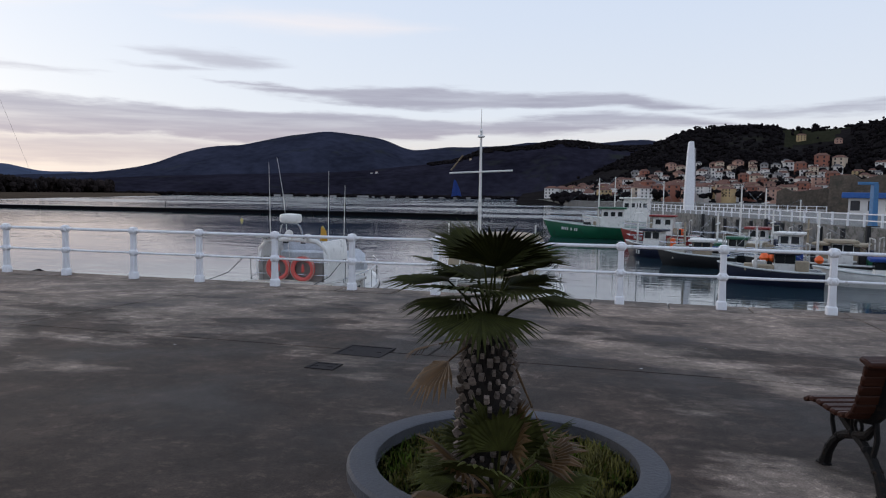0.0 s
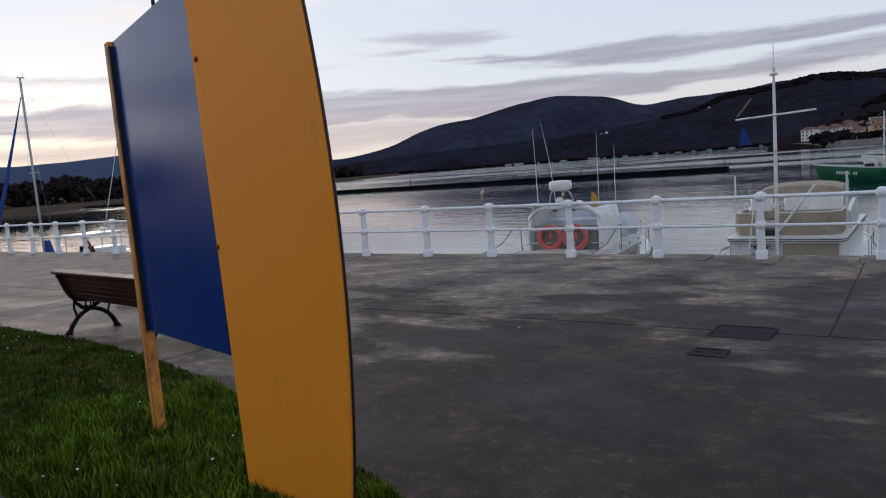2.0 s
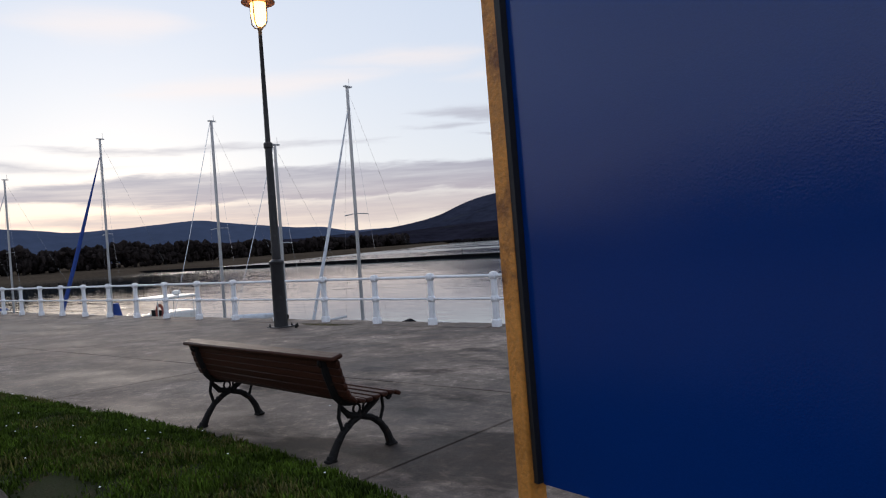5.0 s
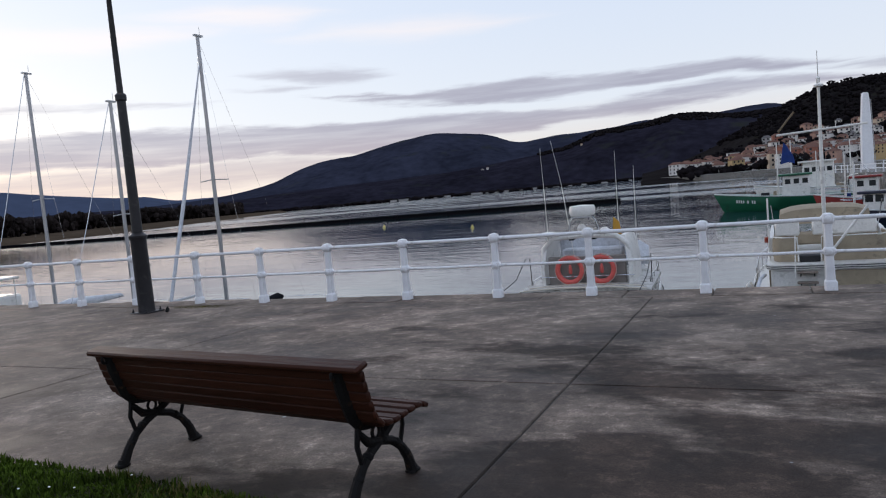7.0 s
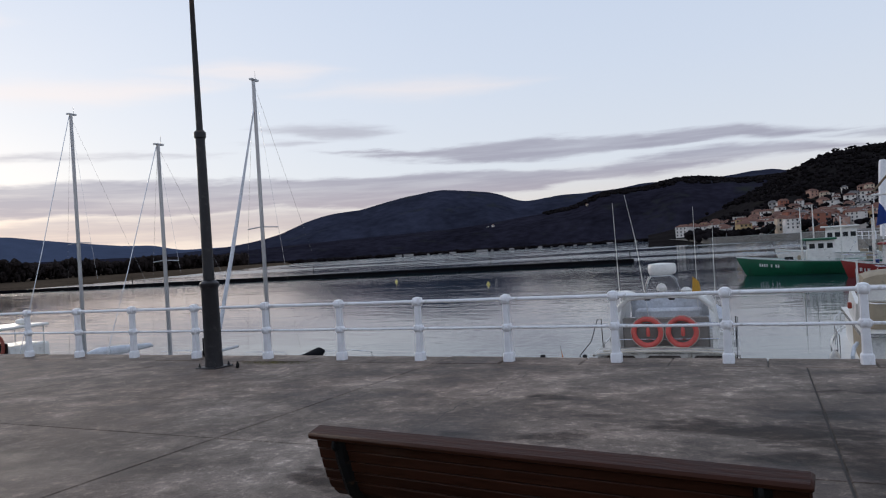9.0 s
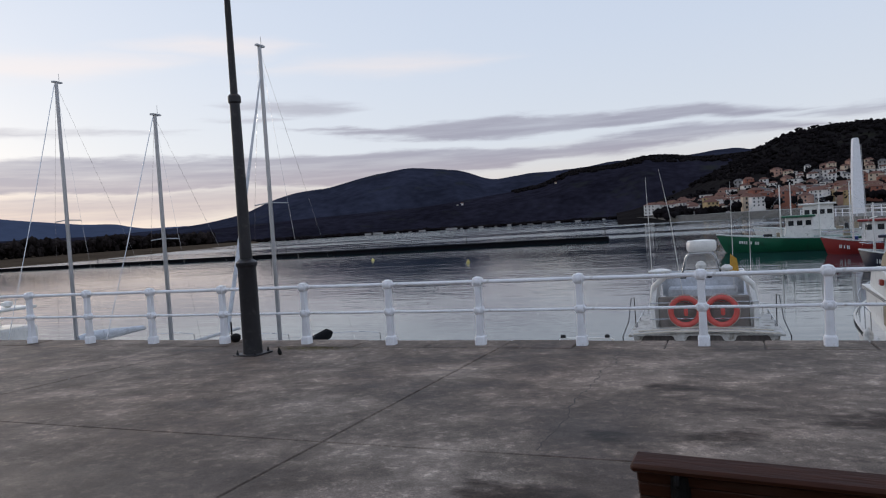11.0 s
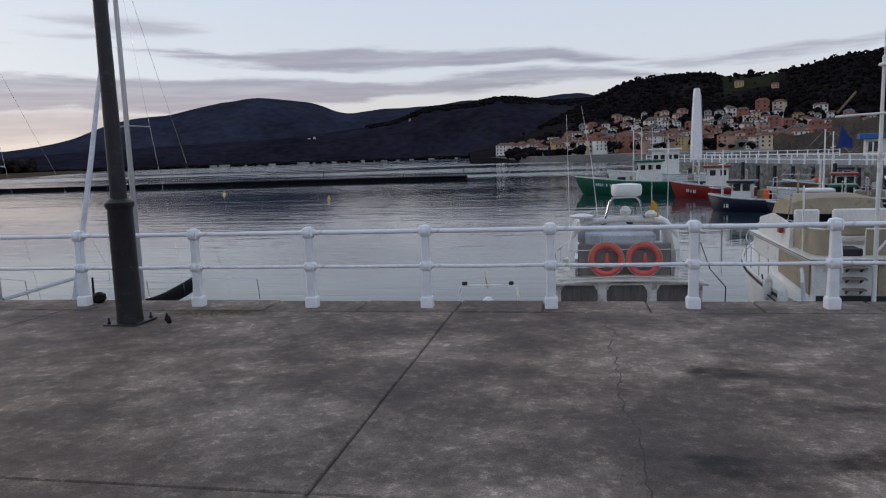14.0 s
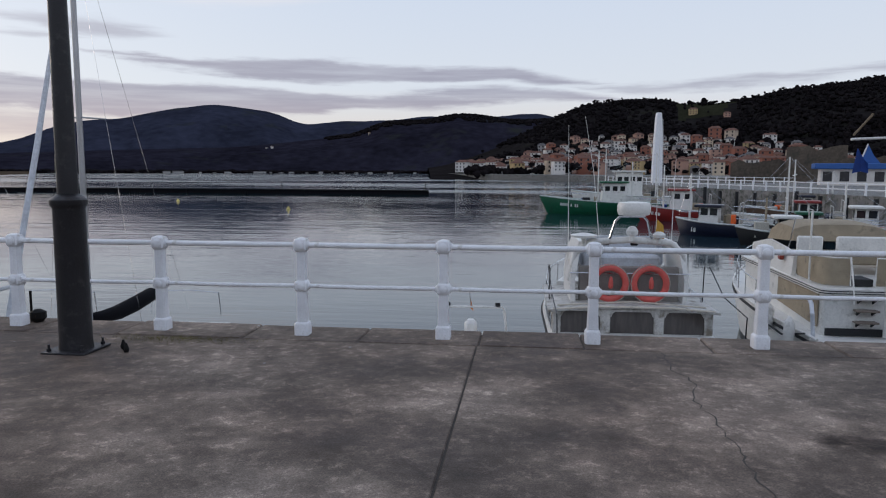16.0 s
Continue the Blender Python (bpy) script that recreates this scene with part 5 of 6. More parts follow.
part("stalk_stub", stub, BARK, palm, "pale cut leaf bases in a diamond pattern", smooth=False)
for k in range(16):
    a = k * 137.5 + 15
    lift = (80, 68, 54, 42, 30, 24)[min(5, k // 3)] + rt.uniform(-5, 5)
    d = Vector((math.cos(radians(a)) * math.cos(radians(lift)), math.sin(radians(a)) * math.cos(radians(lift)), math.sin(radians(lift))))
    up = Vector((-d.x * math.tan(radians(max(-60, min(60, lift)))), -d.y * math.tan(radians(max(-60, min(60, lift)))), 1.0))
    s = Shape()
    fan_leaf(s, Vector((0.03 * math.cos(a), 0.03 * math.sin(a), 1.0)), d, up, rt.uniform(0.24, 0.36), rt.uniform(0.36, 0.46), 0.08 + 0.012 * k, rt, 30, 70,
             Vector((d.x, d.y, 0)).normalized() + Vector((0, 0, (0.9, 0.45, 0.22, 0.05, -0.08, -0.20)[min(5, k // 3)])))
    part("frond", s, PALM, palm, smooth=False)
# short dark shag under the crown
shag = Shape()
for k in range(130):
    a, h, ln = rt.uniform(0, 6.283), rt.uniform(0.70, 0.98), rt.uniform(0.05, 0.11)
    rr = np.interp(h, [p[1] for p in prof], [p[0] for p in prof])
    c, s_ = math.cos(a), math.sin(a)
    shag.add([(rr * c - 0.008 * s_, rr * s_ + 0.008 * c, h), (rr * c + 0.008 * s_, rr * s_ - 0.008 * c, h), ((rr + 0.05) * c, (rr + 0.05) * s_, h - ln)], [(0, 1, 2)])
part("shag", shag, FIBRE, palm, "dark hanging fibres below the crown", smooth=False)
for a, lift, stalk, fan, spread in ((212, -32, 0.20, 0.30, 75), (352, -62, 0.42, 0.36, 10), (168, -12, 0.26, 0.24, 40)):
    d = Vector((math.cos(radians(a)) * math.cos(radians(lift)), math.sin(radians(a)) * math.cos(radians(lift)), math.sin(radians(lift))))
    s = Shape()
    fan_leaf(s, Vector((0.08 * math.cos(radians(a)), 0.08 * math.sin(radians(a)), 0.90)), d, Vector((math.cos(radians(a)), math.sin(radians(a)), 0.6)), stalk, fan, 0.5, rt, 18, spread)
    part("dead_frond", s, PALM_DRY, palm, "brown hanging dead frond", smooth=False)
off = thing("palm_shoot", "low young fan palm shoot at the foot of the palm", "palm shoot", pose(PX + 0.02, PY - 0.32, PZ + PH - 0.06) @ Matrix.Diagonal((0.68, 0.68, 0.68, 1)))
for k in range(15):
    a = k * 137.5 + 20
    lift = (75, 50, 30, 15)[min(3, k // 3)] + rt.uniform(-8, 8)
    d = Vector((math.cos(radians(a)) * math.cos(radians(lift)), math.sin(radians(a)) * math.cos(radians(lift)), math.sin(radians(lift))))
    s = Shape()
    fan_leaf(s, Vector((0, 0, 0.03)), d, Vector((-d.x, -d.y, 0.8)), rt.uniform(0.24, 0.40), rt.uniform(0.28, 0.36), 0.3, rt, 22, 84)
    part("frond", s, YOUNG_PALM if k % 4 else PALM_DRY, off, smooth=False)

second = thing("fan_palm", "small withered fan palm in a bowl planter", "palm tree", pose(-14.85, -7.70, quay_z(-7.70) + PH - 0.06))
part("trunk", Shape().lathe([(0.12, 0.0), (0.12, 0.15), (0.09, 0.26), (0.02, 0.30)], 12), FIBRE, second)
for k in range(14):
    a = k * 137.5
    lift = (70, 45, 25, 5)[min(3, k // 4)]
    d = Vector((math.cos(radians(a)) * math.cos(radians(lift)), math.sin(radians(a)) * math.cos(radians(lift)), math.sin(radians(lift))))
    s = Shape()
    fan_leaf(s, Vector((0, 0, 0.25)), d, Vector((-d.x, -d.y, 0.8)), 0.22, 0.27, 0.4, rt, 20, 80)
    part("frond", s, PALM_DRY if k % 2 else PALM, second, smooth=False)

# ---- mooring iron by the edge ----
mi = Shape().tube([(0, 0, 0.0), (0, 0, 0.36)], 0.014, 8).lathe([(0.05, 0), (0.09, 0.05), (0.085, 0.12), (0.03, 0.15)], 10, None, (0.08, 0.0, 0.0))
o = solid("mooring_iron", mi, IRON, "small black iron mooring post at the quay edge", "bollard")
o.location = (-16.78, 0.17, 0.008)


# ---- boats ----
def hull_shape(L, B, z_stern, z_bow, fine=0.55, tumble=0.9, n=18):
    """Hull lofted from stern (y=0) to bow (y=L); heights are world heights."""
    s, rings_ = Shape(), []
    for i in range(n + 1):
        t = i / n
        half = B / 2 * (1 - max(0, (t - (1 - fine)) / fine) ** 2.2) * (0.90 + 0.10 * min(1, t * 4))
        half = max(half, 0.03)
        top = z_stern + (z_bow - z_stern) * t ** 2.2
        y = L * t
        low = WATER_Z - 0.25
        rake = 0.10 * L * max(0, t - 0.75) / 0.25
        wl = half * (tumble - 0.35 * max(0, t - 0.6))
        wl = max(wl, 0.02)
        rings_.append([(-half, y, top), (-half * 1.02, y, top - 0.12), (-wl, y - rake * 0.6, low + 0.35), (-wl * 0.7, y - rake, low), (wl * 0.7, y - rake, low), (wl, y - rake * 0.6, low + 0.35), (half * 1.02, y, top - 0.12), (half, y, top)])
    return s.loft(rings_)


def strake(L, B, z_stern, z_bow, drop, fine=0.55, n=18, side=1, r=0.03):
    pts = []
    for i in range(n + 1):
        t = i / n
        half = max(0.03, B / 2 * (1 - max(0, (t - (1 - fine)) / fine) ** 2.2) * (0.90 + 0.10 * min(1, t * 4)))
        pts.append((side * (half * 1.02 + 0.01), L * t, z_stern + (z_bow - z_stern) * t ** 2.2 - drop))
    return Shape().tube(pts, r, 6)


def boat_at(name, label, x, y, rz, cat="boat", group="moored boats"):
    return thing(name, label, cat, pose(x, y, 0, 0, 0, rz), group)


def lifebuoy(parent, x, y, z, r=0.325):
    b = part("lifebuoy", Shape().tube([(x + r * math.cos(k * math.pi / 12), y, z + r * math.sin(k * math.pi / 12)) for k in range(24)], 0.072, 10, closed=True), BUOY_RED, parent, "orange-red ring lifebuoy")
    part("light_float", Shape().lathe([(0.03, -0.14), (0.05, -0.10), (0.045, 0.02), (0.02, 0.10)], 10, pose(x + 0.02, y - 0.03, z + 0.04)), BUOY_RED, b, "small red marker float")
    part("grab_line", Shape().tube([(x + (r + 0.06) * math.cos(k * math.pi / 12), y - 0.05, z + (r + 0.06) * math.sin(k * math.pi / 12)) for k in range(24)], 0.010, 5, closed=True), ROPE, b)


# white cabin cruiser with the two lifebuoys
b1 = boat_at("cabin_cruiser", "white cabin cruiser with radar dome and two orange lifebuoys", -8.96, 4.7, 1.5)
part("hull", hull_shape(9.6, 3.15, -1.45, -1.25), GELCOAT, b1)
for sd in (-1, 1):
    part("rubbing_strake", strake(9.6, 3.15, -1.45, -1.25, 0.16, side=sd), RUBBER, b1)
cab = Shape()
hw = 1.55
# aft wall with three openings, side walls, cambered roof
CURTAIN = mat("brown_tinted_window", (0.085, 0.072, 0.066), 0.15, vary=0.35, scale=2.0, fine=9, bump=0.0, stretch=(2, 1, 0.3))
cols = [-hw, -hw + 0.16, -0.62, -0.42, 0.42, 0.62, hw - 0.16, hw]
AY, AZ = 2.05, -0.20          # the aft bulkhead's place, and the drop to its roof
for i in range(0, 7, 2):
    cab.box(((cols[i] + cols[i + 1]) / 2, AY, AZ - 1.08), (cols[i + 1] - cols[i], 0.07, 0.70), None, 0.02)
for i in range(1, 7, 2):
    for xx, sx in ((cols[i], 1), (cols[i + 1], -1)):
        for zz, sz in ((AZ - 0.80, -1), (AZ - 1.40, 1)):
            # rounded window corners
            cab.loft([[(xx - sx * 0.01, y_, zz - sz * 0.01), (xx + sx * 0.11, y_, zz - sz * 0.01), (xx + sx * 0.05, y_, zz + sz * 0.035), (xx + sx * 0.02, y_, zz + sz * 0.10), (xx - sx * 0.01, y_, zz + sz * 0.12)] for y_ in (AY - 0.02, AY + 0.02)])
cab.box((0, AY, AZ - 0.775), (2 * hw, 0.075, 0.06), None, 0.02)
cab.box((0, AY, AZ - 1.50), (2 * hw, 0.075, 0.22), None, 0.02)
for sd in (-1, 1):
    cab.box((sd * (hw - 0.03), 3.3, AZ - 1.15), (0.06, 2.5, 0.62))
cab.box((0, 4.5, AZ - 1.15), (2 * hw - 0.1, 0.06, 0.62))
part("cabin", cab, WORN_WHITE, b1)
for x0, x1 in ((cols[1], cols[2]), (cols[3], cols[4]), (cols[5], cols[6])):
    part("window", Shape().box(((x0 + x1) / 2, AY + 0.03, AZ - 1.09), (x1 - x0 + 0.02, 0.02, 0.62)), CURTAIN, b1, "brown tinted cabin window")
for sd in (-1, 1):
    for y0 in (2.6, 3.3, 4.0):
        part("window", Shape().box((sd * (hw + 0.004), y0, AZ - 1.10), (0.015, 0.5, 0.30)), GLASS, b1)
rf = Shape()
rings_ = []
for j in range(9):
    u = -1 + 2 * j / 8
    cam_ = 0.10 * (1 - u * u)
    rings_.append([(u * (hw + 0.10), AY - 0.15, AZ - 0.81 + cam_), (u * (hw + 0.10), AY - 0.15, AZ - 0.765 + cam_), (u * (hw + 0.06), 4.7, AZ - 0.72 + cam_), (u * (hw + 0.06), 4.7, AZ - 0.80 + cam_)])
part("cabin_roof", rf.loft(rings_), WORN_WHITE, b1, "weathered stained white cabin roof")
part("roof_rail", Shape().tube([(-hw, AY - 0.13, AZ - 0.75), (-0.7, AY - 0.16, AZ - 0.68), (0.7, AY - 0.16, AZ - 0.68), (hw, AY - 0.13, AZ - 0.75)], 0.020, 6).tube([(-hw + 0.1, AY + 0.15, AZ - 0.72), (0, AY + 0.10, AZ - 0.62), (hw - 0.1, AY + 0.15, AZ - 0.72)], 0.016, 6), CREAM, b1)
fly = Shape()
rings_ = []
for a, w, h0 in ((2.55, 1.16, -0.98), (2.50, 1.18, -0.45), (2.62, 1.10, 0.05), (2.80, 0.98, 0.30)):
    rings_.append([(-w, a + 1.6, h0), (-w, a, h0), (-w + 0.10, a - 0.05, h0), (-w + 0.12, a + 1.6, h0)])
fly.loft(rings_)
rings_2 = [[(-x, y, z) for x, y, z in q] for q in rings_]
part("flybridge_side", fly, GELCOAT, b1)
fly = Shape().loft(rings_2)
part("flybridge_side", fly, GELCOAT, b1)
part("flybridge_seat", Shape().box((0, 2.62, -0.54), (2.0, 0.10, 0.74), None, 0.03), mat("grey_seat_vinyl", (0.24, 0.22, 0.20), 0.6, vary=0.2), b1, "grey flybridge seat back")
part("windscreen", Shape().box((0, 3.9, 0.02), (1.9, 0.05, 0.62), pose(0, 0, 0)).box((0, 3.6, -0.3), (1.6, 0.5, 0.5), None, 0.05), TARP, b1, "grey-white covered console")
arch = Shape()
arch.tube([(-1.16, 2.75, -0.5), (-1.08, 2.62, 0.08), (-0.80, 2.55, 0.32), (0, 2.5, 0.38), (0.80, 2.55, 0.32), (1.08, 2.62, 0.08), (1.16, 2.75, -0.5)], 0.07, 10)
part("radar_arch", arch, GELCOAT, b1, "white tubular radar arch")
leg = Shape()
for sx in (-0.26, 0.26):
    leg.tube([(sx * 1.6, 2.5, 0.38), (sx * 1.2, 2.45, 0.76), (sx * 0.8, 2.4, 0.88)], 0.025, 8)
leg.tube([(-0.25, 2.4, 0.86), (0.25, 2.4, 0.86)], 0.03, 8)
part("radar_stand", leg, STEEL, b1)
part("radome", Shape().lathe([(0.20, 0.90), (0.30, 0.92), (0.325, 0.98), (0.325, 1.10), (0.30, 1.16), (0.10, 1.18)], 24, None, (0.03, 2.4, -0.03)), GELCOAT, b1, "white flat radar dome")
part("antenna_dome", Shape().lathe([(0.05, 0.40), (0.05, 0.50), (0.11, 0.53), (0.12, 0.60), (0.07, 0.68), (0.01, 0.70)], 14, None, (0, 2.35, -0.03)), GELCOAT, b1)
part("antenna_dome", Shape().lathe([(0.03, 0.36), (0.03, 0.44), (0.12, 0.47), (0.13, 0.52), (0.06, 0.58)], 14, None, (0.55, 2.45, -0.03)), GELCOAT, b1)
part("satellite_disc", Shape().lathe([(0.04, 0.30), (0.05, 0.42), (0.26, 0.45), (0.27, 0.49), (0.10, 0.53)], 18, None, (-0.92, 2.55, -0.03)), GELCOAT, b1)
for x, y, h, lean in ((-1.15, 3.4, 3.2, -0.05), (-0.45, 3.3, 3.4, -0.42), (0.72, 3.6, 2.9, 0.02), (1.12, 3.9, 2.4, 0.04)):
    part("whip_antenna", Shape().tube([(x, y, -0.3), (x + lean * 0.5, y, h * 0.5), (x + lean, y, h * 0.85)], [0.010, 0.007, 0.004], 6), GELCOAT, b1)
for x in (-0.40, 0.40):
    lifebuoy(b1, x, 2.42, -0.50)
part("grab_rail", Shape().tube([(-1.2, 2.46, -0.30), (1.2, 2.46, -0.30)], 0.012, 6).tube([(-1.2, 2.46, -0.68), (1.2, 2.46, -0.68)], 0.012, 6), STEEL, b1)
part("flag", Shape().add([(0.62, 3.2, 0.30), (0.66, 3.2, 0.75), (0.80, 3.25, 0.62), (0.84, 3.28, 0.28)], [(0, 1, 2, 3)]), mat("ochre_flag", (0.55, 0.30, 0.04), 0.8), b1)
# deck load under loose covers, and the guard rail forward
for k, (x, y, z, w, h) in enumerate(((-0.5, 4.4, -0.40, 0.55, 0.42), (0.25, 4.8, -0.38, 0.60, 0.45), (0.75, 5.6, -0.55, 0.45, 0.5), (-0.3, 6.0, -0.7, 0.6, 0.4), (0.5, 6.6, -0.8, 0.4, 0.42))):
    b, f = CL2[k % 6]
    part("cover", Shape().add([(q[0] * w + x, q[1] * w + y, max(q[2], -0.5) * h + z) for q in b], f), TARP, b1, "crumpled pale blue-white cover")
part("foredeck", Shape().loft([[(-1.35, 4.5, -1.4), (1.35, 4.5, -1.4), (1.30, 4.5, -0.80), (-1.30, 4.5, -0.80)], [(-0.9, 7.6, -1.32), (0.9, 7.6, -1.32), (0.75, 7.4, -0.98), (-0.75, 7.4, -0.98)]]), GELCOAT, b1)
gr = Shape()
for sd in (-1, 1):
    line = []
    for k in range(8):
        t = 0.30 + 0.66 * k / 7
        half = 3.15 / 2 * (1 - max(0, (t - 0.45) / 0.55) ** 2.2) * 0.97
        top = -1.45 + 0.2 * t ** 2.2
        gr.tube([(sd * half, 9.6 * t, top), (sd * half, 9.6 * t, top + 0.62)], 0.013, 6)
        line.append((sd * half, 9.6 * t, top + 0.62))
    gr.tube(line, 0.014, 6)
part("guard_rail", gr, STEEL, b1)
for sd in (-1, 1):
    part("stern_rail", Shape().tube([(sd * 1.58, 0.3, -1.4), (sd * 1.60, 0.3, -0.72), (sd * 1.60, 1.6, -0.60), (sd * 1.62, 2.6, -0.20), (sd * 1.58, 2.9, -0.2), (sd * 1.56, 2.9, -1.3)], 0.012, 6), LAMP_PAINT, b1, "dark tubular stern rail")
for x in (-0.42, 0.16):
    part("loudspeaker", Shape().box((x, 2.98, 0.26), (0.15, 0.12, 0.09), None, 0.02), RUBBER, b1, "small black loudspeaker")

# cream trawler yacht, stern to the quay, with the signal mast
b2 = boat_at("trawler_yacht", "cream motor yacht with tan canvas flybridge and tall signal mast", -3.38, 7.92, -1.2)
part("hull", hull_shape(10.0, 3.6, -1.78, -1.30), GELCOAT, b2)
for sd in (-1, 1):
    part("rubbing_strake", strake(10.0, 3.6, -1.78, -1.30, 0.10, side=sd, r=0.035), RUBBER, b2)
    part("bulwark_cap", strake(10.0, 3.6, -1.76, -1.28, -0.02, side=sd, r=0.030), GELCOAT, b2, "pale bulwark capping")


def rounded(w, y0, y1, r=0.22, n=5):
    """Plan of a deck: square forward, rounded at the two stern corners."""
    pts = [(-w, y1)]
    for k in range(n + 1):
        a = math.pi + math.pi / 2 * k / n
        pts.append((-w + r + r * math.cos(a), y0 + r + r * math.sin(a)))
    return pts + [(-x, y) for x, y in reversed(pts)]


part("deckhouse", Shape().prism(rounded(1.36, 0.62, 6.4, 0.10), -1.9, -0.86), GELCOAT, b2)
part("boat_deck", Shape().prism(rounded(1.44, 0.52, 6.6), -0.87, -0.745), GELCOAT, b2, "white boat deck with a moulded edge")
for z in (-0.835, -0.785):
    part("pinstripe", Shape().tube([(x, y, z) for x, y in rounded(1.444, 0.516, 6.6)], 0.011, 5), RUBBER, b2, "dark pinstripe round the deck edge")
for sd in (-1, 1):
    part("coaming", Shape().loft([[(sd * (1.40 - i), y, -0.75), (sd * (1.30 - i), y, -0.75), (sd * (1.26 - i), y, -0.75 + h), (sd * (1.36 - i), y, -0.75 + h)] for y, h, i in ((2.5, 0.50, 0.0), (3.2, 0.62, 0.0), (4.6, 0.70, 0.04), (6.2, 0.45, 0.12))]), GELCOAT, b2, "white flybridge coaming")


def cloth(path, z0, z1, bulge=0.03, thick=0.03):
    """A laced weather cloth along a plan path, slightly bellied."""
    rings_c = []
    for i, (x, y) in enumerate(path):
        x0, y0 = path[max(0, i - 1)]
        x1, y1 = path[min(len(path) - 1, i + 1)]
        d = Vector((x1 - x0, y1 - y0)).normalized()
        n = Vector((d.y, -d.x))
        ring = []
        for k in range(6):
            t = k / 5
            o = bulge * math.sin(math.pi * t)
            ring.append((x + n.x * o, y + n.y * o, z0 + (z1 - z0) * t))
        for k in range(5, -1, -1):
            t = k / 5
            o = bulge * math.sin(math.pi * t) - thick
            ring.append((x + n.x * o, y + n.y * o, z0 + (z1 - z0) * t))
        rings_c.append(ring)
    return Shape().loft(rings_c)


part("weather_cloth", cloth([(-1.26, 2.55), (-1.28, 1.9), (-1.27, 1.2), (-1.20, 1.02), (-1.06, 0.92), (-0.74, 0.90)], -0.72, -0.14), CANVAS, b2, "tan weather cloth round the stern corner")
part("weather_cloth", cloth([(-0.20, 0.90), (0.5, 0.90), (1.06, 0.92), (1.20, 1.02), (1.27, 1.2), (1.28, 1.9), (1.26, 2.55)], -0.72, -0.14), CANVAS, b2, "tan weather cloth across the stern")
part("cloth_rail", Shape().tube([(-1.26, 2.55, -0.11), (-1.28, 1.2, -0.11), (-1.06, 0.92, -0.11), (-0.74, 0.90, -0.11), (-0.72, 0.88, -0.72)], 0.018, 6).tube([(1.26, 2.55, -0.11), (1.28, 1.2, -0.11), (1.06, 0.92, -0.11), (-0.20, 0.90, -0.11), (-0.22, 0.88, -0.72)], 0.018, 6), GELCOAT, b2)
part("seat_back", Shape().box((-0.93, 2.75, -0.02), (0.60, 0.10, 0.44), None, 0.04), GELCOAT, b2, "white moulded seat back")
part("seat_back", Shape().box((0.42, 2.75, -0.02), (1.50, 0.10, 0.44), None, 0.04), GELCOAT, b2, "long white moulded seat back")
part("seat", Shape().box((0.0, 3.15, -0.35), (2.4, 0.75, 0.30), None, 0.05), CANVAS, b2)
rings_ = []
for j in range(9):
    u = -1 + 2 * j / 8
    z = 0.36 + 0.12 * (1 - u ** 4)
    rings_.append([(1.10 * u, 3.35, 0.02), (1.08 * u, 3.45, z - 0.05), (1.08 * u, 3.7, z), (1.08 * u, 4.6, z + 0.02), (1.10 * u, 5.1, z - 0.18), (1.12 * u, 5.3, -0.10)])
part("folded_top", Shape().loft(rings_, closed=True), CANVAS, b2, "tan canvas cover over the helm")
for x in (-1.37, 1.37):
    part("canopy_pole", Shape().tube([(x, 1.45, -0.75), (x * 1.0, 1.49, 0.88)], 0.022, 8), GELCOAT, b2)
    part("canopy_pole", Shape().tube([(x * 0.9, 3.3, -0.2), (x * 0.95, 2.7, 0.62)], 0.014, 6), STEEL, b2)
# aft bulkhead: steps, doorway, canvas
part("aft_canvas", Shape().box((0.62, 0.60, -1.26), (1.30, 0.03, 0.70), None, 0.01), CANVAS, b2, "tan canvas aft panel")
part("side_canvas", Shape().add([(-1.375, 0.80, -1.62), (-1.375, 3.4, -1.50), (-1.375, 3.4, -0.90), (-1.375, 0.80, -0.90), (-1.40, 0.80, -1.62), (-1.40, 3.4, -1.50), (-1.40, 3.4, -0.90), (-1.40, 0.80, -0.90)],
                                [(0, 1, 2, 3), (7, 6, 5, 4), (0, 4, 5, 1), (1, 5, 6, 2), (2, 6, 7, 3), (3, 7, 4, 0)]), CANVAS, b2, "tan side curtain", smooth=False)
# dark block stands in for the shade in the stair opening
part("stair_gap_shade", Shape().box((-0.47, 1.25, -0.66), (0.50, 0.60, 0.16), None, 0.02), RUBBER, b2, "dark block in place of the shaded gap at the head of the steps")
TEAK = mat("teak_step", (0.20, 0.16, 0.13), 0.7, vary=0.3)
for k in range(3):
    z = -0.93 - 0.25 * k
    part("step", Shape().box((-0.55, 0.44, z), (0.46, 0.22, 0.035), None, 0.008), TEAK, b2, "weathered teak boarding step")
    for x in (-0.70, -0.40):
        part("step_bracket", Shape().add([(x - 0.012, 0.54, z - 0.02), (x - 0.012, 0.36, z - 0.02), (x - 0.012, 0.54, z - 0.12), (x + 0.012, 0.54, z - 0.02), (x + 0.012, 0.36, z - 0.02), (x + 0.012, 0.54, z - 0.12)], [(0, 1, 2), (5, 4, 3), (0, 3, 4, 1), (1, 4, 5, 2), (2, 5, 3, 0)]), RUBBER, b2, smooth=False)
part("step_rail", Shape().tube([(-0.82, 0.40, -1.05), (-0.80, 0.55, -0.6), (-0.78, 0.80, -0.05)], 0.016, 6), GELCOAT, b2)
# black band painted in for the shaded gap at the foot of the aft wall
part("stern_gap", Shape().box((-0.2, 0.585, -1.68), (2.2, 0.05, 0.16), None, 0.01), RUBBER, b2, "black strip in place of the dark gap below the steps")
MX, MY = -0.14, 0.46
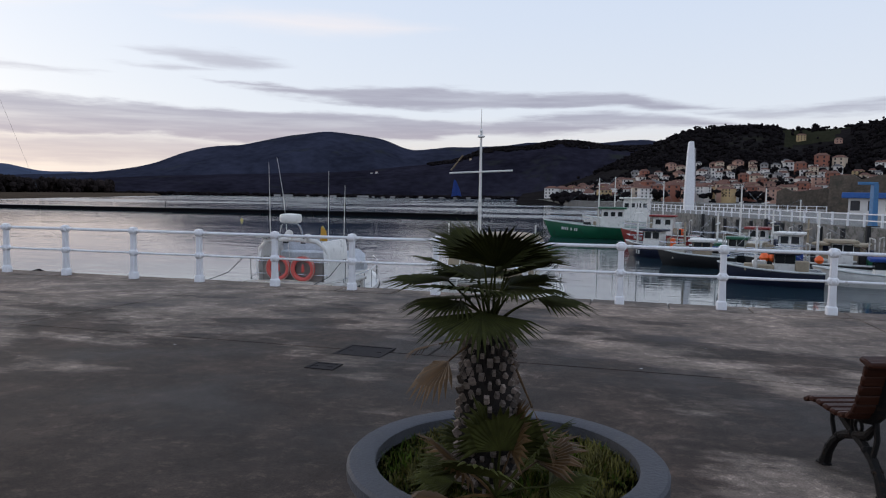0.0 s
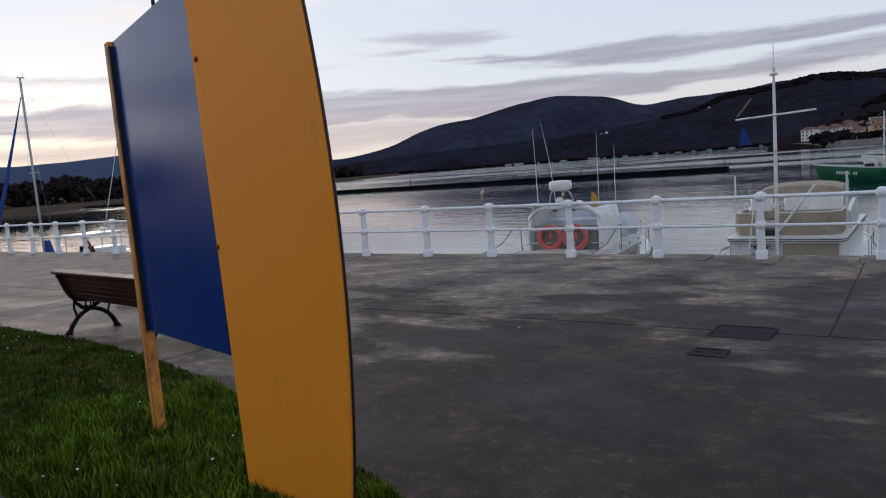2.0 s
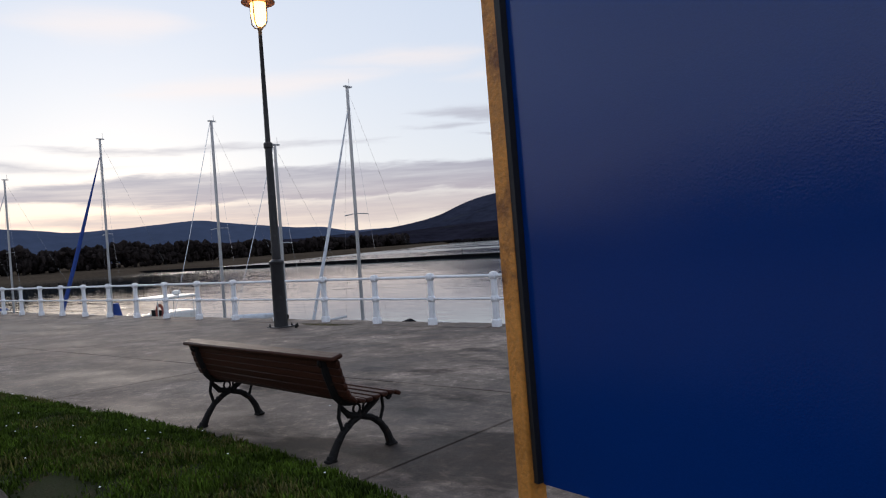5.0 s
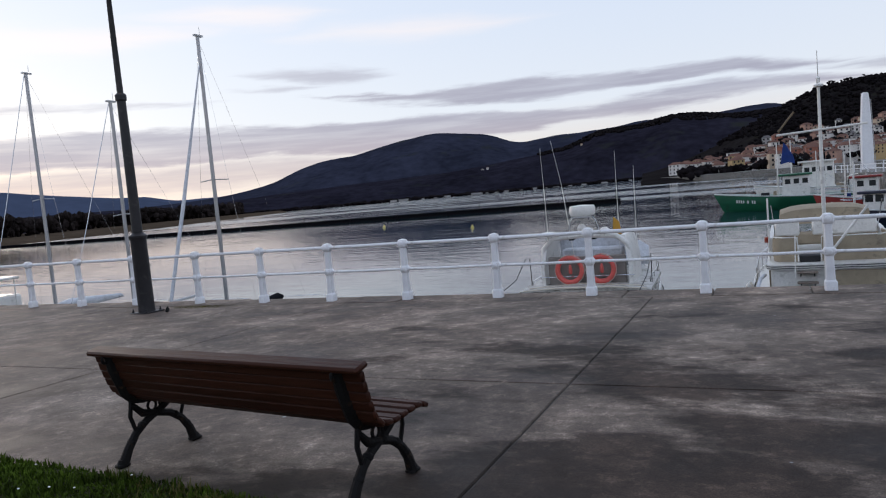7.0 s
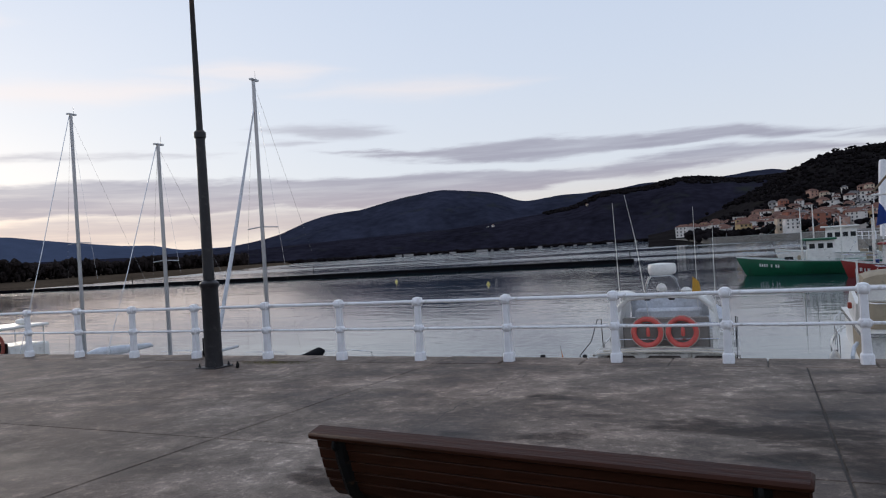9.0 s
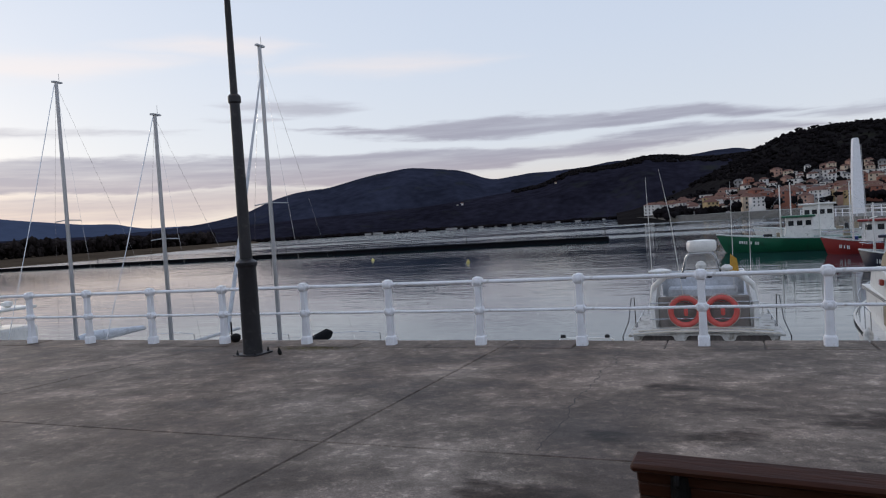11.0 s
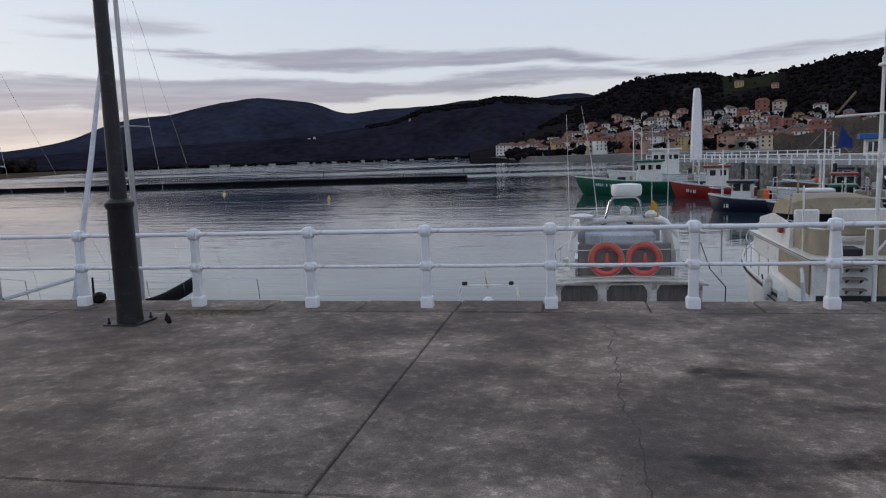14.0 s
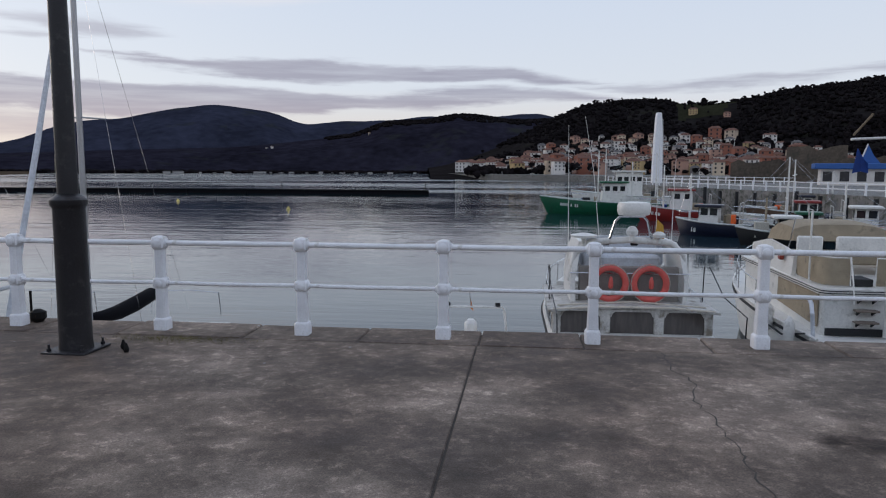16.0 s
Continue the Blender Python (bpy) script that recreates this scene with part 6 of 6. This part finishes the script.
mst = part("signal_mast", Shape().tube([(MX, MY, -1.75), (MX, MY + 0.03, 1.5), (MX, MY + 0.03, 3.5)], [0.05, 0.045, 0.032], 10), GELCOAT, b2, "white tapering signal mast")
part("spreader", Shape().tube([(MX - 0.94, MY, 2.42), (MX + 0.96, MY, 2.50)], 0.026, 8), GELCOAT, mst)
part("gaff", Shape().tube([(MX - 0.90, MY, 2.50), (MX - 0.54, MY, 2.94)], 0.024, 8), mat("varnished_gaff", (0.17, 0.12, 0.07), 0.6, vary=0.3), mst, "short slanting wooden gaff")
part("masthead_light", Shape().lathe([(0.035, 3.45), (0.11, 3.47), (0.11, 3.51), (0.04, 3.54), (0.045, 3.66), (0.012, 3.70), (0.007, 4.3)], 12, None, (MX, MY + 0.03, 0)), GELCOAT, mst)
part("brace", Shape().tube([(MX + 0.04, MY, -0.55), (MX + 0.91, MY, 0.62)], 0.030, 8), GELCOAT, b2)
part("flag", Shape().add([(MX - 0.88, MY, 1.72), (MX - 0.80, MY, 2.24), (MX - 0.74, MY + 0.05, 2.18), (MX - 0.66, MY + 0.02, 2.02), (MX - 0.60, MY - 0.05, 1.92), (MX - 0.56, MY, 1.72), (MX - 0.70, MY + 0.05, 1.76)], [(0, 1, 2, 6), (2, 3, 5, 6), (3, 4, 5)]), BLUE_CLOTH, b2, "small limp blue flag")
pul = Shape()
for sd in (-1, 1):
    line = []
    for k in range(8):
        t = 0.30 + 0.69 * k / 7
        half = 1.8 * (1 - max(0, (t - 0.45) / 0.55) ** 2.2) * 0.97
        top = -1.78 + 0.48 * t ** 2.2
        pul.tube([(sd * half, 10 * t, top), (sd * half, 10 * t, top + 0.62)], 0.014, 6)
        line.append((sd * half, 10 * t, top + 0.62))
    pul.tube(line, 0.016, 6)
part("pulpit", pul, STEEL, b2)
for y, z in ((0.9, -1.75), (2.3, -1.72)):
    part("fender", Shape().lathe([(0.02, -0.34), (0.10, -0.28), (0.12, -0.1), (0.12, 0.16), (0.06, 0.27), (0.02, 0.32)], 12, None, (-1.92, y, z)), GELCOAT, b2, "scuffed white fender")
part("mooring_rope", Shape().tube([(-1.74, 0.5, -1.72), (-1.9, 1.4, -1.95), (-1.95, 2.4, -1.9), (-1.80, 3.4, -1.60)], 0.022, 6), RUBBER, b2, "dark mooring rope hanging along the side")
part("stern_hoop", Shape().tube([(-1.62, 0.35, -1.74), (-1.66, 0.35, -1.25), (-1.60, 0.6, -1.08), (-1.50, 1.0, -1.05)], 0.045, 8), TARP, b2, "pale padded stern hoop")
part("port_light", Shape().box((-1.46, 3.1, -0.35), (0.10, 0.2, 0.16), None, 0.02), mat("red_lamp_lens", (0.25, 0.03, 0.015), 0.3), b2)
# low open boat with a steel stern arch and a small flag
b3 = boat_at("open_boat", "small white open boat with a steel arch and pennant", -12.45, 11.9, 182)
part("hull", hull_shape(6.0, 2.1, -2.70, -2.45), GELCOAT, b3)
part("arch", Shape().tube([(-0.86, 1.5, -2.5), (-0.78, 1.5, -1.74), (-0.70, 1.5, -1.70), (0.70, 1.5, -1.70), (0.78, 1.5, -1.76), (0.92, 1.5, -2.5)], 0.030, 8), GELCOAT, b3)
part("nav_light", Shape().box((-0.62, 1.5, -1.64), (0.13, 0.08, 0.10), None, 0.02), RUBBER, b3)
part("nav_light", Shape().box((0.66, 1.5, -1.64), (0.15, 0.08, 0.10), None, 0.02), RUBBER, b3)
part("pennant_staff", Shape().tube([(0.06, 1.5, -1.7), (0.10, 1.5, -1.32)], 0.008, 5), STEEL, b3)
part("pennant", Shape().add([(0.095, 1.5, -1.40), (0.04, 1.5, -1.62), (0.0, 1.52, -1.80), (0.07, 1.5, -1.74)], [(0, 1, 2, 3)]), mat("red_yellow_pennant", (0.65, 0.18, 0.03), 0.8), b3, "orange-red pennant")
part("outboard", Shape().box((0.1, 0.5, -2.45), (0.34, 0.4, 0.42), None, 0.10), GELCOAT, b3)


# ---- sailing boats ----
def sailboat(x, y, mast_top, jib, boom, label, rz=180, hl=7.6, furl_w=0.055):
    """Bow to the quay: local y runs from stern to bow, the mast stands at the origin."""
    s = boat_at("sailing_boat", label, x, y, rz, "sailing boat", "moored sailing boats")
    hu = hull_shape(hl, 2.5, -2.50, -2.15)
    hu.v = [(a, b - hl * 0.62, c) for a, b, c in hu.v]
    part("hull", hu, GELCOAT, s)
    part("cabin", Shape().loft([[(-0.85, -2.2, -2.2), (0.85, -2.2, -2.2), (0.55, 1.2, -2.2), (-0.55, 1.2, -2.2)], [(-0.72, -2.0, -2.05), (0.72, -2.0, -2.05), (0.42, 1.0, -2.05), (-0.42, 1.0, -2.05)]]), GELCOAT, s)
    m = part("mast", Shape().tube([(0, 0, -2.0), (0, -0.02, mast_top)], [0.065, 0.055], 10), ALU, s, "grey aluminium mast")
    z1 = -2.0 + (mast_top + 2.0) * 0.52
    part("spreader", Shape().tube([(-0.55, -0.05, z1), (0, 0, z1 + 0.04), (0.55, -0.05, z1)], 0.018, 6), ALU, m)
    part("masthead", Shape().box((0.0, -0.05, mast_top + 0.03), (0.10, 0.34, 0.05)).tube([(0.05, -0.18, mast_top), (0.05, -0.18, mast_top + 0.32)], 0.008, 5).tube([(-0.14, 0, mast_top + 0.02), (0.14, 0, mast_top + 0.06)], 0.008, 5), ALU, m)
    top = mast_top - (0.9 if jib else 0.05)
    bow = hl * 0.36
    stay = Shape()
    for a, b in (((0, 0.02, mast_top), (0, -hl * 0.60, -2.1)), ((-0.55, -0.05, z1), (-1.1, -0.25, -2.1)), ((0.55, -0.05, z1), (1.1, -0.25, -2.1)), ((0, 0, mast_top), (-0.55, -0.05, z1)), ((0, 0, mast_top), (0.55, -0.05, z1))):
        stay.tube([a, b], 0.004, 4)
    part("rigging", stay, STEEL, s)
    part("furled_jib" if jib else "forestay", Shape().tube([(0, 0.05, top), (0, bow * 0.5, (top - 2.0) / 2 + 0.0), (0, bow, -1.9)], [0.02, furl_w, furl_w * 0.9] if jib else 0.012, 8), jib or STEEL, s)
    part("boom", Shape().tube([(0, -0.1, -1.25), (0, -3.0, -1.15)] if jib is not TARP else [(0, -0.05, -1.40), (0, -2.7, -1.36)], 0.05, 8), ALU, s)
    if boom:
        part("boom_cover", Shape().tube([(0, -0.05, -1.05), (0, -0.6, -1.02), (0, -1.6, -1.05), (0, -2.9, -1.10)], [0.10, 0.17, 0.13, 0.07], 10), boom, s)
    pu, push = Shape(), Shape()
    for sd in (-1, 1):
        pu.tube([(sd * 0.5, bow - 0.9, -2.1), (sd * 0.45, bow - 0.8, -1.55), (0, bow + 0.1, -1.5)], 0.014, 6)
        push.tube([(sd * 1.0, -hl * 0.58, -2.2), (sd * 0.95, -hl * 0.58, -1.6), (0, -hl * 0.62, -1.6)], 0.014, 6)
    part("bow_rail", pu, STEEL, s)
    part("stern_rail", push, STEEL, s)
    return s


sd4 = sailboat(-20.3, 6.55, 7.18, TARP, None, "white sailing boat with a furled white jib and black boom cover", 181)
part("boom_cover", Shape().tube([(0, -0.05, -1.38), (0, -0.5, -1.46), (0.02, -1.1, -1.50), (0.0, -1.8, -1.44), (0, -2.6, -1.34), (0, -2.85, -1.34)], [0.08, 0.13, 0.17, 0.18, 0.17, 0.06], 12), BLACK_CLOTH, sd4, "sagging black sail cover")
sailboat(-23.9, 6.2, 5.64, None, None, "white sailing boat with bare mast and thin stays", 178)
sailboat(-28.0, 6.4, 7.18, None, TARP, "white sailing boat with tall bare mast", 182)
s5 = sailboat(-37.5, 6.6, 7.8, BLUE_CLOTH, None, "white sailing boat with a blue furled jib", 176, furl_w=0.10)
part("sail_bag", Shape().tube([(0, -0.2, -1.9), (0.05, -0.25, -1.2), (0, -0.2, -0.35)], [0.42, 0.30, 0.14], 12), BLUE_CLOTH, s5, "blue cloth sail bag round the mast foot")
sailboat(-49, 6.6, 7.0, TARP, None, "white sailing boat with a furled pale jib", 180)
sailboat(-58, 6.8, 8.3, None, BLUE_CLOTH, "white sailing boat with a blue boom cover", 181)

mb = boat_at("motor_boat", "small white motor boat with hard top and ring buoy", -29.6, 3.4, 2)
mb.matrix_world = mb.matrix_world @ Matrix.Diagonal((0.74, 0.74, 1, 1))
part("hull", hull_shape(6.5, 2.4, -1.6, -1.3), GELCOAT, mb)
part("cabin", Shape().box((0, 2.4, -0.95), (1.8, 1.9, 1.0), None, 0.08), GELCOAT, mb)
part("hard_top", Shape().box((0, 1.9, 0.14), (2.2, 2.6, 0.10), None, 0.04), GELCOAT, mb)
for x in (-0.95, 0.95):
    for y in (0.8, 3.0):
        part("post", Shape().tube([(x, y, -1.4), (x, y, 0.12)], 0.03, 6), GELCOAT, mb)
part("window", Shape().box((0, 1.44, -0.55), (1.4, 0.02, 0.4)), GLASS, mb)
part("ring_buoy", Shape().tube([(0.2 + 0.30 * math.cos(k * math.pi / 10), 1.38, -0.45 + 0.30 * math.sin(k * math.pi / 10)) for k in range(20)], 0.07, 8, closed=True), mat("faded_red_buoy", (0.40, 0.10, 0.07), 0.6, vary=0.3), mb, "faded red ring buoy")
part("radar_dome", Shape().lathe([(0.1, 0.2), (0.22, 0.25), (0.22, 0.36), (0.05, 0.40)], 14, None, (0.6, 2.2, 0)), GELCOAT, mb)


# ---- fishing boats across the basin ----
GREEN = mat("green_hull_paint", (0.008, 0.105, 0.050), 0.4, vary=0.15, scale=0.8, fine=8, bump=0.1, dirt=(0.02, 0.06, 0.035), dirt_amt=0.2)
RED = mat("dark_red_hull_paint", (0.23, 0.018, 0.015), 0.4, vary=0.15, scale=0.8, fine=8, bump=0.1)
NAVY = mat("navy_hull_paint", (0.008, 0.011, 0.030), 0.35, vary=0.2, scale=0.8, fine=8, bump=0.1)
BLACK_HULL = mat("black_hull_paint", (0.010, 0.010, 0.011), 0.35, vary=0.2, scale=0.8, fine=8, bump=0.1)
MARK = mat("white_lettering_paint", (0.6, 0.62, 0.6), 0.6)
ORANGE = mat("orange_float", (0.85, 0.13, 0.02), 0.45, vary=0.1)


def fishing_boat(label, bow, heading, L, B, zs, zb, hullm, housem, roofm, house_y, house, mast, marks=0, stripe=MARK, gear=True, seed=1):
    """bow: the stem's place; heading: degrees to which the bow points, from +y anticlockwise."""
    m = pose(bow[0], bow[1], 0, 0, 0, heading) @ pose(0, -L, 0)
    b = thing("fishing_boat", label, "fishing boat", m, "fishing boats")
    r = random.Random(seed)
    part("hull", hull_shape(L, B, zs, zb, fine=0.5, tumble=0.82), hullm, b)
    for sd in (-1, 1):
        part("gunwale", strake(L, B, zs, zb, -0.02, 0.5, side=sd, r=0.06), stripe, b)
    dz = zs + 0.05
    w, d, h = house
    hs = part("wheelhouse", Shape().loft([[(-w / 2, house_y - d / 2, dz - 0.3), (w / 2, house_y - d / 2, dz - 0.3), (w / 2, house_y + d / 2, dz - 0.3), (-w / 2, house_y + d / 2, dz - 0.3)],
                                          [(-w / 2 * 0.94, house_y - d / 2, dz + h), (w / 2 * 0.94, house_y - d / 2, dz + h), (w / 2 * 0.94, house_y + d / 2 * 0.85, dz + h), (-w / 2 * 0.94, house_y + d / 2 * 0.85, dz + h)]]), housem, b)
    part("roof", Shape().box((0, house_y, dz + h + 0.09), (w + 0.5, d + 0.5, 0.2), None, 0.05), roofm, hs)
    wn = Shape().box((0, 0, 0), (0.02, 0.5, 0.5)).mesh("window", GLASS)
    for sd in (-1, 1):
        k = max(2, int(d / 0.8))
        for i in range(k):
            q = part("window", wn, GLASS, hs)
            q.location = (sd * (w / 2 * 0.955 + 0.01), house_y - d / 2 + d * 0.92 * (i + 0.5) / k, dz + h * 0.72)
    for i in range(3):
        q = part("window", wn, GLASS, hs)
        q.location = (-w / 2 + w * (i + 0.5) / 3, house_y + d / 2 * 0.90 + 0.03, dz + h * 0.72)
        q.rotation_euler = (0, 0, math.pi / 2)
    for my, mh in mast:
        ms = part("mast", Shape().tube([(0, my, dz - 0.2), (0, my, dz + mh)], [0.09, 0.05], 8), housem, b)
        part("yard", Shape().tube([(-0.9, my, dz + mh * 0.7), (0.9, my, dz + mh * 0.72)], 0.04, 6), housem, ms)
        part("stay", Shape().tube([(0, my, dz + mh), (0, L * 0.97, zb)], 0.008, 4).tube([(0, my, dz + mh), (0, 0.2, zs)], 0.008, 4), STEEL, ms)
    if marks:
        # the registration, too far off to read
        for sd in (-1, 1):
            t0 = 0.70
            for k in range(marks):
                t = t0 + 0.016 * k
                half = B / 2 * (1 - max(0, (t - 0.5) / 0.5) ** 2.2)
                if k in (2, 4):
                    continue
                top = zs + (zb - zs) * t ** 2.2
                half2 = B / 2 * (1 - max(0, (t + 0.02 - 0.5) / 0.5) ** 2.2)
                tilt = math.degrees(math.atan2(half - half2, 0.02 * L)) * sd
                part("registration_mark", Shape().box((0, 0, 0), (0.04, 0.12 * (L / 12), 0.30), pose(sd * (half * 0.985 + 0.05), L * t, top - 0.62, 0, 0, tilt)), MARK, b)
    if gear:
        for k in range(13):
            x, y = r.uniform(-B * 0.3, B * 0.3), r.uniform(0.6, L * 0.72)
            if abs(y - house_y) < d / 2 + 0.3:
                continue
            c = r.choice((CANVAS, BLUE_CLOTH, RUBBER, RUBBER, ORANGE, GELCOAT, ROPE, GREEN, NAVY))
            part("deck_gear", Shape().box((x, y, dz + 0.15), (r.uniform(0.3, 0.9), r.uniform(0.3, 0.9), r.uniform(0.3, 1.1)), pose(0, 0, 0), 0.05), c, b)
        part("gantry", Shape().tube([(-B * 0.4, 0.8, dz - 0.2), (-B * 0.36, 0.8, dz + 1.5), (B * 0.36, 0.8, dz + 1.5), (B * 0.4, 0.8, dz - 0.2)], 0.04, 6), WORN_WHITE, b)
        part("rail", Shape().tube([(-B * 0.42, L * 0.62, zs + 0.9), (-B * 0.30, L * 0.85, zb + 0.45), (0, L * 0.99, zb + 0.5), (B * 0.30, L * 0.85, zb + 0.45), (B * 0.42, L * 0.62, zs + 0.9)], 0.025, 6), STEEL, b)
    return b


fishing_boat("green wooden fishing boat with white wheelhouse and green roof", (-9.4, 71.5), 88, 13.5, 4.2, -1.75, -1.02, GREEN, GELCOAT, GREEN, 5.6, (2.6, 2.6, 2.1), ((7.2, 5.6), (3.6, 4.4)), 9, seed=3)
fishing_boat("dark red fishing boat moored beside the green one", (-0.4, 62.8), 80, 7.6, 2.9, -2.0, -1.40, RED, GELCOAT, RED, 3.4, (1.9, 2.0, 1.8), ((5.0, 4.2),), 7, seed=4)
fishing_boat("white fishing vessel with tall block superstructure", (-5.5, 79), 84, 12, 4.4, -1.3, -0.6, GELCOAT, GELCOAT, GELCOAT, 5.4, (3.0, 3.2, 2.8), ((8.0, 5.5), (2.2, 5.0)), 0, seed=5)
fishing_boat("navy fishing boat with white topsides and red fender", (0.3, 47.6), 66, 5.4, 2.3, -2.1, -1.75, NAVY, GELCOAT, NAVY, 3.0, (1.3, 1.4, 1.15), ((4.4, 3.6),), 4, seed=6)
fishing_boat("white and black fishing boat with blue gear on deck", (5.6, 52.0), 72, 8.6, 2.9, -2.0, -1.6, GELCOAT, GELCOAT, RED, 3.2, (1.4, 1.4, 1.25), ((4.6, 4.8),), 0, seed=7)
fb = fishing_boat("black open fishing boat with orange floats along the side", (7.6, 35.0), 82, 7.6, 2.6, -2.0, -1.75, BLACK_HULL, GELCOAT, CANVAS, 2.4, (1.3, 1.2, 1.2), ((3.6, 3.0),), 0, seed=8)
for y, r_ in ((6.5, 0.30), (6.05, 0.27), (3.6, 0.26)):
    part("float", Shape().lathe([(0.02, -r_), (r_ * 0.7, -r_ * 0.7), (r_, 0), (r_ * 0.7, r_ * 0.7), (0.05, r_ * 1.05)], 14, None, (-1.24 if y < 5 else -0.88, y, -1.75)), ORANGE, fb, "bright orange ball float")
fishing_boat("small dark fishing boat with a white cuddy beside the quay", (8.2, 44.5), 70, 7.0, 2.5, -2.1, -1.75, NAVY, GELCOAT, GELCOAT, 3.2, (1.3, 1.5, 1.3), ((4.4, 3.0),), 0, seed=9)
fishing_boat("grey covered workboat moored at the fishing quay", (10.2, 40.0), 66, 7.0, 2.5, -2.1, -1.8, NAVY, CANVAS, CANVAS, 3.0, (1.7, 2.6, 0.9), ((5.0, 2.6),), 0, seed=10)
fishing_boat("blue and white skiff moored near the black boat", (10.8, 32.0), 80, 5.6, 2.0, -2.3, -2.0, GELCOAT, GELCOAT, BLUE_CLOTH, 2.2, (1.0, 0.9, 0.7), (), 0, gear=False, seed=11)
fishing_boat("brown wooden fishing boat moored under the quay wall", (9.0, 60.0), 60, 9.0, 3.0, -1.9, -1.4, mat("brown_hull", (0.09, 0.05, 0.03), 0.5, vary=0.2), GELCOAT, NAVY, 3.4, (1.5, 1.6, 1.35), ((5.0, 4.6), (2.0, 3.6)), 0, seed=12)

fishing_boat("small dark boat with a tan cuddy moored beside the navy boat", (2.6, 40.5), 78, 5.2, 2.0, -2.2, -1.85, BLACK_HULL, CANVAS, GELCOAT, 2.2, (1.2, 1.2, 0.9), ((3.4, 2.2),), 0, seed=14)
fishing_boat("dark hulled boat with a green cover moored under the quay", (5.0, 44.5), 74, 5.6, 2.1, -2.15, -1.8, BLACK_HULL, GELCOAT, GREEN, 2.2, (1.2, 1.2, 0.9), ((3.6, 2.8),), 0, seed=15)
fishing_boat("dark navy workboat with deck gear moored near the black boat", (5.6, 31.0), 84, 5.4, 2.1, -2.2, -1.85, NAVY, GELCOAT, NAVY, 2.0, (1.1, 1.1, 0.9), ((3.4, 2.4),), 0, seed=16)


def by_lamp(r):
    x, y = LAMP_X + 0.75 + 0.35 * r.standard_normal(), -0.42 + 0.10 * r.standard_normal()
    return x, y, quay_z(y)


tagged(new("moss_tufts", grass_mesh("moss_tufts", 1500, by_lamp, 0.006, 0.014, DRY_BLADE, 8, 0.003)), "yellow-green moss in the joint beside the lamp", "moss", "", "stuff")
# old masonry and walls behind the fishing quay
OLD = mat("brown_masonry", (0.105, 0.082, 0.062), 0.95, vary=0.45, scale=0.35, fine=3, bump=0.3, dirt=(0.05, 0.045, 0.035), dirt_amt=0.35)
for az, dd, w, h, lab in ((19.6, 128, 8.5, 6.0, "tall brown masonry bastion behind the quay"), (16.2, 135, 10, 3.8, "low brown masonry wall behind the quay"), (22.6, 140, 12, 4.4, "broad brown masonry wall behind the kiosk")):
    x, y = bearing(az, dd)
    s = Shape()
    r3 = random.Random(int(az * 10))
    n = 9
    top = [h * r3.uniform(0.78, 1.0) for _ in range(n)]
    for i in range(n - 1):
        a, b = -w / 2 + w * i / (n - 1), -w / 2 + w * (i + 1) / (n - 1)
        s.add([(a, -2, -1), (b, -2, -1), (b, 2, -1), (a, 2, -1), (a, -1.6, top[i]), (b, -1.6, top[i + 1]), (b, 1.6, top[i + 1]), (a, 1.6, top[i])], [(0, 1, 5, 4), (1, 2, 6, 5), (2, 3, 7, 6), (3, 0, 4, 7), (4, 5, 6, 7)])
    o = solid("masonry_wall", s, OLD, lab, "wall", group="old masonry")
    o.matrix_world = pose(x, y, 0, 0, 0, -az)
# piles under the fishing quay's edge
for k in range(16):
    t = k / 15
    x, y = 8.9 + (21.2 - 8.9) * t - 0.55, 72 + (28 - 72) * t
    o = solid("timber_post", Shape().tube([(0, 0, -4), (0, 0, -0.3 + 0.3 * (k % 5 == 0))], 0.18, 8), RUBBER, "dark timber pile against the quay wall", "pile", group="quay piles")
    o.location = (x, y, 0)
# small buoys on the water
for x, y in ((-62, 92), (-39, 74)):
    o = solid("mooring_buoy", Shape().lathe([(0.02, -0.2), (0.22, -0.1), (0.25, 0.08), (0.10, 0.25), (0.05, 0.4)], 12), mat("yellow_buoy", (0.42, 0.36, 0.10), 0.6), "small yellow mooring buoy floating on the water", "buoy", group="mooring buoys")
    o.location = (x, y, WATER_Z)
# unseen blocks added to close the landward side and darken the board's reflections
lw = Shape()
for k in range(9):
    h = (3.4, 3.8, 3.1, 4.0, 3.5, 3.2, 3.9, 3.0, 3.6)[k]
    lw.box((-76 + 17 * k, -36 - (k % 3), h / 2), (16.4, 10, h))
solid("landward_hedge", lw, WOODS, "plain dark unseen backdrop blocks on the landward side", "hedge", "structure")
